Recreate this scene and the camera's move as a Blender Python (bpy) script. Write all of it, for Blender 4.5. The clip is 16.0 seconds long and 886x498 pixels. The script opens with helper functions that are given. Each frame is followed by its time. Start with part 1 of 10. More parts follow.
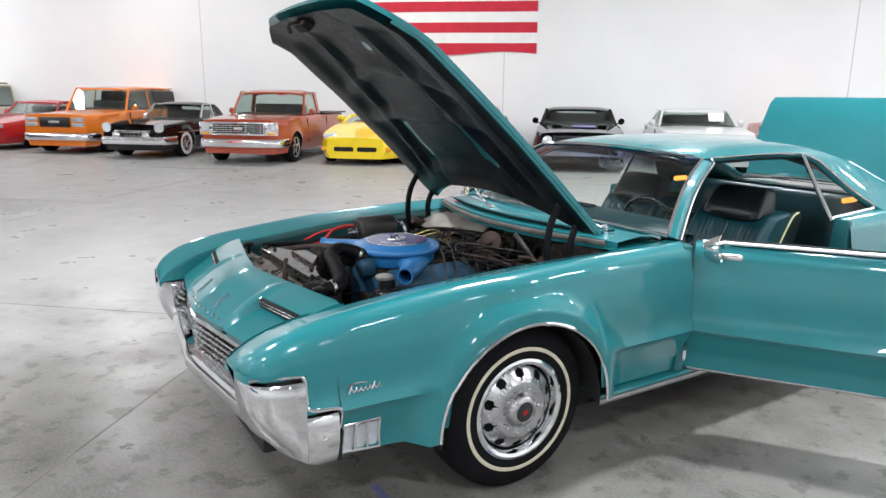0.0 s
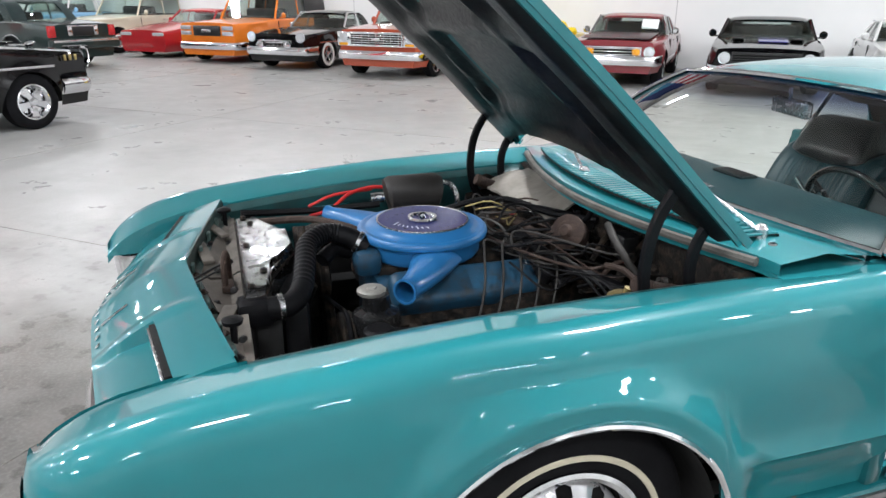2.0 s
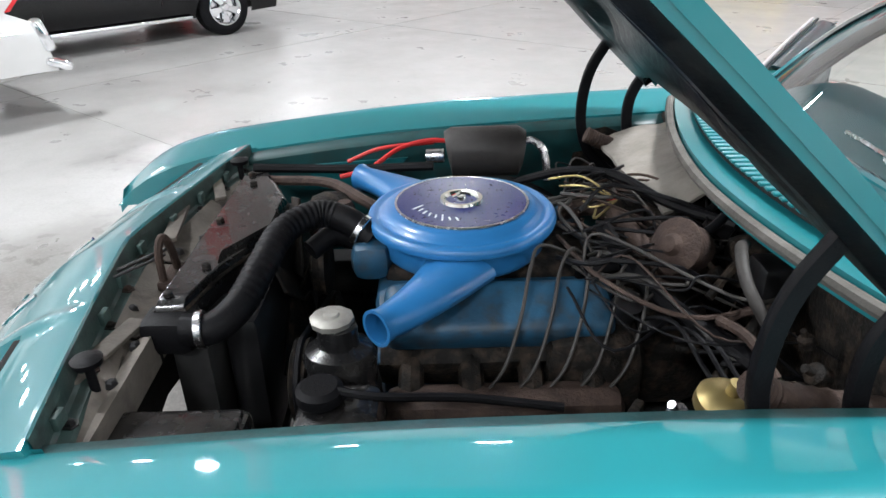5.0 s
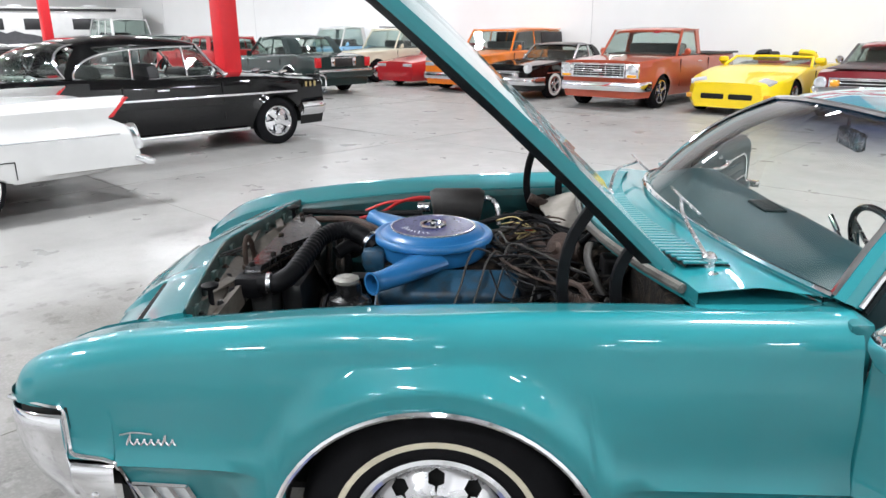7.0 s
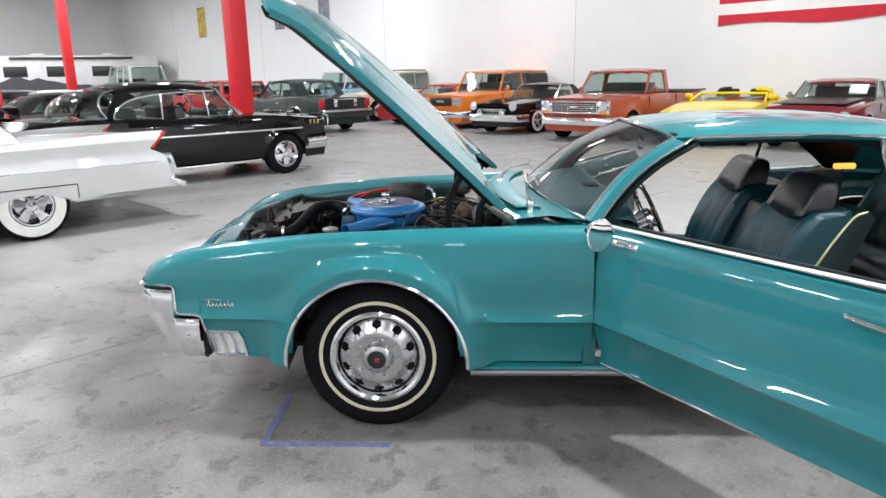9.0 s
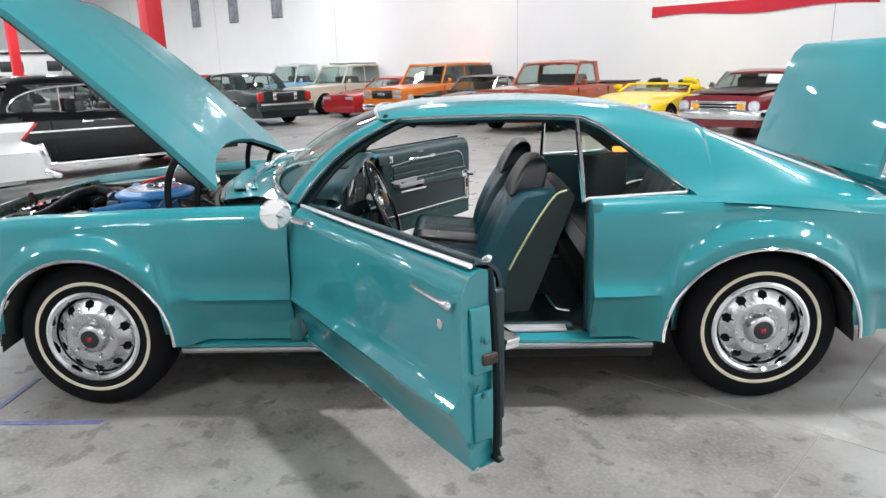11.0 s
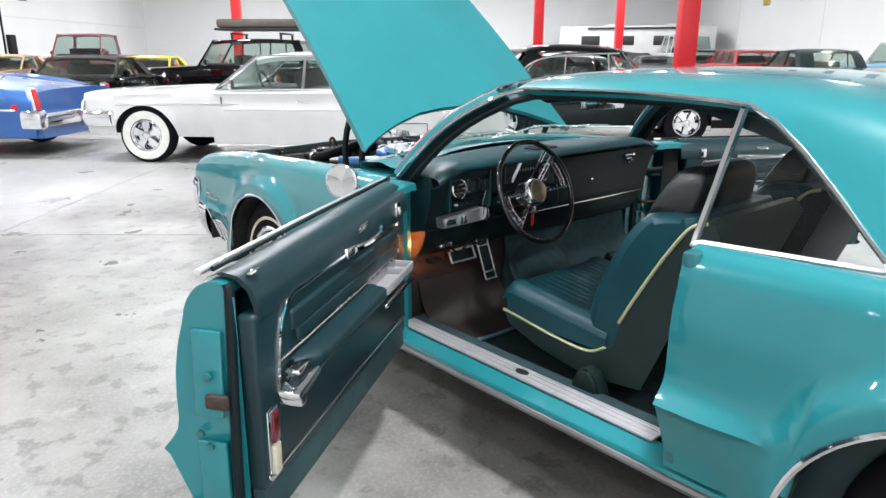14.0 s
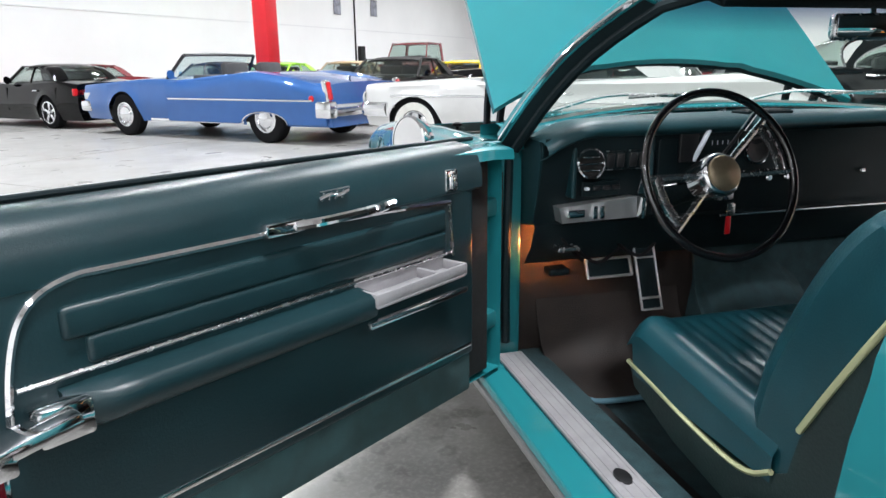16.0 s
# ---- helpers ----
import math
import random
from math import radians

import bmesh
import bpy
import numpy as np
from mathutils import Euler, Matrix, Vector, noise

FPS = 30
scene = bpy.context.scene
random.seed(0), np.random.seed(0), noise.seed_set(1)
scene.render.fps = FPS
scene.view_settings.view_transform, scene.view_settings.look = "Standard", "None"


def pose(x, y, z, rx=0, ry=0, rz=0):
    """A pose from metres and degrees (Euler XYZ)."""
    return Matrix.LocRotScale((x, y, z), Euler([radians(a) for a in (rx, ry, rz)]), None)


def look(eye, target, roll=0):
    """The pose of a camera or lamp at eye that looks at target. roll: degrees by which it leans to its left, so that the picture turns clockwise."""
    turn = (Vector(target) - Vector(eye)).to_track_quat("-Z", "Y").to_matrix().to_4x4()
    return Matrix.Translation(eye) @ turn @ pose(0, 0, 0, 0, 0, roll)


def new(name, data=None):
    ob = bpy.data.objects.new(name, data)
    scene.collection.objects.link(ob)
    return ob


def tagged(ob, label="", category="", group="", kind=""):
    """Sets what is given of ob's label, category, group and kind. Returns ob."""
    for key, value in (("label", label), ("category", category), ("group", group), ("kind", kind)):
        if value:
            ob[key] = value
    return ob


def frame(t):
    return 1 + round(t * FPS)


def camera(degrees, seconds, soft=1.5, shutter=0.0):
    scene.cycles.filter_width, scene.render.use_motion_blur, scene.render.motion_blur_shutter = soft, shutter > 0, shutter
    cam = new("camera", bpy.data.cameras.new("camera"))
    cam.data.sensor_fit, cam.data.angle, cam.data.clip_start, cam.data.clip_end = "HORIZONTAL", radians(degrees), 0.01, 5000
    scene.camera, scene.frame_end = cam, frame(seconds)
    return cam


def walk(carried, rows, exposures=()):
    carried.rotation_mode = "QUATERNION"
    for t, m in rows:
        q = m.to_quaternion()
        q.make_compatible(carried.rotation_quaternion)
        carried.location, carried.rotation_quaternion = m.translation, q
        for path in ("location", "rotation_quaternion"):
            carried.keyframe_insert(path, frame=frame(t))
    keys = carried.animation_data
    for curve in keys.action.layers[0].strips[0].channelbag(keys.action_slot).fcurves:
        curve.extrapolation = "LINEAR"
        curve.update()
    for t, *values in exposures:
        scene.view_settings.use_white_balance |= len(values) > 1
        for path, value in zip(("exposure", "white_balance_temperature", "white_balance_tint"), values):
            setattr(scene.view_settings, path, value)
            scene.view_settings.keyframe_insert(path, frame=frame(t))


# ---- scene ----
cam = camera(65.4, 16.0)
PATH = [
    (0, (-1.626, -2.921, 1.603), (-0.594, -1.265, 1.164), 0.6),
    (0.5, (-1.333, -2.673, 1.601), (-0.381, -0.99, 1.09), -0.1),
    (1, (-1.031, -2.451, 1.592), (-0.234, -0.705, 1.03), 0.1),
    (1.5, (-0.816, -2.23, 1.561), (-0.132, -0.455, 0.946), 0.5),
    (2, (-0.656, -2.017, 1.568), (-0.063, -0.23, 0.891), 0.5),
    (2.5, (-0.493, -1.865, 1.549), (-0.065, -0.058, 0.807), -0.3),
    (3, (-0.358, -1.718, 1.539), (-0.109, 0.1, 0.745), -0.3),
    (3.5, (-0.277, -1.535, 1.526), (-0.081, 0.279, 0.706), -0.5),
    (4, (-0.216, -1.382, 1.503), (-0.076, 0.409, 0.623), -0.9),
    (4.2, (-0.177, -1.325, 1.493), (-0.067, 0.45, 0.577), -1.1),
    (6.3, (-0.007, -1.822, 1.543), (-0.097, 0.038, 0.812), -0.9),
    (6.5, (0.016, -1.947, 1.547), (-0.067, -0.066, 0.872), -0.8),
    (7, (0.107, -2.325, 1.552), (0.022, -0.418, 0.956), -0.4),
    (7.5, (0.161, -2.722, 1.558), (0.089, -0.804, 0.996), 0.2),
    (8, (0.243, -3.131, 1.575), (0.184, -1.198, 1.065), -0.1),
    (8.5, (0.355, -3.494, 1.585), (0.262, -1.558, 1.092), -0.6),
    (9, (0.478, -3.764, 1.581), (0.376, -1.827, 1.092), -1.1),
    (9.5, (0.728, -3.927, 1.588), (0.629, -1.991, 1.097), -1.4),
    (10, (1.057, -3.986, 1.572), (0.998, -2.046, 1.09), -1.3),
    (10.2, (1.186, -3.955, 1.557), (1.153, -2.016, 1.07), -1.4),
    (12.3, (2.571, -3.465, 1.477), (2.127, -1.595, 0.922), -1.2),
    (12.5, (2.682, -3.368, 1.479), (2.023, -1.563, 0.925), -1.5),
    (13, (2.883, -3.089, 1.463), (1.925, -1.425, 0.901), -0.6),
    (13.5, (3.009, -2.766, 1.464), (1.831, -1.253, 0.895), 0.1),
    (14, (3.141, -2.446, 1.411), (1.688, -1.185, 0.865), 0.1),
    (14.5, (3.139, -2.127, 1.259), (1.482, -1.141, 0.725), -0.6),
    (15, (3.042, -1.852, 1.149), (1.244, -1.125, 0.662), -0.2),
    (15.5, (2.912, -1.637, 1.134), (1.057, -1.077, 0.637), -1.3),
    (16, (2.742, -1.445, 1.137), (0.874, -0.947, 0.624), -0.7),
]
walk(cam, [(t, look(eye, target, roll)) for t, eye, target, roll in PATH], [(0.0, 0.0), (1.5, 0.05), (3.0, 0.2), (4.0, 0.3), (6.5, 0.28), (7.5, 0.2), (8.5, 0.05), (10.0, 0.0), (12.5, 0.2), (13.5, 0.25), (14.2, 0.22), (14.7, 0.12), (15.5, 0.08), (16.0, 0.15)])

# ---- hall axes: u runs along the wall with the flag, v points to it ----
HALL = Matrix.Rotation(radians(-41.0), 4, "Z")
CEIL = 7.6


def hall(u, v, z=0.0):
    return HALL @ Vector((u, v, z))


# ---- world and lamps ----
world = bpy.data.worlds.new("hall_air")
world.use_nodes = True
world.node_tree.nodes["Background"].inputs[0].default_value = (0.75, 0.85, 1.0, 1)
world.node_tree.nodes["Background"].inputs[1].default_value = 0.05
scene.world = world
scene.view_settings.exposure = 0.0
LAMP_W = 412.0


def strip_lamp(u, v, turn=0.0):
    data = bpy.data.lights.new("strip_lamp", "AREA")
    data.shape, data.size, data.size_y = "RECTANGLE", 1.2, 0.36
    data.energy, data.color = LAMP_W * (1.52 if (u, v) == (2.5, 1.5) else 0.62 if v > 12 else 0.40 if u > 9 and v < 0 else 0.95), (0.95, 0.98, 1.03)
    ob = new("strip_lamp_light", data)
    ob.matrix_world = HALL @ pose(u, v, CEIL - 0.62, 0, 0, turn)
    return ob


LAMP_SPOTS = [(u, 1.5 if (u, v) == (2.5, -1) else v) for u in (-37, -28, -20, -12.5, -5, 2.5, 10, 16) for v in (-13.5, -7, -1)]
LAMP_SPOTS += [(u, v) for u in (-36, -28, -22, 3.2, 9.5, 16) for v in (3.5, 9.5) if (u, v) != (3.2, 3.5)] + [(u, 13.4) for u in (-18, -11, -4)]
for spot in LAMP_SPOTS:
    strip_lamp(*spot)



# ---- materials ----
def nodes_of(name):
    m = bpy.data.materials.new(name)
    m.use_nodes = True
    nt = m.node_tree
    return m, nt, nt.nodes["Principled BSDF"]


def noise_ramp(nt, scale, lo, hi, detail=4.0, rough=0.55, coords=None, stretch=None):
    """A noise from lo to hi, as a colour or value socket."""
    n = nt.nodes.new("ShaderNodeTexNoise")
    n.inputs["Scale"].default_value, n.inputs["Detail"].default_value, n.inputs["Roughness"].default_value = scale, detail, rough
    co = nt.nodes.new("ShaderNodeTexCoord")
    src = co.outputs[coords or "Object"]
    if stretch:
        mp = nt.nodes.new("ShaderNodeMapping")
        mp.inputs["Scale"].default_value = stretch
        nt.links.new(src, mp.inputs[0])
        src = mp.outputs[0]
    nt.links.new(src, n.inputs["Vector"])
    r = nt.nodes.new("ShaderNodeMapRange")
    r.inputs["From Min"].default_value, r.inputs["From Max"].default_value = 0.3, 0.7
    r.inputs["To Min"].default_value, r.inputs["To Max"].default_value = lo, hi
    nt.links.new(n.outputs["Fac"], r.inputs["Value"])
    return r.outputs[0]


def mixed(nt, fac, a, b):
    m = nt.nodes.new("ShaderNodeMix")
    m.data_type = "RGBA"
    for sock, v in ((m.inputs[0], fac), (m.inputs[6], a), (m.inputs[7], b)):
        if isinstance(v, (tuple, float, int)):
            sock.default_value = (*v, 1) if isinstance(v, tuple) else v
        else:
            nt.links.new(v, sock)
    return m.outputs[2]


def bump(nt, bs, height, strength=0.2, dist=0.01):
    b = nt.nodes.new("ShaderNodeBump")
    b.inputs["Strength"].default_value, b.inputs["Distance"].default_value = strength, dist
    nt.links.new(height, b.inputs["Height"])
    nt.links.new(b.outputs[0], bs.inputs["Normal"])


def surface(name, col, rough=0.5, metal=0.0, vary=0.15, scale=6.0, fine=60.0, bumps=0.0, coat=0.0, dirt=None, rough_vary=0.04, spec=None):
    """A plain surface with variation at two scales in colour, gloss and relief."""
    m, nt, bs = nodes_of(name)
    dark = tuple(c * (1 - vary) for c in col)
    lite = tuple(min(1, c * (1 + vary)) for c in col)
    c = mixed(nt, noise_ramp(nt, scale, 0, 1), dark, lite)
    if dirt:
        c = mixed(nt, noise_ramp(nt, scale * 2.3, -0.6, 0.8, 6), c, dirt)
    nt.links.new(c, bs.inputs["Base Color"])
    nt.links.new(noise_ramp(nt, fine, max(0.02, rough - rough_vary), min(1, rough + rough_vary)), bs.inputs["Roughness"])
    bs.inputs["Metallic"].default_value = metal
    if spec is not None:
        bs.inputs["Specular IOR Level"].default_value = spec
    if coat:
        bs.inputs["Coat Weight"].default_value, bs.inputs["Coat Roughness"].default_value = coat, 0.03
    if bumps:
        bump(nt, bs, noise_ramp(nt, fine, 0, 1), bumps, 0.004)
    return m


def paint(name, col, metal=0.0, rough=0.35, vary=0.06, coat=0.9):
    return surface(name, col, rough, metal, vary, 2.5, 180.0, 0.0, coat, None, 0.02, 0.3)


def glass(name, tint, gloss_rough=0.01):
    m = bpy.data.materials.new(name)
    m.use_nodes = True
    nt = m.node_tree
    nt.nodes.clear()
    out, mix = nt.nodes.new("ShaderNodeOutputMaterial"), nt.nodes.new("ShaderNodeMixShader")
    tr, gl, fr = nt.nodes.new("ShaderNodeBsdfTransparent"), nt.nodes.new("ShaderNodeBsdfGlossy"), nt.nodes.new("ShaderNodeMath")
    lw, pw = nt.nodes.new("ShaderNodeLayerWeight"), nt.nodes.new("ShaderNodeMath")
    lw.inputs[0].default_value = 0.5
    pw.operation, pw.inputs[1].default_value = "POWER", 4.0
    fr.operation, fr.inputs[1].default_value, fr.inputs[2].default_value = "MULTIPLY_ADD", 0.70, 0.05
    nt.links.new(lw.outputs["Facing"], pw.inputs[0])
    nt.links.new(pw.outputs[0], fr.inputs[0])
    tr.inputs[0].default_value = (*tint, 1)
    gl.inputs["Roughness"].default_value = gloss_rough
    nt.links.new(fr.outputs[0], mix.inputs[0])
    nt.links.new(tr.outputs[0], mix.inputs[1])
    nt.links.new(gl.outputs[0], mix.inputs[2])
    nt.links.new(mix.outputs[0], out.inputs[0])
    return m


def glow(name, col, strength):
    m, nt, bs = nodes_of(name)
    bs.inputs["Base Color"].default_value = (*col, 1)
    bs.inputs["Emission Color"].default_value = (*col, 1)
    bs.inputs["Emission Strength"].default_value = strength
    return m


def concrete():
    """Polished slab, pale far off; oil-stained round the coupe, with its shade painted in."""
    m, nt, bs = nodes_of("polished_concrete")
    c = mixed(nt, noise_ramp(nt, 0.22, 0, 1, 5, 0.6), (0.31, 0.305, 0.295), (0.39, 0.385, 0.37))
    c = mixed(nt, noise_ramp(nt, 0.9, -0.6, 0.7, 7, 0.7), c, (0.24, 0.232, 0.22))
    # darker stretch round the coupe, painting in its shade, with a ragged border
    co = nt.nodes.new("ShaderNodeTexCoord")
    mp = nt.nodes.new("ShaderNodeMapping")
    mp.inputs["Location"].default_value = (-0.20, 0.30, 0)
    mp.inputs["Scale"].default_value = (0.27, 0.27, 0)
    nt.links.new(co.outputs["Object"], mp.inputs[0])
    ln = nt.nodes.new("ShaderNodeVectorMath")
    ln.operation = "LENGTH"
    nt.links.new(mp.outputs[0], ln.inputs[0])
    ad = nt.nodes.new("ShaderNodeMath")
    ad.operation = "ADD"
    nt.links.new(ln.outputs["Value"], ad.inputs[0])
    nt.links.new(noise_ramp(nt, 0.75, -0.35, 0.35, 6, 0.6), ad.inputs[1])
    shade_stain_zone = nt.nodes.new("ShaderNodeMapRange")
    shade_stain_zone.inputs["From Min"].default_value, shade_stain_zone.inputs["From Max"].default_value = 1.25, 0.75
    nt.links.new(ad.outputs[0], shade_stain_zone.inputs["Value"])
    # mottled dark tone that carries the painted shade
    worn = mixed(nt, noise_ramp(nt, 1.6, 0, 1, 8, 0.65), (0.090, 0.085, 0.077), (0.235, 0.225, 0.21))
    c = mixed(nt, shade_stain_zone.outputs[0], c, worn)
    # drips and blotches
    spots = noise_ramp(nt, 8.0, -4.4, 2.1, 2.5, 0.5)
    keep = nt.nodes.new("ShaderNodeMath")
    keep.operation, keep.use_clamp = "MULTIPLY", True
    cl = nt.nodes.new("ShaderNodeClamp")
    nt.links.new(spots, cl.inputs[0])
    near = nt.nodes.new("ShaderNodeMath")
    near.operation, near.inputs[1].default_value, near.inputs[2].default_value = "MULTIPLY_ADD", 0.55, 0.02
    nt.links.new(shade_stain_zone.outputs[0], near.inputs[0])
    nt.links.new(cl.outputs[0], keep.inputs[0])
    nt.links.new(near.outputs[0], keep.inputs[1])
    c = mixed(nt, keep.outputs[0], c, (0.062, 0.057, 0.050))
    c = mixed(nt, noise_ramp(nt, 60.0, -0.3, 0.45, 3, 0.6), c, (0.27, 0.26, 0.245))
    c = mixed(nt, noise_ramp(nt, 2.6, -1.7, 0.5, 8, 0.7), c, (0.36, 0.352, 0.335))
    nt.links.new(c, bs.inputs["Base Color"])
    nt.links.new(noise_ramp(nt, 2.0, 0.24, 0.46, 6, 0.6), bs.inputs["Roughness"])
    bump(nt, bs, noise_ramp(nt, 16.0, 0, 1, 6, 0.7), 0.06, 0.003)
    return m


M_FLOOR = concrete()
M_WALL = surface("white_wall_paint", (0.80, 0.80, 0.79), 0.6, 0, 0.03, 0.5, 40, 0.03)
M_CEIL = surface("grey_ceiling_deck", (0.46, 0.46, 0.455), 0.6, 0.0, 0.2, 1.0, 20)
M_STEEL_W = surface("white_steel", (0.7, 0.7, 0.7), 0.45, 0, 0.05)
M_RED_STEEL = surface("red_column_paint", (0.62, 0.012, 0.02), 0.4, 0, 0.08, 3, 60)
M_TEAL = surface("turquoise_paint", (0.014, 0.172, 0.192), 0.34, 0.0, 0.06, 2.5, 180.0, 0.0, 1.0, None, 0.02, 0.15)
# the body's turquoise again, darkened to paint in shade at jambs and hinges
M_TEAL_SHADED = paint("turquoise_paint_shaded", (0.009, 0.110, 0.122), 0.0, 0.4)
M_CHROME = surface("chrome", (0.82, 0.83, 0.85), 0.07, 1.0, 0.04, 8, 20, 0, 0, None, 0.03)
M_SILL = surface("worn_sill_plate", (0.34, 0.33, 0.34), 0.5, 0.35, 0.12, 14, 120, 0.1)
M_SATIN = surface("satin_aluminium", (0.62, 0.62, 0.63), 0.26, 1.0, 0.08, 10, 60, 0, 0, None, 0.03)
M_RUBBER = surface("tyre_rubber", (0.006, 0.006, 0.007), 0.85, 0, 0.2, 14, 150, 0.1, 0, None, 0.04, 0.12)
M_WHITEWALL = surface("whitewall_rubber", (0.55, 0.50, 0.38), 0.6, 0, 0.10, 20, 90)
M_WHITE_RUBBER = surface("white_sidewall_rubber", (0.68, 0.67, 0.63), 0.6, 0, 0.08, 14, 90)
M_BLACK = surface("black_enamel", (0.012, 0.012, 0.013), 0.35, 0, 0.2, 12, 80, 0.05)
M_DARK = surface("dark_underside", (0.010, 0.010, 0.010), 0.9, 0, 0.3, 8, 40, 0.1)
M_GLASS = glass("clear_glass", (0.86, 0.92, 0.90))
M_WINDSHIELD = glass("windshield_glass", (0.88, 0.94, 0.90))
wnt = M_WINDSHIELD.node_tree
wco, wxyz, wmap = wnt.nodes.new("ShaderNodeTexCoord"), wnt.nodes.new("ShaderNodeSeparateXYZ"), wnt.nodes.new("ShaderNodeMapRange")
wmap.inputs["From Min"].default_value, wmap.inputs["From Max"].default_value = 1.215, 1.285
wnt.links.new(wco.outputs["Object"], wxyz.inputs[0])
wnt.links.new(wxyz.outputs["Z"], wmap.inputs["Value"])
wnt.links.new(mixed(wnt, wmap.outputs[0], (0.88, 0.94, 0.90), (0.10, 0.14, 0.28)), next(n for n in wnt.nodes if n.type == "BSDF_TRANSPARENT").inputs[0])
M_GLASS_DARK = glass("tinted_glass", (0.86, 0.91, 0.89))
M_LAMP_GLASS = surface("headlamp_glass", (0.75, 0.78, 0.8), 0.08, 0.6, 0.1, 30, 90)
M_RED_LENS = surface("red_lens", (0.5, 0.01, 0.015), 0.12, 0, 0.1, 20, 60, 0, 0.6)
M_AMBER = surface("amber_lens", (0.75, 0.33, 0.02), 0.15, 0, 0.1, 20, 60, 0, 0.6)
M_CABIN = surface("dark_cabin_trim", (0.03, 0.03, 0.032), 0.6, 0, 0.2, 6, 80)



# ---- mesh helpers ----
def finish(bm, sharp=38.0):
    bmesh.ops.recalc_face_normals(bm, faces=bm.faces[:])
    lim = radians(sharp)
    for f in bm.faces:
        f.smooth = True
    for e in bm.edges:
        if len(e.link_faces) == 2 and e.calc_face_angle(0) > lim:
            e.smooth = False


def part(name, bm, material, parent=None, label="", m=None, sharp=38.0):
    """Links a bmesh as one mesh object, under a thing or a part."""
    finish(bm, sharp)
    me = bpy.data.meshes.new(name)
    bm.to_mesh(me)
    bm.free()
    me.materials.append(material)
    ob = new(name, me)
    if parent is not None:
        ob.parent = parent
    if m is not None:
        ob.matrix_basis = m
    if label:
        ob["label"] = label
    return ob


def thing(name, label, category, m=None, group="", kind=""):
    ob = new(name)
    ob.empty_display_size = 0.1
    if m is not None:
        ob.matrix_basis = m
    return tagged(ob, label, category, group, kind)


def add_grid(bm, rows, close=False):
    """Faces between rows of points of equal length."""
    vs = [[bm.verts.new(p) for p in row] for row in rows]
    n = len(rows[0])
    for a, b in zip(vs, vs[1:]):
        for i in range(n if close else n - 1):
            j = (i + 1) % n
            q = [a[i], a[j], b[j], b[i]]
            bm.faces.new(q)
    return vs


def solid_grid(bm, rows, off):
    """A sheet with thickness: the rows and the same rows moved by off (a vector or a function of the point)."""
    back = [[Vector(p) + (off(Vector(p)) if callable(off) else Vector(off)) for p in row] for row in rows]
    a, b = add_grid(bm, rows), add_grid(bm, back)
    ring = lambda v: v[0] + [r[-1] for r in v[1:]] + v[-1][-2::-1] + [r[0] for r in v[-2:0:-1]]
    ra, rb = ring(a), ring(b)
    for i in range(len(ra)):
        j = (i + 1) % len(ra)
        bm.faces.new([ra[i], rb[i], rb[j], ra[j]])


def add_box(bm, c, s, bevel=0.0, seg=2, m=None):
    """A box of size s round c, with rounded edges."""
    made = bmesh.ops.create_cube(bm, size=1.0)["verts"]
    t = Matrix.Translation(c) @ (m or Matrix()) @ Matrix.Diagonal((*s, 1))
    bmesh.ops.transform(bm, matrix=t, verts=made)
    if bevel:
        es = list({e for v in made for e in v.link_edges})
        bmesh.ops.bevel(bm, geom=es, offset=bevel, segments=seg, profile=0.5, affect="EDGES")


def add_lathe(bm, prof, seg=32, m=None):
    """Turns a profile of (radius, height) round local z."""
    m = m or Matrix()
    rows = []
    for r, h in prof:
        rows.append([m @ Vector((max(r, 1e-4) * math.cos(2 * math.pi * k / seg), max(r, 1e-4) * math.sin(2 * math.pi * k / seg), h)) for k in range(seg)])
    add_grid(bm, rows, close=True)


def smooth_path(pts, n=6):
    """Catmull-Rom points through pts."""
    ps = [Vector(p) for p in pts]
    ps = [2 * ps[0] - ps[1]] + ps + [2 * ps[-1] - ps[-2]]
    out = []
    for a, b, c, d in zip(ps, ps[1:], ps[2:], ps[3:]):
        for k in range(n):
            t = k / n
            out.append(0.5 * ((2 * b) + (c - a) * t + (2 * a - 5 * b + 4 * c - d) * t * t + (3 * b - a - 3 * c + d) * t ** 3))
    return out + [ps[-2]]


def add_tube(bm, pts, r, seg=8, n=5, caps=True, rfun=None):
    """A tube along a smooth path."""
    path = smooth_path(pts, n) if n > 1 else [Vector(p) for p in pts]
    up = Vector((0, 0, 1))
    rows = []
    side = None
    for i, p in enumerate(path):
        d = (path[min(i + 1, len(path) - 1)] - path[max(i - 1, 0)]).normalized()
        if side is None:
            side = d.cross(up if abs(d.z) < 0.95 else Vector((1, 0, 0))).normalized()
        side = (side - d * side.dot(d)).normalized()
        top = d.cross(side)
        rr = r * (rfun(i, len(path)) if rfun else 1)
        rows.append([p + rr * (math.cos(2 * math.pi * k / seg) * side + math.sin(2 * math.pi * k / seg) * top) for k in range(seg)])
    vs = add_grid(bm, rows, close=True)
    if caps:
        bm.faces.new(vs[0][::-1]), bm.faces.new(vs[-1])


def add_prism(bm, outline, off):
    """A flat outline (3D points) pushed along off."""
    off = Vector(off)
    a = [bm.verts.new(p) for p in outline]
    b = [bm.verts.new(Vector(p) + off) for p in outline]
    bm.faces.new(a[::-1]), bm.faces.new(b)
    for i in range(len(a)):
        j = (i + 1) % len(a)
        bm.faces.new([a[i], a[j], b[j], b[i]])


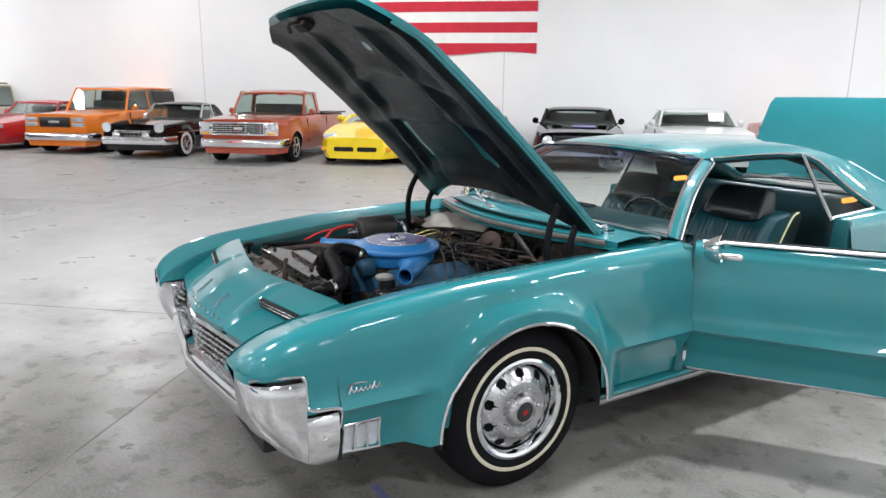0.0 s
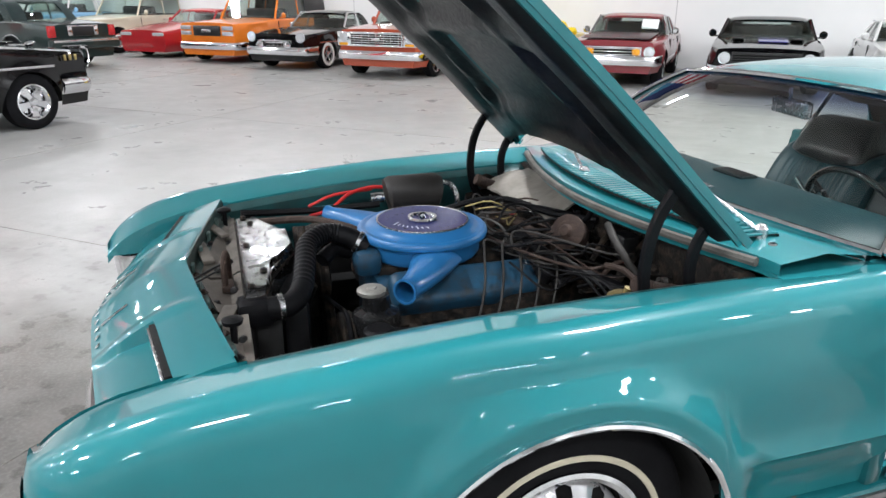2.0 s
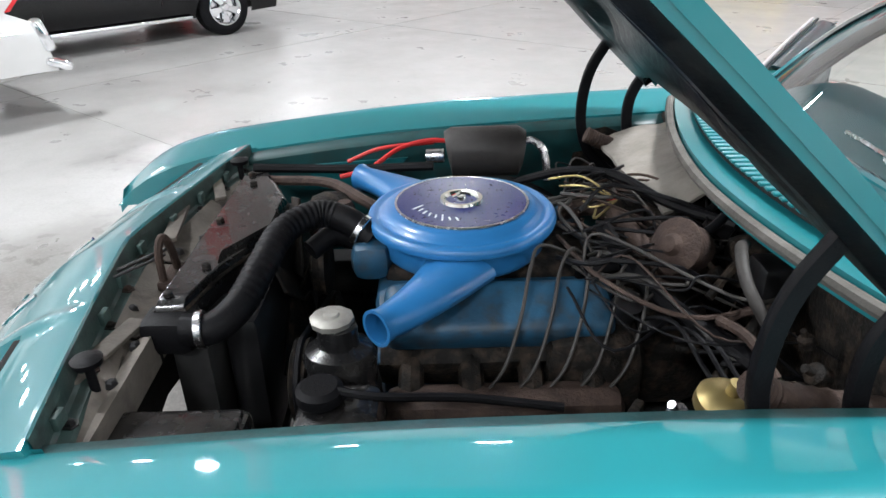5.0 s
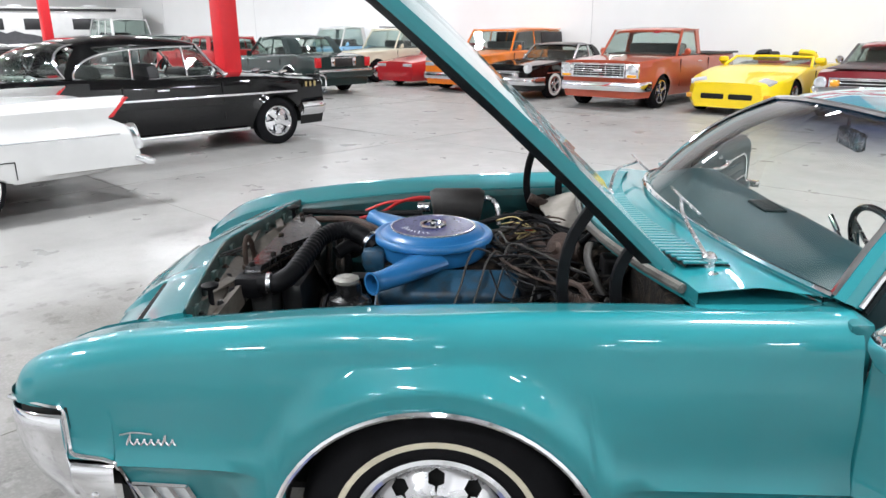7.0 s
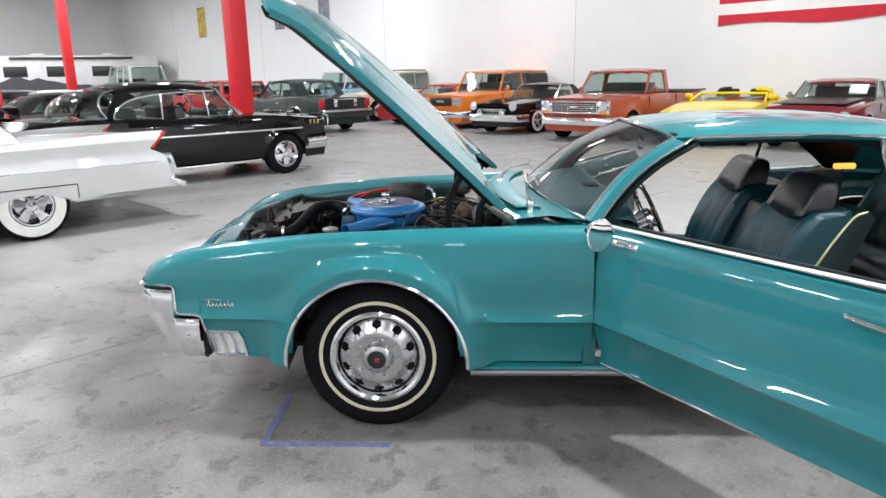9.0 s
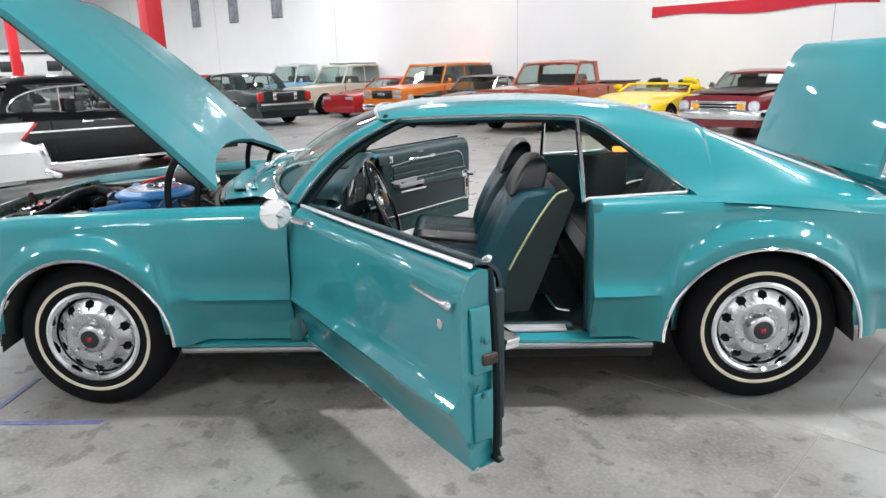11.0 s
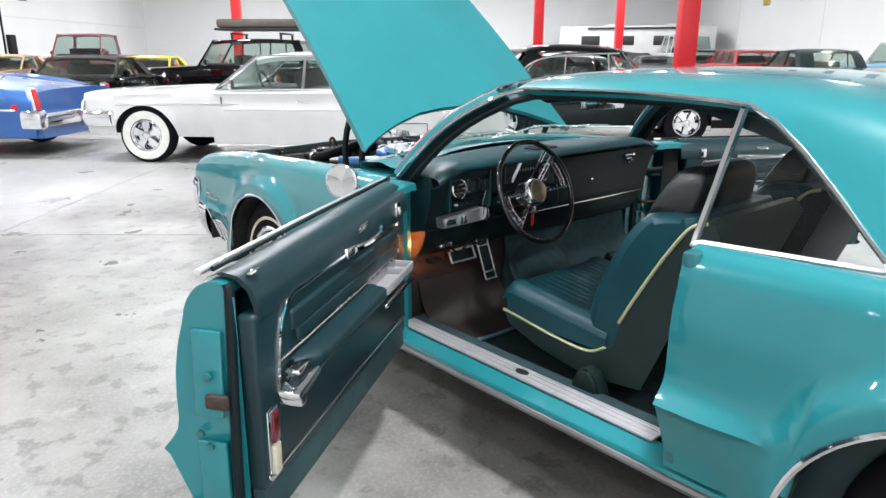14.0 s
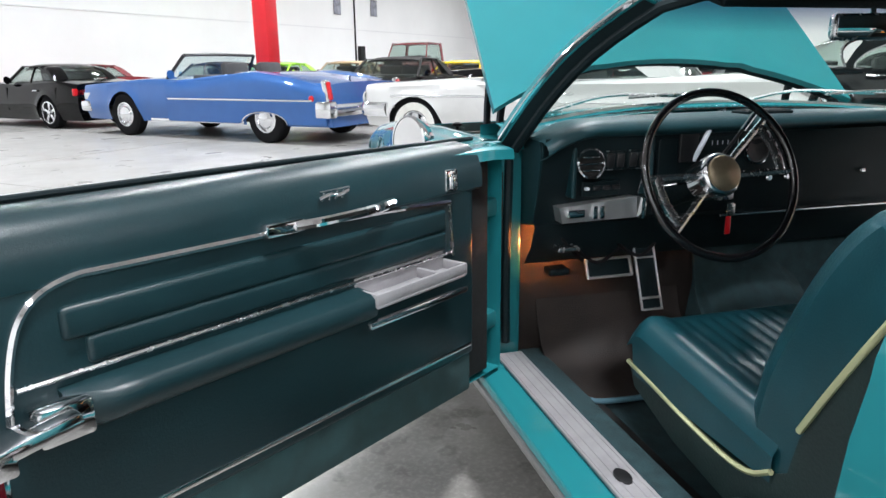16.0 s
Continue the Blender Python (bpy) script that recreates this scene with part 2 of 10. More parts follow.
def lerp_table(tab):
    """A function that follows the (x, value) pairs of tab smoothly."""
    xs, ys = [p[0] for p in tab], [p[1] for p in tab]

    def at(x):
        if x <= xs[0]:
            return ys[0]
        if x >= xs[-1]:
            return ys[-1]
        i = max(k for k in range(len(xs) - 1) if xs[k] <= x)
        h = xs[i + 1] - xs[i]
        t = (x - xs[i]) / h

        def slope(k):
            if k == 0 or k == len(xs) - 1:
                return 0.0 if len(xs) < 3 else ((ys[1] - ys[0]) / (xs[1] - xs[0]) if k == 0 else (ys[-1] - ys[-2]) / (xs[-1] - xs[-2]))
            a, b = (ys[k] - ys[k - 1]) / (xs[k] - xs[k - 1]), (ys[k + 1] - ys[k]) / (xs[k + 1] - xs[k])
            return 0.0 if a * b <= 0 else 2 * a * b / (a + b)

        m0, m1 = slope(i) * h, slope(i + 1) * h
        return (2 * t**3 - 3 * t**2 + 1) * ys[i] + (t**3 - 2 * t**2 + t) * m0 + (-2 * t**3 + 3 * t**2) * ys[i + 1] + (t**3 - t**2) * m1

    return at


def stations(x0, x1, step, arches=()):
    """Places along x, close together round each wheel opening (centre, half width)."""
    xs = {round(x0 + (x1 - x0) * k / max(1, math.ceil((x1 - x0) / step)), 4) for k in range(max(1, math.ceil((x1 - x0) / step)) + 1)}
    for c, hw in arches:
        xs = {x for x in xs if not (c - hw - 0.01 < x < c + hw + 0.01) or x in (x0, x1)}
        for k in range(25):
            x = round(c - hw * math.cos(math.pi * k / 24), 4)
            if x0 <= x <= x1:
                xs.add(x)
        for x in (c - hw - 0.004, c + hw + 0.004):
            if x0 < x < x1:
                xs.add(round(x, 4))
    return sorted(xs)



# ---- the hall ----
U0, U1, V0, V1 = -45.0, 18.0, -20.0, 17.0


def hall_box(name, u0, u1, v0, v1, z0, z1, material, label, category, bevel=0.0, kind="structure"):
    bm = bmesh.new()
    add_box(bm, ((u0 + u1) / 2, (v0 + v1) / 2, (z0 + z1) / 2), (u1 - u0, v1 - v0, z1 - z0), bevel)
    ob = part(name, bm, material)
    ob.matrix_basis = HALL
    return tagged(ob, label, category, kind=kind)


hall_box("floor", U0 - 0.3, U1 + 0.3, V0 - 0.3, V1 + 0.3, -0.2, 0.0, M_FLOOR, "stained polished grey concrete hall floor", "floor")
hall_box("wall_north", U0, U1, V1, V1 + 0.25, 0, CEIL, M_WALL, "white painted tall concrete panel wall", "wall")
hall_box("wall_south", U0, U1, V0 - 0.25, V0, 0, CEIL, M_WALL, "white painted tall concrete panel wall", "wall")
hall_box("wall_west", U0 - 0.25, U0, V0 - 0.25, V1 + 0.25, 0, CEIL, M_WALL, "white painted end wall of the hall", "wall")
hall_box("wall_east", U1, U1 + 0.25, V0 - 0.25, V1 + 0.25, 0, CEIL, M_WALL, "white painted end wall of the hall", "wall")
hall_box("ceiling", U0, U1, V0, V1, CEIL, CEIL + 0.2, M_CEIL, "dark metal deck ceiling of the hall", "ceiling")


def lamp_fixture(u, v):
    ob = thing("strip_light", "white high-bay strip light under the dark ceiling", "light fixture", HALL @ pose(u, v, CEIL - 0.6), "ceiling strip lights")
    bm = bmesh.new()
    add_box(bm, (0, 0, 0.05), (1.3, 0.44, 0.06), 0.01)
    part("housing", bm, M_STEEL_W, ob)
    for x in (-0.5, 0.5):
        bm = bmesh.new()
        add_box(bm, (x, 0, 0.34), (0.012, 0.012, 0.52))
        part("hanger", bm, M_SATIN, ob)


for spot in LAMP_SPOTS:
    lamp_fixture(*spot)
for u in range(-42, 18, 6):
    hall_box("roof_beam", u - 0.12, u + 0.12, V0, V1, CEIL - 0.5, CEIL - 0.02, M_CEIL, "dark steel roof joist", "beam")


M_WALL_JOINT = surface("pale_grey_joint", (0.50, 0.50, 0.50), 0.8, 0, 0.1)


def seam(u, z0=0.0, z1=CEIL):
    hall_box("wall_joint", u - 0.010, u + 0.010, V1 - 0.004, V1 + 0.01, z0, z1, M_WALL_JOINT, "thin pale joint between wall panels", "wall joint")


M_TAPE = surface("blue_floor_tape", (0.10, 0.11, 0.22), 0.6, 0, 0.3, 30, 90)
M_JOINT = surface("sawn_floor_joint", (0.23, 0.22, 0.20), 0.8, 0, 0.4, 3, 60)
for c, sz in (((-0.205, -1.035, 0.0012), (0.58, 0.032, 0.0024)), ((-0.487, -0.79, 0.0012), (0.032, 0.46, 0.0024))):
    tp = bmesh.new()
    add_box(tp, c, sz)
    tagged(part("floor_tape", tp, M_TAPE), "worn strip of blue tape on the concrete", "tape")
for k in range(-6, 5):
    for u_way in (True, False):
        jn = bmesh.new()
        if u_way:
            add_box(jn, (-12, 4.6 * k + 1.2, 0.0005), (64, 0.005, 0.003))
        else:
            add_box(jn, (4.6 * k - 1.4, -1.5, 0.0007), (0.005, 36, 0.003))
        jo = part("floor_joint", jn, M_JOINT)
        jo.matrix_basis = HALL
        tagged(jo, "fine sawn joint in the concrete floor", "floor joint", kind="structure")
for u in (-0.85, -10, -19.1, -28.2, -37.4, 8.3):
    seam(u)


def column(x, y, red_top=6.0):
    ob = thing("steel_column", "square steel column painted red, white above", "column", pose(x, y, 0, 0, 0, -41), "hall columns", "structure")
    bm = bmesh.new()
    add_box(bm, (0, 0, red_top / 2), (0.34, 0.34, red_top), 0.03)
    part("red_sleeve", bm, M_RED_STEEL, ob)
    bm = bmesh.new()
    add_box(bm, (0, 0, (CEIL + red_top) / 2), (0.3, 0.3, CEIL - red_top), 0.02)
    part("shaft", bm, M_STEEL_W, ob)
    bm = bmesh.new()
    add_box(bm, (0, 0, 0.012), (0.5, 0.5, 0.024), 0.006)
    part("base_plate", bm, M_RED_STEEL, ob)
    return ob


M_FLAG_RED = surface("flag_red_cloth", (0.55, 0.02, 0.04), 0.8, 0, 0.1, 3, 90, 0.05)
M_FLAG_WHITE = surface("flag_white_cloth", (0.8, 0.8, 0.78), 0.8, 0, 0.04, 3, 90, 0.05)
M_FLAG_BLUE = surface("flag_blue_cloth", (0.02, 0.03, 0.16), 0.8, 0, 0.1, 3, 90, 0.05)


def wall_flag(u0, u1, z0, z1):
    ob = thing("flag", "large cloth flag with red and white stripes on the wall", "flag", HALL)
    h = (z1 - z0) / 13
    wave = lambda u, z: V1 - 0.03 - 0.02 * math.sin(1.7 * u + 0.8 * z) * math.sin(0.9 * z + 1)
    for k in range(13):
        a = u0 + (0 if k < 6 else (u1 - u0) * 0.4)
        za, zb = z0 + h * k, z0 + h * (k + 1)
        sag = lambda u: 0.05 * math.sin((u - u0) / (u1 - u0) * math.pi * 3)
        bm = bmesh.new()
        us = [a + (u1 - a) * i / 24 for i in range(25)]
        solid_grid(bm, [[(u, wave(u, z), z + sag(u) * (k < 1 and z == za)) for u in us] for z in (za, (za + zb) / 2, zb)], (0, 0.006, 0))
        part("stripe", bm, M_FLAG_RED if k % 2 == 0 else M_FLAG_WHITE, ob)
    bm = bmesh.new()
    b = u0 + (u1 - u0) * 0.4
    us = [u0 + (b - u0) * i / 10 for i in range(11)]
    solid_grid(bm, [[(u, wave(u, z), z) for u in us] for z in (z0 + 6 * h, z0 + 9 * h, z1)], (0, 0.006, 0))
    part("canton", bm, M_FLAG_BLUE, ob, "dark blue field")


wall_flag(-5.4, 0.05, 2.73, 6.39)



# ---- parked cars: local x to the tail, front axle at x = 0, left side at -y ----
def arch_z(x, arches, zb, rz):
    z = zb
    for c, hw in arches:
        if abs(x - c) < hw:
            z = max(z, zb + rz * math.sqrt(1 - ((x - c) / hw) ** 2))
    return z


def wheel_bm(kind, r, w, rim):
    """The tyre's turned profile; local z points out of the car."""
    bm = bmesh.new()
    add_lathe(bm, [(rim, -w / 2), (rim + 0.03, -w / 2 - 0.01), (r - 0.03, -w / 2), (r, -w / 2 + 0.03), (r, w / 2 - 0.03), (r - 0.03, w / 2), (rim + 0.03, w / 2 + 0.012), (rim, w / 2)], 36)
    return bm


def wheel(parent, x, y, r, w, rim, style="steel", whitewall=0.0):
    """A road wheel of a parked car."""
    out = 1 if y > 0 else -1
    ob = new("wheel")
    ob.parent = parent
    ob.matrix_basis = pose(x, y, r, -90 * out, 0, 0)
    part("tyre", wheel_bm(style, r, w, rim), M_RUBBER, ob)
    if whitewall:
        bm = bmesh.new()
        add_lathe(bm, [(rim + 0.012, w / 2 + 0.008), (rim + 0.03, w / 2 + 0.016), (rim + 0.03 + whitewall, w / 2 + 0.008), (rim + 0.03 + whitewall, w / 2 - 0.01)], 36)
        part("whitewall", bm, M_WHITE_RUBBER, ob, "white tyre sidewall")
    bm = bmesh.new()
    if style == "spoke":
        add_lathe(bm, [(rim, -w / 2), (rim + 0.008, w / 2), (rim - 0.02, w / 2 + 0.004), (rim - 0.03, w / 2 - 0.05), (rim - 0.03, -w / 3)], 36)
        for k in range(5):
            a = 72 * k + 18
            add_box(bm, Matrix.Rotation(radians(a), 3, "Z") @ Vector((rim * 0.5, 0, w / 2 - 0.035)), (rim * 0.95, 0.062, 0.03), 0.012, 2, Matrix.Rotation(radians(a), 4, "Z"))
        add_lathe(bm, [(0.06, w / 2 - 0.06), (0.055, w / 2), (0.03, w / 2 + 0.012), (0, w / 2 + 0.014)], 20)
    elif style == "mag":
        # deep bright dish with five broad tapered spokes
        add_lathe(bm, [(rim, -w / 2), (rim + 0.008, w / 2), (rim - 0.012, w / 2 + 0.006), (rim - 0.03, w / 2 - 0.02), (rim * 0.74, w / 2 - 0.055), (rim * 0.70, w / 2 - 0.075), (0.05, w / 2 - 0.08)], 36)
        for k in range(5):
            turn = Matrix.Rotation(radians(72 * k + 18), 4, "Z")
            blade = [(0.03, -0.026), (rim * 0.55, -0.036), (rim * 0.86, -0.052), (rim * 0.86, 0.052), (rim * 0.55, 0.036), (0.03, 0.026)]
            add_prism(bm, [turn @ Vector((r, q, w / 2 - 0.012 - 0.12 * max(0.0, r - 0.12))) for r, q in blade], (0, 0, -0.035))
        add_lathe(bm, [(0.055, w / 2 - 0.05), (0.052, w / 2 + 0.004), (0.036, w / 2 + 0.018), (0, w / 2 + 0.02)], 20)
    else:
        add_lathe(bm, [(rim, -w / 2), (rim + 0.008, w / 2), (rim - 0.015, w / 2 + 0.004), (rim - 0.03, w / 2 - 0.03), (rim * 0.7, w / 2 - 0.02), (rim * 0.62, w / 2 + 0.006), (rim * 0.3, w / 2 + 0.022), (0, w / 2 + 0.026)], 36)
    part("rim", bm, M_CHROME, ob)
    if style == "spoke":
        bm = bmesh.new()
        add_lathe(bm, [(0, -w / 4), (rim - 0.03, -w / 4)], 24)
        part("brake_drum", bm, M_DARK, ob)
    return ob


def parked_car(name, label, at, heading, L, W, WB, FO, H, paint_mat, roof_mat=None, belt=0.9, hood=(0.86, 0.95), deck=(0.92, 0.85), cowl=0.75,
               roof=(1.25, 2.3), tail_glass=2.9, clear=0.22, wheel_r=0.34, rim=0.2, style="steel", whitewall=0.0, body="coupe", bumper=True, tumble=0.16, trim=0.0,
               glass_mat=None, arch=0.0, nose_round=0.12, side_out=0.03, crown=0.06):
    """A parked car from its main measures. body: coupe, sedan, wagon, pickup, open, bare (no cabin above the belt). Returns the thing, with its nose towards heading."""
    a = math.atan2(-heading[1], -heading[0])
    ob = thing(name, label, "pickup truck" if body == "pickup" else "car", Matrix.Translation((at[0], at[1], 0)) @ Matrix.Rotation(a, 4, "Z"))
    x0, x1, hw = -FO, L - FO, W / 2
    ar = wheel_r + 0.06 + arch
    arches = ((0.0, ar), (WB, ar))
    rz = wheel_r * 2 + 0.05 + arch - clear - 0.02
    ztop = lerp_table([(x0, hood[0]), (cowl, hood[1]), (min(cowl + 0.4, roof[1]), belt), (tail_glass, belt), (x1, deck[1])] if body not in ("coupe", "sedan", "open", "bare") else
                      [(x0, hood[0]), (cowl, hood[1]), (cowl + 0.3, belt), (tail_glass, deck[0]), (x1, deck[1])])

    def width(x):
        e = min(x - x0, x1 - x)
        k = max(0.0, 1 - e / 0.7)
        return hw - nose_round * k * k

    rows = []
    for x in stations(x0, x1, 0.14, arches):
        zb, zt, w = arch_z(x, arches, clear, rz), ztop(x), width(x)
        row = [(x, 0, zt + 0.025), (x, w * 0.45, zt + 0.02), (x, w * 0.8, zt + 0.005), (x, w - 0.05, zt - 0.01), (x, w - 0.02, zt - 0.045)]
        za = zt - 0.045
        for k in range(1, 8):
            z = za + (zb - za) * k / 7
            h = (z - clear) / (za - clear)
            bulge = side_out * math.sin(math.pi * min(1, h * 1.1)) - 0.05 * max(0, 0.35 - h) / 0.35
            near = min(math.hypot((x - c) / ar, (z - clear) / rz) for c, _ in arches)
            bulge += 0.02 * max(0, 1 - abs(near - 1) / 0.25)
            row.append((x, w - 0.02 + bulge, z))
        rows.append(row)
    bm = bmesh.new()
    full = [[(x, -y, z) for x, y, z in r[:0:-1]] + r for r in rows]
    add_grid(bm, full)
    for row in (full[0], full[-1]):
        end = [bm.verts.new(p) for p in row]
        bm.faces.new(end)
    part("body", bm, paint_mat, ob)
    bm = bmesh.new()
    add_box(bm, ((x0 + x1) / 2, 0, clear + 0.12), (L - 0.25, W - 0.5, 0.2), 0.02)
    part("chassis", bm, M_DARK, ob)
    for c, _ in arches:
        bm = bmesh.new()
        add_box(bm, (c, 0, clear + 0.3), (ar * 2 - 0.02, W - 0.25, 0.5), 0.05)
        part("wheel_well", bm, M_DARK, ob)
    y_of = lambda z: (hw - 0.09) - tumble * (z - belt) / max(0.05, H - belt)
    rf, rr = roof
    if body != "bare":
        if body != "open":
            bm = bmesh.new()
            rows = []
            for k in range(9):
                x = rf - 0.03 + (rr - rf + 0.06) * k / 8
                e = abs(2 * k / 8 - 1)
                zc, yo = H - crown * e**2.2, y_of(H) + 0.01 - 0.02 * e**4
                rows.append([(x, yo * math.sin(math.pi / 2 * j / 6), zc - 0.06 * (1 - math.cos(math.pi / 2 * j / 6)) ** 1.5) for j in range(-6, 7)])
            solid_grid(bm, rows, (0, 0, -0.05))
            part("roof", bm, roof_mat or paint_mat, ob)
        zt = H - 0.09
        g = glass_mat or M_GLASS_DARK
        wi = ztop(cowl) + 0.0
        bm = bmesh.new()
        solid_grid(bm, [[(cowl + (rf - cowl) * t + 0.12 * (abs(s)) ** 2 * (1 - t), s * (y_of(wi + (zt - wi) * t) + 0.01), wi + (zt + 0.02 - wi) * t) for s in (-1, -0.7, -0.35, 0, 0.35, 0.7, 1)] for t in (0, 0.5, 1)], (0.006, 0, -0.004))
        part("windshield", bm, g, ob)
        frame_mat = M_CHROME if trim else (roof_mat or paint_mat)
        for s in (-1, 1):
            bm = bmesh.new()
            add_tube(bm, [(cowl + 0.12, s * (y_of(wi) + 0.012), wi - 0.01), (rf, s * (y_of(zt) + 0.012), zt + 0.03)], 0.028, 6, 1)
            part("pillar", bm, frame_mat, ob)
        if body == "open":
            bm = bmesh.new()
            add_tube(bm, [(rf, -y_of(zt), zt + 0.03), (rf - 0.04, 0, zt + 0.045), (rf, y_of(zt), zt + 0.03)], 0.028, 6, 4)
            part("windshield_header", bm, frame_mat, ob)
            bm = bmesh.new()
            add_box(bm, ((rf + tail_glass) / 2 + 0.1, 0, belt + 0.02), (tail_glass - rf - 0.1, W - 0.42, 0.1), 0.04)
            part("cockpit", bm, M_CABIN, ob)
            for s in (-1, 1):
                bm = bmesh.new()
                add_box(bm, (rf + 0.75, s * W * 0.2, belt + 0.1), (0.14, W * 0.26, 0.34), 0.05, 2, Matrix.Rotation(radians(-12), 4, "Y"))
                part("seat_back", bm, M_CABIN, ob)
        else:
            # rear window or back of the cab
            rb = rr + 0.02 if body == "pickup" else tail_glass
            zb = belt + 0.02 if body == "pickup" else (deck[0] if body in ("coupe", "sedan") else belt)
            round_tail = body in ("coupe", "sedan")
            z_end = H - crown + 0.004

            def tail(t):
                return rr + 0.03 + (rb - rr - 0.03) * t, zb + (z_end - zb) * math.cos(math.pi / 2 * t) ** 0.8

            bm = bmesh.new()
            if round_tail:
                ts = [0.14 + 0.86 * k / 6 for k in range(7)]
                solid_grid(bm, [[(tail(t)[0] + 0.06 * (1 - q * q), 0.64 * q * (y_of(tail(t)[1]) + 0.02), tail(t)[1]) for q in (-1, -0.66, -0.33, 0, 0.33, 0.66, 1)] for t in ts], (-0.004, 0, -0.006))
            else:
                solid_grid(bm, [[(rr + (rb - rr) * (1 - t), s * (y_of(zb + (zt - zb) * t) - 0.02), zb + (zt + 0.02 - zb) * t) for s in (-1, -0.5, 0, 0.5, 1)] for t in (0, 0.5, 1)], (-0.006, 0, -0.004))
            part("rear_window", bm, g, ob)
            if round_tail:
                for s in (-1, 1):
                    bm = bmesh.new()
                    rows = []
                    for k in range(9):
                        x, z = tail(k / 8)
                        yo = y_of(z) + 0.014
                        rows.append([(x + 0.03, s * 0.62 * yo, z + 0.004), (x, s * 0.82 * yo, z + 0.002), (x - 0.01, s * 0.94 * yo, z - 0.012), (x - 0.03, s * yo, z - 0.05)])
                    solid_grid(bm, rows, (0, -s * 0.01, -0.012))
                    part("roof_sail", bm, roof_mat or paint_mat, ob)
            posts = [rf + (rr - rf) * 0.55] if body in ("coupe", "sedan", "pickup") else [rf + (rr - rf) * 0.33, rf + (rr - rf) * 0.66]
            if body == "pickup":
                posts = []
            for s in (-1, 1):
                bm = bmesh.new()
                lo = [(cowl + 0.16, belt + 0.01), (rb - 0.1, zb + 0.01)]
                hi = [(rf + 0.02, zt + 0.02), (rr - 0.04, zt + 0.02)]
                n = 6
                solid_grid(bm, [[(lo[0][0] + (lo[1][0] - lo[0][0]) * i / n, s * (y_of(lo[0][1])), lo[0][1] + (lo[1][1] - lo[0][1]) * i / n) for i in range(n + 1)],
                                [(hi[0][0] + (hi[1][0] - hi[0][0]) * i / n, s * (y_of(hi[0][1])), hi[0][1]) for i in range(n + 1)]], (0, -s * 0.006, 0))
                part("side_window", bm, g, ob)
                bm = bmesh.new()
                if round_tail:
                    edge = [tail(1 - k / 8) for k in range(9)]
                    outline = [(rb - 0.34, zb), (rb - 0.30, zb)] + [(x - 0.03, max(zb, z - 0.045)) for x, z in edge] + [(rr - 0.12, zt + 0.02)]
                    add_prism(bm, [(x, s * (y_of(z) + 0.012), z) for x, z in outline[1:]], (0, -s * 0.04, 0))
                else:
                    add_prism(bm, [(rb + 0.02, s * (y_of(zb) + 0.012), zb), (rb - (0.22 if body != "pickup" else 0.14), s * (y_of(zb) + 0.012), zb), (rr - 0.2 + (0.06 if body == "pickup" else 0), s * (y_of(zt) + 0.012), zt + 0.02), (rr + 0.02, s * (y_of(zt) + 0.012), zt + 0.02)], (0, -s * 0.04, 0))
                part("rear_pillar", bm, roof_mat or paint_mat, ob)
                for p in posts:
                    bm = bmesh.new()
                    add_tube(bm, [(p, s * (y_of(belt) + 0.006), belt), (p + 0.03, s * (y_of(zt) + 0.006), zt + 0.02)], 0.02, 6, 1)
                    part("door_post", bm, frame_mat, ob)
                bm = bmesh.new()
                add_tube(bm, [(rf - 0.03, s * (y_of(zt) + 0.02), zt + 0.035), (rr + 0.03, s * (y_of(zt) + 0.02), zt + 0.035)], 0.012, 6, 1)
                part("drip_rail", bm, M_CHROME if trim else (roof_mat or paint_mat), ob)
            bm = bmesh.new()
            add_box(bm, ((cowl + rb) / 2 + 0.12, 0, belt + 0.008), (rb - cowl - 0.42, 2 * y_of(belt) - 0.06, 0.05), 0.01)
            part("cabin_floor", bm, M_CABIN, ob)
            if trim:
                for s in (-1, 1):
                    bm = bmesh.new()
                    add_tube(bm, [(cowl + 0.05, s * (y_of(belt) + 0.03), belt + 0.012), (rb + 0.02, s * (y_of(zb) + 0.03), zb + 0.012)], 0.012, 6, 2)
                    part("belt_moulding", bm, M_CHROME, ob)
            bm = bmesh.new()
            add_box(bm, (rf + 0.55, 0, belt + 0.0), (0.16, W * 0.7, 0.5), 0.06, 2, Matrix.Rotation(radians(-10), 4, "Y"))
            part("seat_back", bm, M_CABIN, ob)
            bm = bmesh.new()
            add_box(bm, (cowl + 0.42, 0, belt - 0.02), (0.3, W * 0.75, 0.14), 0.04)
            part("dashboard", bm, M_CABIN, ob)
            bm = bmesh.new()
            add_lathe(bm, [(0.17, -0.012), (0.185, 0), (0.17, 0.012), (0.155, 0), (0.17, -0.012)], 20, pose(cowl + 0.62, -W * 0.2, belt + 0.09, 0, 65, 0))
            part("steering_wheel", bm, M_BLACK, ob)
    if trim:
        for s in (-1, 1):
            bm = bmesh.new()
            add_box(bm, ((x0 + x1) / 2 + 0.05, s * (hw + side_out - 0.018), trim), (L - 0.9, 0.012, 0.03), 0.004)
            part("side_trim", bm, M_CHROME, ob)
    for s in (-1, 1):
        for x in (0, WB):
            wheel(ob, x, s * (hw - 0.11), wheel_r, 0.21, rim, style, whitewall)
        bm = bmesh.new()
        add_box(bm, (rf + 0.62, s * (hw + 0.012), belt - 0.13), (0.16, 0.025, 0.025), 0.008)
        part("door_handle", bm, M_CHROME, ob)
        bm = bmesh.new()
        add_lathe(bm, [(0, -0.02), (0.04, -0.02), (0.075, 0.02), (0.07, 0.035), (0, 0.035)], 16, pose(cowl + 0.35, s * (hw + 0.05), belt + 0.08, 0, 90, 0))
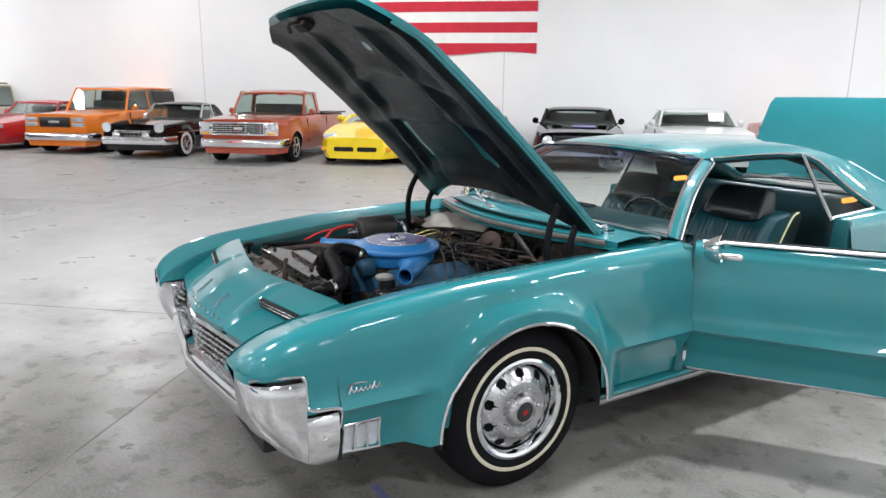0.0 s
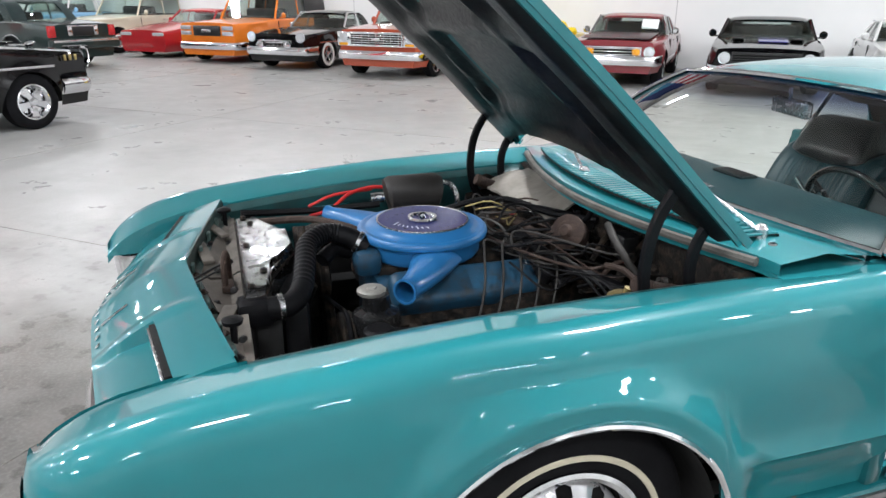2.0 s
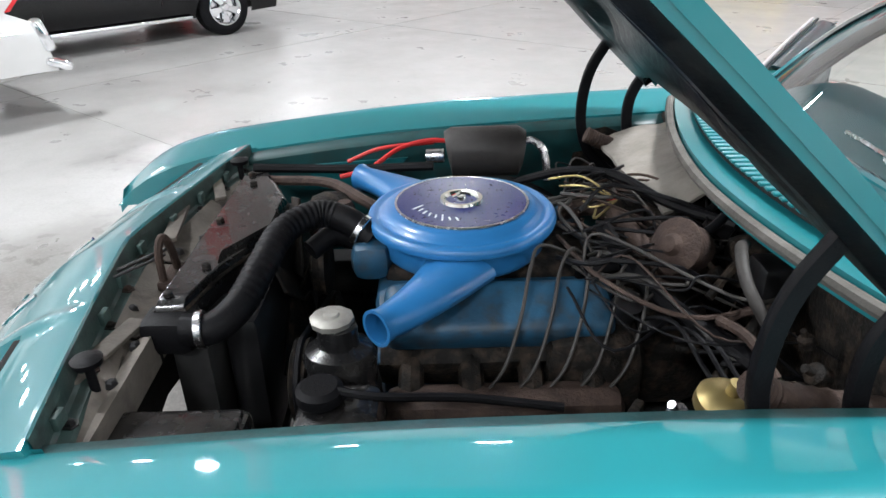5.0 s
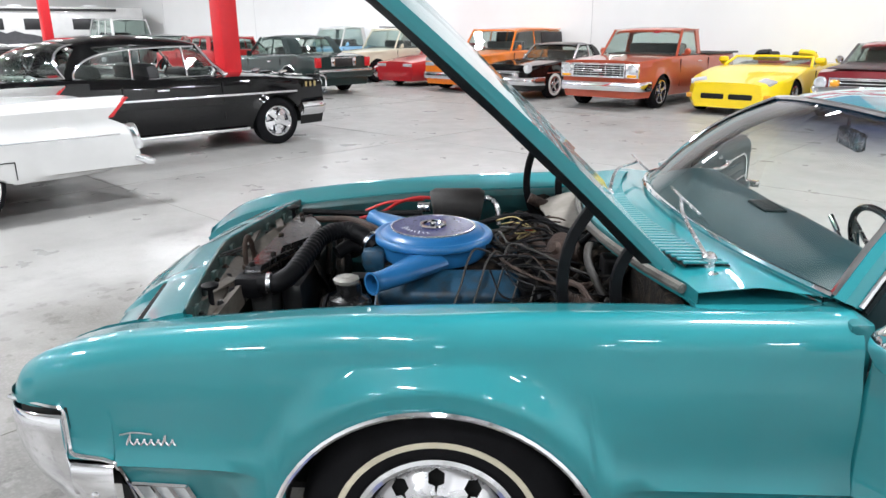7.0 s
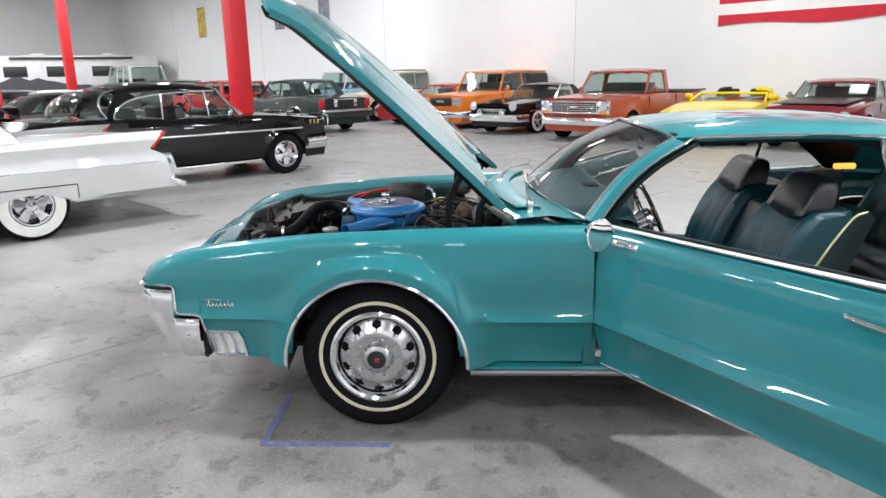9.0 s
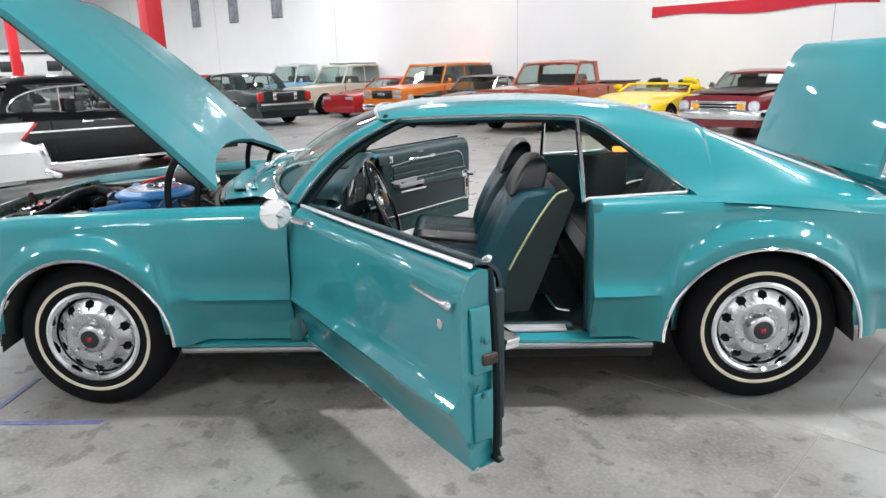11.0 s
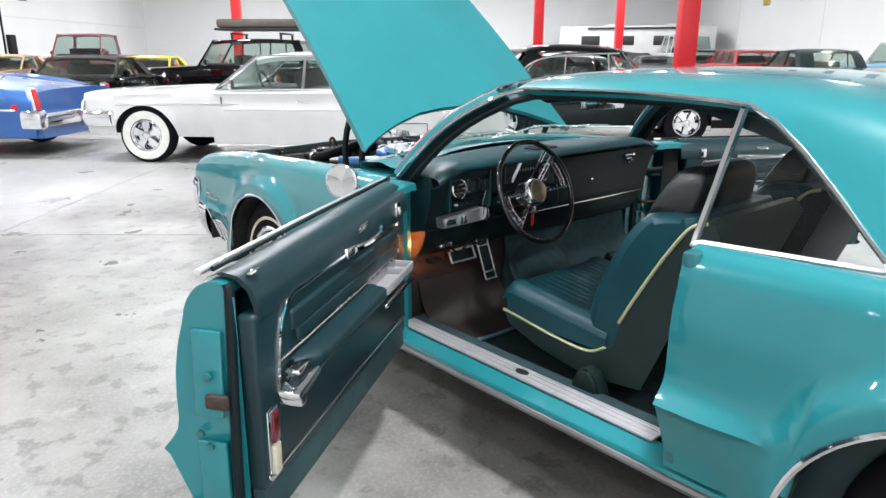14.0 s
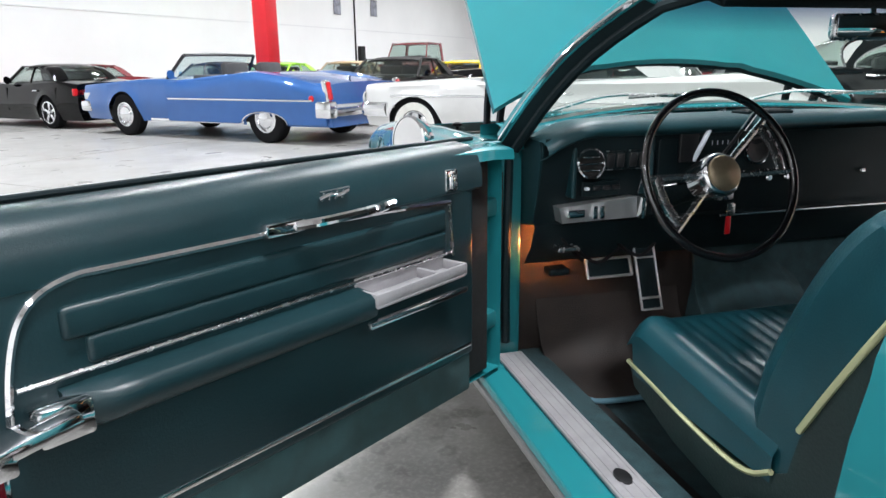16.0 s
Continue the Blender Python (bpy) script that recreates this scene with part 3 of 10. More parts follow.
        add_box(bm, (cowl + 0.35, s * (hw - 0.01), belt + 0.03), (0.03, 0.12, 0.03), 0.008)
        part("side_mirror", bm, paint_mat if not trim else M_CHROME, ob)
        for x in (cowl + 0.2, rf + (1.27 if body == "coupe" else 1.12)):
            bm = bmesh.new()
            add_box(bm, (x, s * (hw + side_out * 0.8 - 0.028), (belt + clear) / 2 + 0.06), (0.008, 0.02, belt - clear - 0.26))
            part("door_gap", bm, M_DARK, ob)
    if bumper:
        for x, d in ((x0, -1), (x1, 1)):
            bm = bmesh.new()
            zc = clear + 0.24
            pts = [(x - d * 0.42, -hw - 0.0, zc), (x + d * 0.02, -hw + 0.08, zc), (x + d * 0.1, -hw * 0.5, zc), (x + d * 0.11, 0, zc), (x + d * 0.1, hw * 0.5, zc), (x + d * 0.02, hw - 0.08, zc), (x - d * 0.42, hw + 0.0, zc)]
            path = smooth_path(pts, 4)
            rows = [[(p.x + d * k1, p.y * (1 + 0.01 * (k1 > 0)), p.z + k2) for k1, k2 in ((-0.03, -0.1), (0.0, -0.09), (0.022, -0.03), (0.025, 0.03), (0.0, 0.085), (-0.03, 0.09))] for p in path]
            add_grid(bm, rows, close=True)
            part("bumper", bm, M_CHROME, ob)
    ob["nose"] = x0
    return ob


def round_lamp(parent, x, y, z, r, mat=None, name="headlight", face=-1):
    bm = bmesh.new()
    add_lathe(bm, [(0, 0.012), (r * 0.6, 0.008), (r * 0.92, -0.006), (r, 0.0), (r * 1.15, 0.004), (r * 1.18, -0.03)], 20, pose(x, y, z, 0, 90 * face, 0))
    part(name, bm, mat or M_LAMP_GLASS, parent)


def box_part(parent, name, c, s, material, bevel=0.006, label="", m=None):
    bm = bmesh.new()
    add_box(bm, c, s, bevel, 2, m)
    return part(name, bm, material, parent, label)



# ---- the turquoise coupe: x to the tail, front axle at x = 0, left side at -y ----
M_VINYL = surface("dark_teal_vinyl", (0.0065, 0.0235, 0.028), 0.33, 0, 0.15, 5, 260, 0.10, 0.0, None, 0.05, 0.38)
M_SHELL = surface("dark_green_moulded_shell", (0.005, 0.018, 0.017), 0.5, 0, 0.2, 8, 160, 0.15)
M_CARPET = surface("dark_teal_carpet", (0.014, 0.040, 0.046), 0.95, 0, 0.3, 25, 500, 0.6)
M_CARPET_BROWN = surface("worn_brown_floor_mat", (0.015, 0.0095, 0.0075), 0.7, 0, 0.45, 8, 300, 0.4)
M_PAD = surface("black_padding", (0.004, 0.010, 0.012), 0.5, 0, 0.2, 7, 120, 0.15, 0, None, 0.1, 0.16)
M_UNDERHOOD = surface("black_hood_lining", (0.006, 0.006, 0.007), 0.42, 0, 0.35, 4, 60, 0.12, 0, (0.024, 0.023, 0.022), 0.06, 0.28)
M_BLUE_ENGINE = surface("blue_engine_enamel", (0.020, 0.150, 0.37), 0.34, 0, 0.08, 9, 40, 0.0, 0.25)
M_BLUE_BLOCK = surface("dull_blue_engine_paint", (0.012, 0.062, 0.115), 0.48, 0, 0.3, 12, 80, 0.15, 0, (0.030, 0.034, 0.036))
M_GRIME = surface("grimy_engine_metal", (0.011, 0.010, 0.009), 0.65, 0.1, 0.5, 14, 120, 0.5, 0, (0.060, 0.043, 0.031), 0.1, 0.16)
M_RUSTY = surface("rusty_steel", (0.040, 0.024, 0.018), 0.75, 0.2, 0.4, 18, 140, 0.4, 0, (0.075, 0.048, 0.036))
M_HOSE = surface("black_hose_rubber", (0.005, 0.005, 0.006), 0.5, 0, 0.25, 20, 160, 0.15, 0, None, 0.05, 0.14)
M_RED_WIRE = surface("red_wire", (0.55, 0.02, 0.02), 0.45, 0, 0.1)
M_GOLD = surface("yellow_zinc_cap", (0.38, 0.30, 0.13), 0.38, 0.8, 0.15, 20, 90)
M_DECAL = surface("dark_blue_decal", (0.008, 0.014, 0.11), 0.3, 0, 0.1, 10, 90)
M_WHITE_INK = surface("pale_print", (0.7, 0.74, 0.8), 0.5, 0, 0.05)
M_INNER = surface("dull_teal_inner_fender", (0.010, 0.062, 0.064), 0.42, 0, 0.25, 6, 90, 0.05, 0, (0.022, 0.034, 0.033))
M_BRIGHT = surface("bright_steel_trim", (0.78, 0.78, 0.78), 0.34, 0.85, 0.08, 9, 50, 0, 0, None, 0.04)
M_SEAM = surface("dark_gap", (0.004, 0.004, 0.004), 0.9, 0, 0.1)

F_ARCH, R_ARCH = (0.022, 0.406), (3.02, 0.425)
hero_top = lerp_table([(-1.075, 0.716), (-1.06, 0.732), (-1.03, 0.758), (-0.99, 0.784), (-0.93, 0.812), (-0.85, 0.836), (-0.77, 0.853), (-0.66, 0.869), (-0.13, 0.918), (0.6, 0.942), (0.95, 0.945), (2.2, 0.945), (2.7, 0.955), (3.3, 0.94), (3.9, 0.90), (4.2, 0.86), (4.28, 0.80)])
hero_inner = lerp_table([(-1.07, 0.60), (-0.66, 0.645), (0.6, 0.70), (0.95, 0.76), (2.2, 0.82), (3.0, 0.80), (4.28, 0.70)])
hero_out = lerp_table([(-1.075, 0.72), (-1.065, 0.79), (-1.04, 0.832), (-1.0, 0.855), (-0.95, 0.868), (-0.8, 0.880), (-0.6, 0.888), (-0.4, 0.900), (0.0, 0.920), (0.5, 0.935), (2.2, 0.945), (3.0, 0.945), (3.8, 0.91), (4.15, 0.87), (4.28, 0.80)])


def hero_bottom(x, bumper_cut=True):
    z = 0.332
    if bumper_cut and x < -0.7:
        z = 0.683 if x < -0.8875 else (0.556 if x < -0.7675 else 0.35)
    if bumper_cut and x > 4.0:
        z = 0.62
    for (c, hw), rz in ((F_ARCH, 0.402), (R_ARCH, 0.41)):
        if abs(x - c) < hw:
            z = max(z, 0.332 + rz * math.sqrt(1 - ((x - c) / hw) ** 2))
    return z


def hero_side(x, z):
    """How far out the body's side lies at x and height z."""
    zt, out = hero_top(x), hero_out(x)
    y = out
    if z > 0.72:
        k = (z - 0.72) / max(0.01, zt - 0.72)
        y = out - 0.055 * k * k
    if z < 0.63:
        flare = max(0.0, min(1.0, (x - 1.2) / 0.9)) * max(0.0, min(1.0, (2.62 - x) / 0.2))
        hip = (0.022 + 0.026 * flare) * max(0.0, min(1.0, (0.63 - z) / 0.08)) ** 2
        y += hip
    if z < 0.538:
        y -= 0.012 + 0.070 * min(1.0, (0.538 - z) / 0.16)
    r = min(math.hypot((x - c) / hw, (z - 0.332) / rz) for (c, hw), rz in ((F_ARCH, 0.402), (R_ARCH, 0.41)))
    d = max(0.0, (r - 1) * 0.41)
    if d < 0.13:
        t = 1 - d / 0.13
        lip = out + 0.034 - 0.006 * (d < 0.004)
        k = t * t * (3 - 2 * t)
        k = min(1.0, k * 1.6)
        y = max(y, y + (lip - y) * k) if z > 0.538 else y + (lip - y) * k
    return y


def side_rows(x0, x1, step=0.06, cut=True, top=True, zmin=None):
    rows = []
    xs = stations(x0, x1, step, (F_ARCH, R_ARCH))
    if cut and x0 < -0.9:
        xs = sorted({*[x for x in xs if x > -0.98 or x < -1.2], -1.075, -1.07, -1.06, -1.045, -1.02, -0.99, -0.96, -0.93, -0.905, -0.889, -0.886, -0.85, -0.81, -0.769, -0.766, -0.73})
    for x in xs:
        if x < x0 - 1e-6 or x > x1 + 1e-6:
            continue
        zt, zb, yi = hero_top(x), hero_bottom(x, cut) if zmin is None else zmin, hero_inner(x)
        yo = hero_side(x, max(zb, zt - 0.09))
        row = []
        if top:
            crown = 0.030 if x < 0.8 else (0.0 if x > 1.0 else 0.030 * (1.0 - x) / 0.2)
            row += [(x, yi, zt - 0.03 - crown), (x, yi + 0.004, zt - 0.006 - crown), (x, yi + 0.02, zt - crown)]
            for k in range(1, 5):
                a = k / 5
                row.append((x, yi + 0.02 + (yo - 0.075 - yi - 0.02) * a, zt - crown * (1 - a)))
            for k in range(0, 6):
                a = math.pi / 2 * k / 6
                row.append((x, yo - 0.075 + 0.075 * math.sin(a), zt - 0.090 * (1 - math.cos(a))))
        za = zt - 0.09
        if zb > za - 0.02:
            za = zb + 0.02
        marks = [1 - k / 9 for k in range(10)]
        zs = [zb + (za - zb) * m for m in marks]
        if zb < 0.5:
            zs = [za, 0.80, 0.74, 0.68, 0.63, 0.60, 0.575, 0.545, 0.532, 0.50, 0.44, 0.39, zb] if za > 0.81 else [za] + [za + (0.60 - za) * q / 5 for q in range(1, 5)] + [0.60, 0.575, 0.545, 0.532, 0.50, 0.44, 0.39, zb]
        else:
            zs = [za + (zb - za) * q / 12 for q in range(13)]
        row += [(x, hero_side(x, z), z) for z in zs]
        rows.append(row)
    return rows


def mirrored(rows, s):
    return [[(x, s * y, z) for x, y, z in row] for row in rows]


hero = thing("coupe", "turquoise two-door hardtop coupe with hood, trunk and both doors open", "car")


def hp(name, bm, material, parent=None, label="", sharp=38.0):
    return part(name, bm, material, parent or hero, label, None, sharp)


def inward(p, k=0.012):
    return Vector((0, -math.copysign(k, p.y), -k * 0.5))


for s in (-1, 1):
    bm = bmesh.new()
    add_grid(bm, mirrored(side_rows(-1.075, 0.966), s))
    front = side_rows(-1.075, -1.07)[0]
    bm.faces.new([bm.verts.new((x, s * y, z)) for x, y, z in front])
    hp("front_fender", bm, M_TEAL, None, "turquoise front fender with flared wheel opening", 50)
    bm = bmesh.new()
    add_grid(bm, mirrored(side_rows(2.288, 4.28), s))
    hp("quarter_panel", bm, M_TEAL, None, "turquoise rear quarter panel with flared wheel opening", 50)
    # chrome lip round each wheel opening, dark well behind it
    for (c, hw), rz in ((F_ARCH, 0.402), (R_ARCH, 0.41)):
        bm = bmesh.new()
        pts = []
        for k in range(33):
            a = math.pi * k / 32
            x, z = c - (hw + 0.002) * math.cos(a), 0.332 + (rz + 0.002) * math.sin(a)
            pts.append((x, s * (hero_side(x, z + 0.004) + 0.003), z))
        add_tube(bm, pts, 0.008, 6, 1)
        hp("wheel_lip", bm, M_CHROME)
        bm = bmesh.new()
        rows = []
        for y in (0.93, 0.60):
            rows.append([(c - (hw - 0.004 if y > 0.9 else hw + 0.03) * math.cos(math.pi * k / 24), s * y, 0.30 + (rz + 0.03 if y > 0.9 else rz + 0.04) * math.sin(math.pi * k / 24)) for k in range(25)])
        add_grid(bm, rows)
        back = [bm.verts.new(p) for p in rows[1]]
        bm.faces.new(back)
        hp("wheel_well", bm, M_DARK)
    # sill and chrome strip under the door
    bm = bmesh.new()
    rows = []
    for x in [0.43 + (2.57 - 0.43) * k / 16 for k in range(17)]:
        rows.append([(x, s * y, z) for y, z in ((0.80, 0.322), (0.885, 0.322), (0.903, 0.316), (0.907, 0.305), (0.898, 0.297), (0.86, 0.278), (0.80, 0.25))])
    add_grid(bm, rows)
    hp("rocker_panel", bm, M_TEAL)
    bm = bmesh.new()
    rows = []
    for x in [0.44 + (2.57 - 0.44) * k / 16 for k in range(17)]:
        rows.append([(x, s * y, z) for y, z in ((0.903, 0.303), (0.913, 0.301), (0.916, 0.290), (0.910, 0.277), (0.888, 0.270))])
    add_grid(bm, rows)
    hp("rocker_trim", bm, surface("dull_rocker_aluminium", (0.30, 0.30, 0.30), 0.42, 0.8, 0.15, 9, 60))

# underbody and floor pan
bm = bmesh.new()
add_box(bm, (1.75, 0, 0.215), (1.7, 1.62, 0.05), 0.01)
hp("floor_pan", bm, M_DARK)
for s in (-1, 1):
    bm = bmesh.new()
    add_box(bm, (1.50, s * 0.66, 0.225), (2.30, 0.09, 0.11), 0.015)
    hp("side_rail", bm, M_DARK, None, "black perimeter frame rail")
bm = bmesh.new()
add_box(bm, (3.2, 0, 0.36), (1.7, 1.15, 0.12), 0.02)
hp("rear_underbody", bm, M_DARK)


# ---- wheels ----
M_DISC = surface("brushed_wheel_steel", (0.50, 0.50, 0.51), 0.28, 1.0, 0.08, 10, 30, 0, 0, None, 0.02)


def hero_wheel(x, s):
    ob = new("wheel")
    ob.parent = hero
    ob.matrix_basis = pose(x, s * 0.778, 0.352, -90 * s, 0, 0)
    ob["label"] = "thin-whitewall tyre on slotted chrome wheel"
    w = 0.205
    bm = bmesh.new()
    add_lathe(bm, [(0.195, -w / 2), (0.23, -w / 2 - 0.008), (0.31, -w / 2 - 0.004), (0.342, -w / 2 + 0.02), (0.352, -w / 2 + 0.04), (0.356, 0), (0.352, w / 2 - 0.04), (0.345, w / 2 - 0.022), (0.325, w / 2 - 0.004),
                   (0.285, w / 2 + 0.008), (0.25, w / 2 + 0.008), (0.225, w / 2 + 0.004), (0.212, w / 2 - 0.004), (0.205, w / 2 - 0.02)], 64)
    tyre = part("tyre", bm, M_RUBBER, ob)
    bm = bmesh.new()
    add_lathe(bm, [(0.249, w / 2 + 0.0075), (0.251, w / 2 + 0.0105), (0.264, w / 2 + 0.0105), (0.266, w / 2 + 0.0075)], 64)
    part("whitewall", bm, M_WHITEWALL, ob, "thin cream whitewall stripe")
    bm = bmesh.new()
    add_lathe(bm, [(0.213, w / 2 - 0.004), (0.216, w / 2 + 0.006), (0.205, w / 2 + 0.010), (0.192, w / 2 + 0.004), (0.185, w / 2 - 0.012), (0.182, w / 2 - 0.05)], 64)
    part("rim", bm, M_CHROME, ob)
    # slotted disc: ten spokes between dark slots
    bm = bmesh.new()
    n = 10
    prof = [(0.176, w / 2 - 0.030), (0.172, w / 2 - 0.022), (0.165, w / 2 - 0.016), (0.145, w / 2 - 0.002), (0.139, w / 2 + 0.002), (0.120, w / 2 + 0.012)]
    for k in range(n):
        a0 = 2 * math.pi * k / n
        half = [math.pi / n, math.pi / n * 0.95, math.pi / n * 0.60, math.pi / n * 0.56, math.pi / n * 0.90, math.pi / n]
        rows = []
        for (r, h), hf in zip(prof, half):
            rows.append([(r * math.cos(a0 + hf * q), r * math.sin(a0 + hf * q), h + 0.004 * (1 - abs(q))) for q in (-1, -0.5, 0, 0.5, 1)])
        add_grid(bm, rows)
    bmesh.ops.remove_doubles(bm, verts=bm.verts[:], dist=0.0008)
    add_lathe(bm, [(0.120, w / 2 + 0.0121), (0.112, w / 2 + 0.014), (0.088, w / 2 + 0.006), (0.074, w / 2 + 0.006), (0.066, w / 2 + 0.028), (0.056, w / 2 + 0.036), (0.044, w / 2 + 0.038), (0.042, w / 2 + 0.034)], 40)
    part("wheel_disc", bm, M_DISC, ob, "brushed slotted wheel disc", None, 60)
    bm = bmesh.new()
    add_lathe(bm, [(0.18, w / 2 - 0.05), (0.10, w / 2 - 0.045), (0.0, w / 2 - 0.045)], 40)
    part("brake_drum", bm, M_DARK, ob)
    bm = bmesh.new()
    add_lathe(bm, [(0.043, w / 2 + 0.034), (0.03, w / 2 + 0.037), (0, w / 2 + 0.038)], 24)
    part("hub_cap", bm, M_BLACK, ob)
    bm = bmesh.new()
    for dy in (-0.008, 0.008):
        add_box(bm, (dy * 0.75, 0, w / 2 + 0.0385), (0.007, 0.020, 0.003), 0.001)
    add_box(bm, (0, 0, w / 2 + 0.0385), (0.018, 0.004, 0.003), 0.001)
    part("hub_badge", bm, M_RED_LENS, ob, "red badge")
    for k in range(5):
        a = 2 * math.pi * k / 5
        bm = bmesh.new()
        add_lathe(bm, [(0.011, w / 2 + 0.0), (0.010, w / 2 + 0.018), (0.006, w / 2 + 0.024), (0, w / 2 + 0.024)], 8, Matrix.Translation((0.094 * math.cos(a), 0.094 * math.sin(a), 0)))
        part("lug_nut", bm, M_CHROME, ob)


for x in (0.022, 3.05):
    for s in (-1, 1):
        hero_wheel(x, s)

# ---- nose: header panel, grille, bumpers ----
NY, NT = 44, 34


def lip_x(y):
    return -0.662 - 0.115 * (1 - min(1, abs(y) / 0.656) ** 1.15)


def header_point(t, q):
    w = 0.658 - 0.02 * t
    y = w * q
    back = lip_x(y)
    front = -1.045 + 0.095 * abs(q) ** 1.2
    x = back + (front - back) * t
    z = 0.849 - 0.045 * t - 0.105 * t * t + 0.006 * (1 - q * q)
    a = abs(y)
    z += 0.007 * max(0.0, 1 - (abs(a - 0.305) / 0.028) ** 2) * min(1, t * 4)
    if 0.325 < a < 0.625 and t > 0.44:
        depth = 0.040 * max(0.0, 1 - (t - 0.44) / 0.52)
        side = min(1.0, (a - 0.325) / 0.012, (0.625 - a) / 0.012)
        z -= depth * max(0.0, side)
    return Vector((x, y, z))


ts = sorted({k / NT for k in range(NT + 1)} | {0.434, 0.442})
qs = [k / NY for k in range(-NY, NY + 1)]
bm = bmesh.new()
solid_grid(bm, [[header_point(t, q) for q in qs] for t in ts], (0.008, 0, -0.02))
hp("header_panel", bm, M_TEAL, None, "sloping nose panel with hidden headlamp doors", 35)
for s in (-1, 1):
    bm = bmesh.new()
    slot = header_point(0.430, s * 0.722)
    add_box(bm, slot + Vector((-0.008, 0, -0.020)), (0.016, 0.285, 0.034), 0.002, 2, Matrix.Rotation(radians(-s * 10), 4, "Z"))
    hp("headlamp_door_gap", bm, M_SEAM)
    for dz in (-0.012, -0.024):
        bm = bmesh.new()
        add_box(bm, slot + Vector((-0.019, 0, dz)), (0.006, 0.28, 0.004), 0.001, 1, Matrix.Rotation(radians(-s * 10), 4, "Z"))
        hp("slot_bar", bm, M_SATIN)
    # inner wall of the fender's nose beside the panel
    bm = bmesh.new()
    add_grid(bm, [[(x, s * (hero_inner(x) + 0.001), hero_top(x) - 0.03), (x, s * (hero_inner(x) - 0.006), max(0.688, hero_top(x) - 0.06)), (x, s * (hero_inner(x) - 0.010), 0.684)] for x in (-1.075, -1.06, -1.03, -0.98, -0.9, -0.8, -0.7, -0.64)])
    hp("fender_nose_wall", bm, M_TEAL)
    # slim chrome mouldings down the nose
    bm = bmesh.new()
    add_tube(bm, [header_point(t, s * 0.21) + Vector((0, 0, 0.003)) for t in (0.62, 0.75, 0.88)], 0.004, 6, 3)
    hp("nose_moulding", bm, M_CHROME)
letters_x = [-0.36 + 0.72 * k / 9 for k in range(10)]
for y in letters_x:
    bm = bmesh.new()
    add_box(bm, header_point(0.93, y) + Vector((-0.002, 0, 0.001)), (0.014, 0.018, 0.004), 0.002, 2, Matrix.Rotation(radians(-42), 4, "Y"))
    hp("nose_letter", bm, M_CHROME)
grille = new("grille")
grille.parent = hero
bm = bmesh.new()
add_box(bm, (-0.93, 0, 0.55), (0.03, 1.28, 0.2), 0.01)
part("grille_back", bm, M_SEAM, grille)
for k in range(6):
    bm = bmesh.new()
    z = 0.652 - 0.024 * k
    path = [(-1.030 + 0.095 * abs(q) / 5 - 0.002 * k, 0.63 * q / 5, z) for q in range(-5, 6)]
    rows = [[(x, y, zz - 0.006), (x - 0.006, y, zz - 0.004), (x - 0.006, y, zz + 0.004), (x, y, zz + 0.006), (x + 0.05, y, zz + 0.002), (x + 0.05, y, zz - 0.002)] for x, y, zz in path]
    add_grid(bm, rows, close=True)
    part("bar", bm, M_SATIN, grille)
bm = bmesh.new()
path = [(-1.042 + 0.095 * abs(q) / 5, 0.64 * q / 5, 0.672) for q in range(-5, 6)]
rows = [[(x + 0.01, y, z - 0.012), (x - 0.008, y, z - 0.008), (x - 0.01, y, z + 0.01), (x + 0.012, y, z + 0.014)] for x, y, z in path]
add_grid(bm, rows, close=True)
part("grille_lip", bm, M_CHROME, grille)
bm = bmesh.new()
path = [(-1.072 + 0.075 * abs(q) / 5, 0.69 * q / 5, 0.470) for q in range(-5, 6)]
rows = [[(x + 0.06, y, z - 0.05), (x + 0.0, y, z - 0.045), (x - 0.02, y, z - 0.01), (x - 0.018, y, z + 0.03), (x + 0.0, y, z + 0.055), (x + 0.05, y, z + 0.065)] for x, y, z in path]
add_grid(bm, rows, close=True)
hp("bumper_bar", bm, M_CHROME)
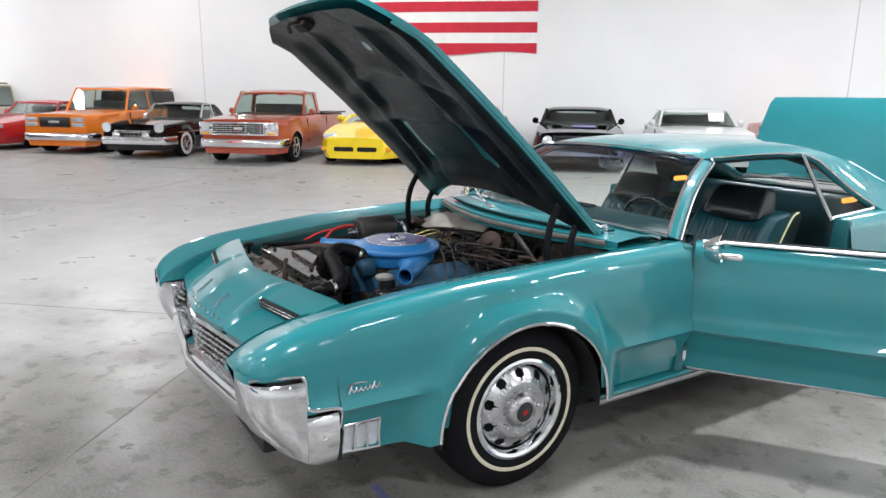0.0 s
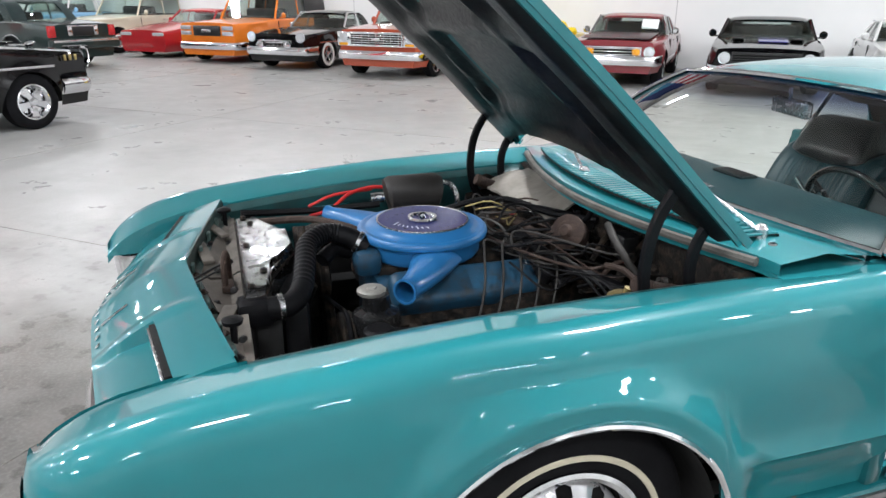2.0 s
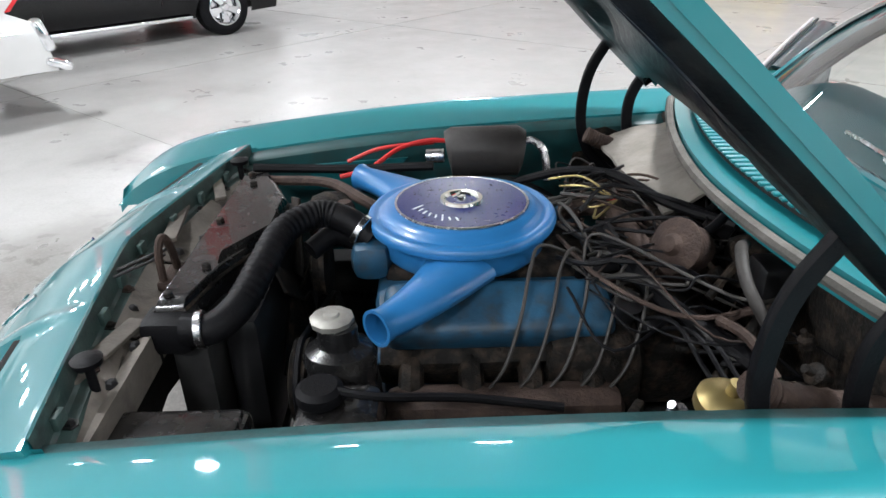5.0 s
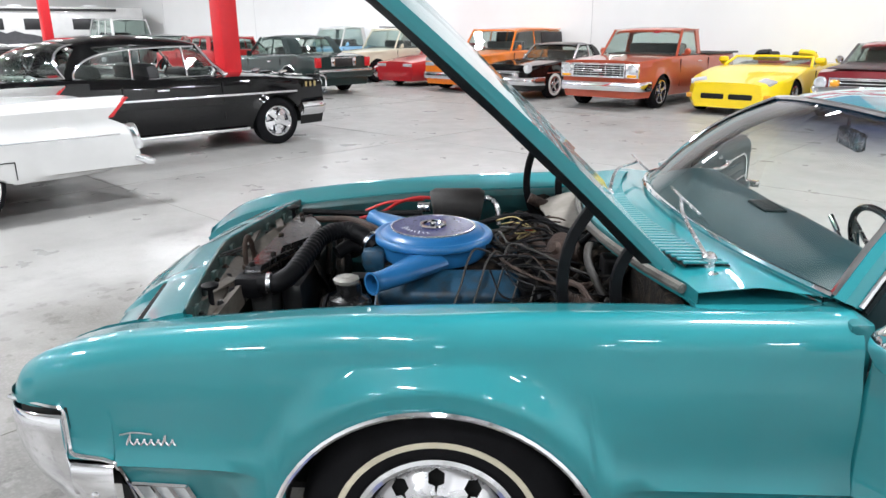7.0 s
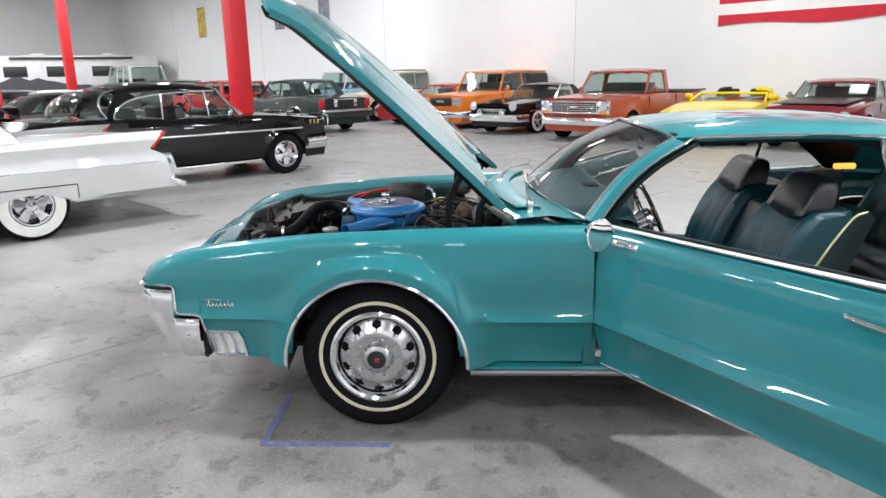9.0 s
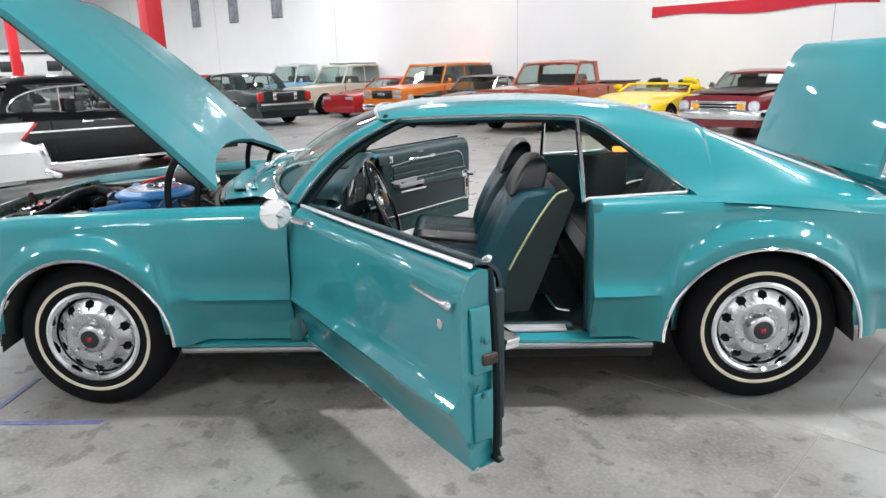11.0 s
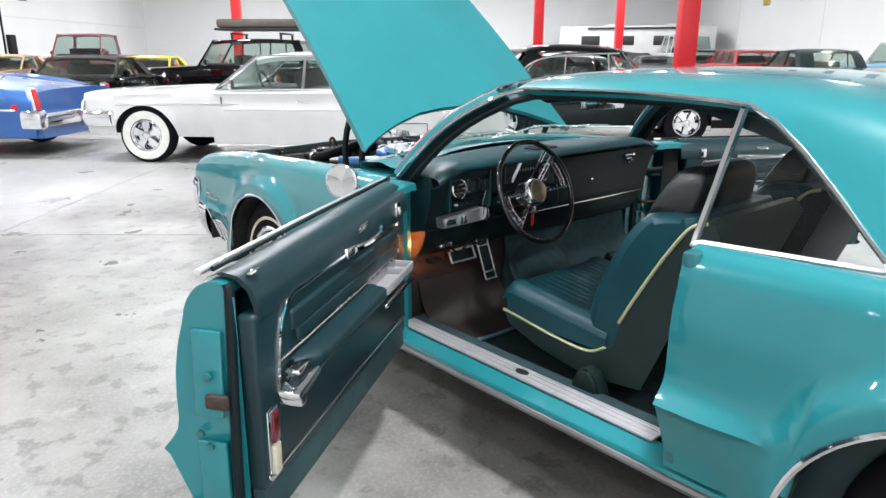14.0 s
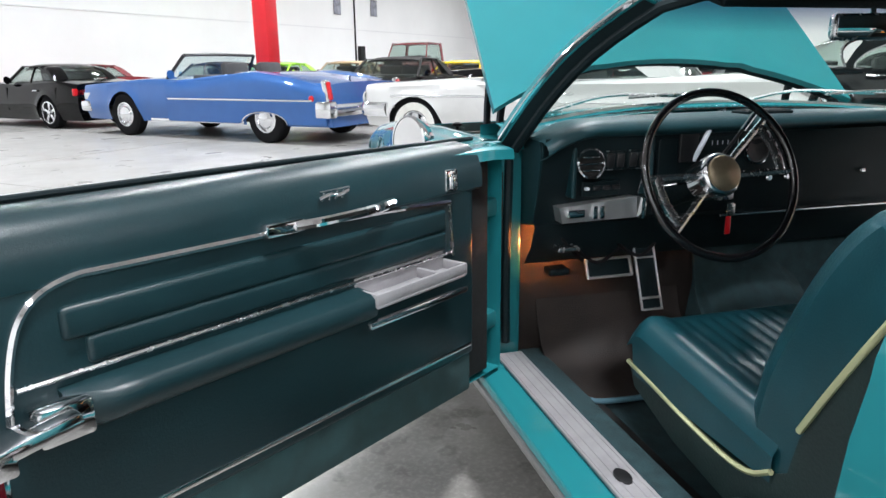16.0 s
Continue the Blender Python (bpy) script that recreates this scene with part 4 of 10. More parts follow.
for s in (-1, 1):
    # the wrap-round corner bumper: tall in front, stepped down along the side
    bm = bmesh.new()
    plan = smooth_path([(-0.88, 0.650, 0), (-0.96, 0.650, 0), (-1.035, 0.655, 0), (-1.068, 0.69, 0), (-1.074, 0.74, 0), (-1.064, 0.80, 0), (-1.042, 0.842, 0), (-1.0, 0.872, 0), (-0.94, 0.888, 0), (-0.8895, 0.894, 0)], 6)
    plan += [Vector((-0.886, 0.8945, 0)), Vector((-0.85, 0.898, 0)), Vector((-0.81, 0.900, 0)), Vector((-0.775, 0.900, 0))]
    rows = []
    for p in plan:
        x, y = p.x, p.y
        top = 0.672 if x < -0.888 or y < 0.7 else 0.540
        front = max(0.0, min(1.0, (-x - 0.86) / 0.2))
        low = 0.352 + 0.060 * front
        row = [(x + 0.012 * front, s * (y - 0.035 + 0.01 * front), top - 0.004), (x, s * (y - 0.008), top), (x, s * y, top - 0.010)]
        for q in range(1, 9):
            k = q / 8
            tuck = k ** 2.6
            row.append((x + 0.085 * front * tuck, s * (y - (0.030 + 0.02 * front) * tuck + 0.006 * math.sin(math.pi * k)), top - 0.010 + (low - top + 0.010) * k))
        row.append((x + 0.085 * front + 0.02, s * (y - 0.085), low - 0.006))
        rows.append(row)
    add_grid(bm, rows)
    bump_ob = hp("corner_bumper", bm, M_CHROME, None, "wrap-round chrome corner bumper", 45)
    bm = bmesh.new()
    add_lathe(bm, [(0.012, 0), (0.011, 0.006), (0.006, 0.009), (0, 0.009)], 10, pose(-0.83, s * 0.898, 0.455, -90 * s, 0, 0))
    part("bumper_bolt", bm, M_CHROME, bump_ob)
    # dark gap liner behind the bumper
    bm = bmesh.new()
    for (x0, x1, z) in ((-1.03, -0.88, 0.676), (-0.895, -0.768, 0.548)):
        add_box(bm, ((x0 + x1) / 2 + 0.012, s * 0.75, z - 0.002), (x1 - x0 - 0.03, 0.22, 0.02))
    for x, za, zb in ((-0.888, 0.54, 0.688), (-0.769, 0.35, 0.56)):
        add_box(bm, (x + 0.004, s * 0.775, (za + zb) / 2), (0.016, 0.2, zb - za))
    hp("bumper_gap", bm, M_SEAM)
    bm = bmesh.new()
    tr = [(-1.055, 0.688), (-0.93, 0.692), (-0.895, 0.688), (-0.885, 0.668), (-0.882, 0.592), (-0.868, 0.568), (-0.80, 0.562), (-0.772, 0.556), (-0.763, 0.53), (-0.758, 0.355)]
    add_tube(bm, [(x, s * (hero_side(max(x, -1.05), max(z, hero_bottom(x))) + 0.004), z) for x, z in tr], 0.006, 6, 3)
    hp("bumper_surround", bm, M_CHROME)
    # side marker lamp with three lenses
    lamp = new("marker_lamp")
    lamp.parent = hero
    bm = bmesh.new()
    q = [(-0.748, 0.472), (-0.608, 0.470), (-0.592, 0.338), (-0.738, 0.348)]
    for (xa, za), (xb, zb) in zip(q, q[1:] + q[:1]):
        add_tube(bm, [(xa, s * (hero_side(xa, za) + 0.006), za), ((xa + xb) / 2, s * (hero_side((xa + xb) / 2, (za + zb) / 2) + 0.006), (za + zb) / 2), (xb, s * (hero_side(xb, zb) + 0.006), zb)], 0.0065, 6, 1)
    for t in (0.345, 0.67):
        xa, xb = q[0][0] + (q[1][0] - q[0][0]) * t, q[3][0] + (q[2][0] - q[3][0]) * t
        add_tube(bm, [(xa, s * (hero_side(xa, 0.469) + 0.006), 0.469), ((xa + xb) / 2, s * (hero_side(xa, 0.408) + 0.006), 0.408), (xb, s * (hero_side(xb, 0.345) + 0.006), 0.345)], 0.006, 6, 1)
    part("lamp_frame", bm, M_CHROME, lamp)
    for k in range(3):
        bm = bmesh.new()
        ta, tb = k / 3 + 0.02, (k + 1) / 3 - 0.02
        rows = []
        for z in (0.464, 0.408, 0.350):
            u = (0.471 - z) / 0.13
            xs = [(q[0][0] + (q[1][0] - q[0][0]) * t) * (1 - u) + (q[3][0] + (q[2][0] - q[3][0]) * t) * u for t in (ta, (ta + tb) / 2, tb)]
            rows.append([(x, s * (hero_side(x, z) + 0.004 - (0.004 if i != 1 else 0)), z) for i, x in enumerate(xs)])
        add_grid(bm, rows)
        part("lens", bm, M_LAMP_GLASS, lamp)
    # valance under the bumper
bm = bmesh.new()
add_box(bm, (-0.9, 0, 0.40), (0.2, 1.5, 0.06), 0.02)
hp("front_valance", bm, M_DARK)


def script(parent, text, m, size, material, name="lettering", depth=0.003, shear=0.0, width=None):
    cu = bpy.data.curves.new(name, "FONT")
    cu.body, cu.size, cu.extrude, cu.shear, cu.align_x, cu.align_y = text, size, depth, shear, "CENTER", "CENTER"
    tmp = bpy.data.objects.new(name, cu)
    me = bpy.data.meshes.new_from_object(tmp)
    bpy.data.objects.remove(tmp)
    me.materials.clear()
    me.materials.append(material)
    ob = new(name, me)
    ob.parent = parent
    xs = [v.co.x for v in me.vertices]
    k = width / (max(xs) - min(xs)) if width else 1
    ob.matrix_basis = m @ Matrix.Diagonal((k, 1, 1, 1))
    return ob


for s in (-1, 1):
    # script emblem on the fender: plain slanted strokes under a long top stroke
    emblem = new("fender_emblem")
    emblem.parent = hero
    emblem["label"] = "slanted chrome script emblem"
    bm = bmesh.new()
    x0, y0 = -0.742, s * (hero_side(-0.7, 0.60) + 0.005)
    add_tube(bm, [(x0 - 0.005, y0, 0.625), (x0 + 0.03, y0, 0.632), (x0 + 0.075, y0, 0.628)], 0.003, 5, 4)
    part("stroke", bm, M_CHROME, emblem)
    for k in range(7):
        x = x0 + 0.012 + 0.0175 * k
        h = 0.03 if k in (0, 5) else 0.016
        bm = bmesh.new()
        add_tube(bm, [(x - 0.004, y0, 0.597), (x + 0.004, y0, 0.597 + h * 0.6), (x + 0.008, y0, 0.597 + h), (x + 0.006, y0, 0.612), (x + 0.011, y0, 0.60), (x + 0.016, y0, 0.599)], 0.0026, 5, 3)
        part("stroke", bm, M_CHROME, emblem)

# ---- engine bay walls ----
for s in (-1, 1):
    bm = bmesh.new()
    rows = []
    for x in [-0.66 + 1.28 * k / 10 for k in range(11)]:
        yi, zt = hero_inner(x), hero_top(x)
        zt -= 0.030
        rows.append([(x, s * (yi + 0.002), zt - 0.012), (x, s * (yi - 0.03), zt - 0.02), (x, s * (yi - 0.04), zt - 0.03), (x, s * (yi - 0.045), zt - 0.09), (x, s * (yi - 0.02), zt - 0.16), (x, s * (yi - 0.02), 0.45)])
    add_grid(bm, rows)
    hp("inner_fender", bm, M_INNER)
bm = bmesh.new()
for c, sz in (((0.155, 0, 0.33), (1.03, 1.35, 0.02)), ((-0.58, 0, 0.33), (0.20, 1.35, 0.02)), ((-0.42, -0.42, 0.33), (0.12, 0.50, 0.02)), ((-0.42, 0.46, 0.33), (0.12, 0.42, 0.02))):
    add_box(bm, c, sz)
hp("engine_bay_floor", bm, M_DARK)
bm = bmesh.new()
add_box(bm, (0.62, 0, 0.66), (0.04, 1.4, 0.5), 0.01)
hp("firewall", bm, M_GRIME)
# front edge of the bay: turquoise flange, bolted rail, dirty steel apron plates
M_APRON = surface("dusty_steel_apron", (0.150, 0.132, 0.112), 0.62, 0.2, 0.35, 7, 120, 0.2, 0, (0.060, 0.052, 0.044))
M_DUSTY_TEAL = surface("dusty_green_flange_paint", (0.045, 0.085, 0.078), 0.5, 0, 0.3, 9, 120, 0.1, 0, (0.030, 0.034, 0.030))


LIP_Y = [0.64 * q / 16 for q in range(-16, 17)]
bm = bmesh.new()
add_grid(bm, [[(lip_x(y) - 0.006, y, 0.852), (lip_x(y) + 0.002, y, 0.854), (lip_x(y) + 0.005, y, 0.850)] for y in LIP_Y])
hp("front_bulkhead", bm, M_TEAL)
bm = bmesh.new()
add_grid(bm, [[(lip_x(y) + 0.005, y, 0.850), (lip_x(y) + 0.008, y, 0.838), (lip_x(y) + 0.010, y, 0.806), (lip_x(y) + 0.016, y, 0.800), (lip_x(y) + 0.034, y, 0.798), (lip_x(y) + 0.038, y, 0.790), (lip_x(y) + 0.038, y, 0.76)] for y in LIP_Y])
hp("bulkhead_flange", bm, M_DUSTY_TEAL, None, "dusty green flange of the bay's front edge", 30)
# folded clips standing off the flange
for y in (-0.56, -0.42, -0.27, -0.13, 0.02, 0.17, 0.31, 0.46, 0.58):
    bm = bmesh.new()
    add_box(bm, (lip_x(y) + 0.016, y, 0.819), (0.012, 0.030, 0.026), 0.003)
    hp("flange_clip", bm, M_DUSTY_TEAL)
for y0, y1, za, zb in ((-0.60, -0.30, 0.770, 0.785), (-0.29, 0.02, 0.788, 0.775), (0.03, 0.32, 0.778, 0.790), (0.33, 0.60, 0.786, 0.775)):
    bm = bmesh.new()
    rows = []
    for k in range(7):
        y = y0 + (y1 - y0) * k / 6
        z = za + (zb - za) * k / 6
        rows.append([(lip_x(y) + 0.036, y, z + 0.018), (lip_x(y) + 0.060, y, z + 0.004 * (k % 2)), (-0.66, y, z - 0.004), (-0.635, y, z + 0.012), (-0.622, y, z + 0.014), (-0.618, y, z - 0.05)])
    solid_grid(bm, rows, (0, 0, -0.004))
    hp("apron_plate", bm, M_APRON, None, "dusty folded apron plate", 30)

# ---- hood, raised ----
HOOD_UP = 42.0
hood = new("hood")
hood.parent = hero
hood.matrix_basis = Matrix.Translation((0.607, 0, 1.0)) @ Matrix.Rotation(radians(HOOD_UP), 4, "Y")
hood["label"] = "raised turquoise hood with black lining"


def hood_xy(s, q):
    """s from hinge to front edge, q from -1 to 1 across."""
    w = 0.70 - 0.06 * s
    y = w * q
    back = -0.205 * (1 - abs(q) ** 2.2)
    front = -1.45 - 0.03 * (1 - q * q) + 0.10 * max(0, (abs(q) - 0.72) / 0.28) ** 1.3
    x = back + (front - back) * s
    z = 0.020 * (1 - q * q) + 0.02 * math.sin(math.pi * s) - 0.035 * max(0, s - 0.9) / 0.1
    z += 0.008 * math.exp(-((abs(y) - 0.30 + 0.1 * s) / 0.015) ** 2)
    return Vector((x, y, z))


bm = bmesh.new()
qs = [-1, -0.97] + [k / 14 for k in range(-13, 14)] + [0.97, 1]
ss = [0, 0.02] + [k / 16 for k in range(1, 16)] + [0.98, 1]
solid_grid(bm, [[hood_xy(t, q) for q in qs] for t in ss], (0, 0, -0.022))
part("hood_skin", bm, M_TEAL, hood, "", None, 50)
for e in (-1, 1):
    bm = bmesh.new()
    solid_grid(bm, [[hood_xy(t, e) + Vector((0, -e * 0.004, -0.018)), hood_xy(t, e) + Vector((0, -e * 0.005, -0.034))] for t in [0.015 + 0.975 * k / 24 for k in range(25)]], (0, -e * 0.012, 0))
    part("hood_flange", bm, M_TEAL, hood)
bm = bmesh.new()
qs2 = [k / 24 * 0.982 for k in range(-24, 25)]
ss2 = [0.02 + 0.96 * k / 40 for k in range(41)]


def lining(t, q):
    p = hood_xy(t, q)
    a = abs(q)
    frame_k = max(1 / (1 + math.exp(-(a - 0.74) / 0.02)), 1 / (1 + math.exp(-(t - 0.87) / 0.012)), 1 / (1 + math.exp((t - 0.13) / 0.012)))
    rib = max(0.8 * math.exp(-((t - 0.42 - 0.05 * a) / 0.035) ** 4), 0.7 * math.exp(-((t - 0.68 + 0.1 * a) / 0.03) ** 4), 0.9 * math.exp(-((a - 0.66 + 0.35 * t) / 0.05) ** 4) * (t > 0.1))
    edge = min(1.0, (0.982 - a) / 0.03 + 0.05)
    return p + Vector((0, 0, -0.024 - 0.034 * max(frame_k, rib) * max(0, edge) - 0.004 * noise.noise(p * 5)))


add_grid(bm, [[lining(t, q) for q in qs2] for t in ss2])
part("hood_lining", bm, M_UNDERHOOD, hood, "black ribbed hood lining", None, 60)
bm = bmesh.new()
add_box(bm, (-1.40, 0.10, -0.06), (0.05, 0.12, 0.05), 0.01)
add_tube(bm, [(-1.42, 0.1, -0.06), (-1.45, 0.1, -0.11), (-1.42, 0.1, -0.13)], 0.008, 6, 3)
part("hood_latch", bm, M_GRIME, hood)
for s in (-1, 1):
    # hinge: two curved straps, a pivot plate and the rusty counter spring
    for pts in ([(0.44, 0.74), (0.375, 0.80), (0.345, 0.88), (0.342, 0.97), (0.362, 1.06), (0.41, 1.145)], [(0.54, 0.78), (0.492, 0.84), (0.478, 0.91), (0.486, 0.98), (0.525, 1.055)]):
        bm = bmesh.new()
        path = smooth_path([(x, 0, z) for x, z in pts], 5)
        rows = []
        for i, p in enumerate(path):
            d = (path[min(i + 1, len(path) - 1)] - path[max(i - 1, 0)]).normalized()
            n = Vector((d.z, 0, -d.x)) * 0.015
            rows.append([(p.x + n.x * a, s * (0.635 + b), p.z + n.z * a) for a, b in ((-1, -0.007), (-1, 0.005), (-0.8, 0.009), (0.8, 0.009), (1, 0.005), (1, -0.007), (0.8, -0.010), (-0.8, -0.010))])
        add_grid(bm, rows, close=True)
        hp("hood_hinge", bm, M_HOSE, None, "", 50)
    bm = bmesh.new()
    add_prism(bm, [(0.32, s * 0.645, 0.70), (0.58, s * 0.645, 0.70), (0.56, s * 0.645, 0.82), (0.42, s * 0.645, 0.88), (0.33, s * 0.645, 0.86)], (0, s * 0.008, 0))
    hp("hinge_plate", bm, M_GRIME)
    bm = bmesh.new()
    add_tube(bm, [(0.35, s * 0.59, 0.875), (0.42, s * 0.585, 0.845), (0.60, s * 0.575, 0.80)], 0.022, 12, 14, True, lambda i, n: 1.0 + 0.10 * (i % 2))
    hp("hinge_spring", bm, M_RUSTY)
    bm = bmesh.new()
    add_lathe(bm, [(0.016, 0), (0.016, 0.012), (0.010, 0.018), (0, 0.018)], 12, Matrix.Translation((0.715, s * 0.655, 0.955)))
    hp("hinge_cap", bm, M_CHROME)

# ---- cowl, windshield, roof ----
def cowl_front(y):
    return 0.662 - 0.165 * (1 - (abs(y) / 0.76) ** 1.8)


def glass_base(y):
    a = abs(y) / 0.80
    return Vector((0.745 + 0.215 * a ** 2.2, y, 1.005 - 0.05 * a ** 2))


bm = bmesh.new()
rows = []
for q in range(-12, 13):
    y = 0.76 * q / 12
    g = glass_base(y)
    f = cowl_front(min(0.72, abs(y)))
    rows.append([(f + 0.0, y, 0.945 - 0.03), (f, y, 0.957 + 0.01 * (1 - (q / 12) ** 2)), (f + (g.x - f) * 0.5, y, 0.972 + 0.012 * (1 - (q / 12) ** 2)), (g.x + 0.02, y, g.z - 0.012)])
add_grid(bm, rows)
hp("cowl", bm, M_TEAL)
for s in (-1, 1):
    bm = bmesh.new()
    solid_grid(bm, [[(x, s * y, hero_top(x) - 0.015) for y in (0.60, 0.68, 0.76, 0.80)] for x in (0.64, 0.75, 0.85, 0.95, 1.0)], (0, 0, -0.012))
    hp("cowl_side", bm, M_TEAL)
# louvre panel: dark slot bed under wide parallel slats
bm = bmesh.new()
add_grid(bm, [[(cowl_front(y) + (glass_base(y).x - cowl_front(y)) * a, y, 0.9745 + 0.0115 * (1 - (y / 0.76) ** 2) + (0.003 if 0 < i < 3 else -0.004)) for i, a in enumerate((0.17, 0.175, 0.605, 0.61))] for y in [-0.62 + 1.24 * k / 24 for k in range(25)]])
hp("louvre_bed", bm, M_SEAM)
for k in range(48):
    y = -0.61 + 1.22 * k / 47
    f, g = cowl_front(y), glass_base(y)
    bm = bmesh.new()
    add_box(bm, (f + (g.x - f) * 0.39, y, 0.9805 + 0.0115 * (1 - (y / 0.76) ** 2)), ((g.x - f) * 0.45, 0.0165, 0.007), 0.002, 1)
    hp("cowl_louvre", bm, M_TEAL)


def ws_top(y):
    a = abs(y) / 0.63
    return Vector((1.29 + 0.065 * a * a, y, 1.318 - 0.034 * a * a))


bm = bmesh.new()
rows = []
for t in [k / 8 for k in range(9)]:
    row = []
    for q in range(-12, 13):
        b, c = glass_base(0.785 * q / 12), ws_top(0.625 * q / 12)
        p = b.lerp(c, t)
        bow = math.sin(math.pi * t) * 0.035
        row.append(p + Vector((-bow * 0.6, 0, bow)))
    rows.append(row)
add_grid(bm, rows)
ws = hp("windshield", bm, M_WINDSHIELD)
ws.visible_shadow = False
bm = bmesh.new()
ring = rows[0] + [r[-1] for r in rows[1:]] + rows[-1][-2::-1] + [r[0] for r in rows[-2::-1]]
add_tube(bm, [p + Vector((-0.004, 0, 0.006)) for p in ring], 0.009, 6, 1)
hp("windshield_trim", bm, M_CHROME)
WS_SIDE = [r[0] for r in rows]

roof_c = lerp_table([(1.27, 1.318), (1.5, 1.352), (1.9, 1.368), (2.2, 1.362), (2.5, 1.33), (2.8, 1.255), (3.1, 1.15), (3.5, 1.0), (3.6, 0.965), (4.2, 0.90), (4.28, 0.84)])


def upper_row(x, lim):
    """From the middle of the roof out to its side, down to the height lim."""
    zc, yb, zb = roof_c(x), 0.86 if x < 3.0 else hero_inner(x) + 0.05, hero_top(x)
    k = max(0.02, (zc - zb) / 0.415)
    ctrl = [(0, 0), (0.2, -0.002), (0.38, -0.010), (0.50, -0.024), (0.57, -0.042), (0.615, -0.070), (0.645, -0.105), (0.67, -0.16), (0.712, -0.25), (0.755, -0.335), (yb - 0.055, -0.388), (yb - 0.02, -0.410), (yb + 0.02, -0.421)]
    lean = max(0.0, min(1.0, (x - 2.40) / 0.35))
    lean = lean * lean * (3 - 2 * lean)
    behind = [(0, 0), (0.2, -0.002), (0.38, -0.010), (0.50, -0.024), (0.57, -0.042), (0.615, -0.070), (0.655, -0.125), (0.70, -0.20), (0.742, -0.27), (0.785, -0.34), (0.828, -0.395), (0.866, -0.418), (0.90, -0.425)]
    ctrl = [(a[0] + (b[0] - a[0]) * lean, a[1] + (b[1] - a[1]) * lean) for a, b in zip(ctrl, behind)]
    if lim is None:
        # behind the side windows the roof flows over the shoulder without a ledge
        yo = hero_side(x, zb - 0.09)
        flow = max(0.0, min(1.0, (x - 2.77) / 0.60))
        flow = flow * flow * (3 - 2 * flow)
        old = [(0, 0), (0.2, -0.002), (0.38, -0.010), (0.50, -0.024), (0.57, -0.042), (0.615, -0.070), (0.655, -0.125), (0.70, -0.20), (0.742, -0.27), (0.785, -0.34), (0.828, -0.395), (0.866, -0.418), (0.90, -0.445)]
        ctrl = [(0, 0), (0.2, -0.002), (0.38, -0.010), (0.50, -0.024), (0.57, -0.042), (0.625, -0.075), (0.675, -0.125), (0.725, -0.20), (0.775, -0.29), (yo - 0.084, -0.375), (yo - 0.026, -0.440), (yo + 0.002, -0.49), (yo - 0.004, -0.565)]
    out = []
    for y, d in ctrl:
        z = zc + d * k if d > -0.43 else zb + (d + 0.415) * 0.6
        if lim is None:
            y0, d0 = old[len(out)]
            y, z = y0 + (y - y0) * flow, zc + d0 * k + (z - zc - d0 * k) * flow
            blend = max(0.0, min(1.0, (x - 2.77) / 0.60))
            blend = blend * blend * (3 - 2 * blend)
            dome = zb - 0.085 + (zc - zb + 0.085) * max(0.0, 1 - (min(y, yo) / (yo + 0.0025)) ** 2.3) ** (1 / 2.3)
            z += (dome - z) * blend
        out.append(Vector((x, y, z)))
    if x < 2.83 and (lim is None or out[-1].z < lim):
        n = len(out)
        cut = []
        for a, b in zip(out, out[1:]):
            cut.append(a)
            if lim is not None and b.z < lim:
                t = (a.z - lim) / max(1e-6, a.z - b.z)
                cut.append(a.lerp(b, max(0, min(1, t))))
                break
        if lim is None:
            cut.append(out[-1])
        # even spread over the same count of points
        total = sum((b - a).length for a, b in zip(cut, cut[1:]))
        res, seg, acc = [cut[0]], 0, 0.0
        for i in range(1, n):
            want = total * i / (n - 1)
            while seg < len(cut) - 2 and acc + (cut[seg + 1] - cut[seg]).length < want:
                acc += (cut[seg + 1] - cut[seg]).length
                seg += 1
            L = (cut[seg + 1] - cut[seg]).length
            res.append(cut[seg].lerp(cut[seg + 1], min(1, (want - acc) / max(L, 1e-6))))
        out = res
    return out


rail = lerp_table([(1.27, 1.285), (1.5, 1.292), (1.9, 1.298), (2.26, 1.285), (2.34, 1.255), (2.55, 1.10), (2.70, 0.985), (2.76, 0.955)])
# steel roof up to the back window, then the sail panels beside it
xs_roof = [1.29, 1.33, 1.4, 1.5, 1.62, 1.75, 1.9, 2.05, 2.2, 2.28, 2.36, 2.44, 2.54, 2.64, 2.70, 2.73, 2.76, 2.78, 2.8, 2.82, 2.832, 2.84]
bm = bmesh.new()
half = []
for x in xs_roof:
    row = upper_row(x, rail(x) if x < 2.755 else None)
    if x < 1.36:
        row = [Vector((p.x + 0.065 * min(1, p.y / 0.63) ** 2, p.y, p.z)) for p in row]
    half.append(row)
rows = [[Vector((p.x, -p.y, p.z)) for p in r[:0:-1]] + r for r in half]
solid_grid(bm, rows, lambda p: Vector((0, -0.012 * (1 if p.y > 0.5 else (-1 if p.y < -0.5 else 0)), -0.02)))
hp("roof", bm, M_TEAL, None, "turquoise roof with sail panels", 55)
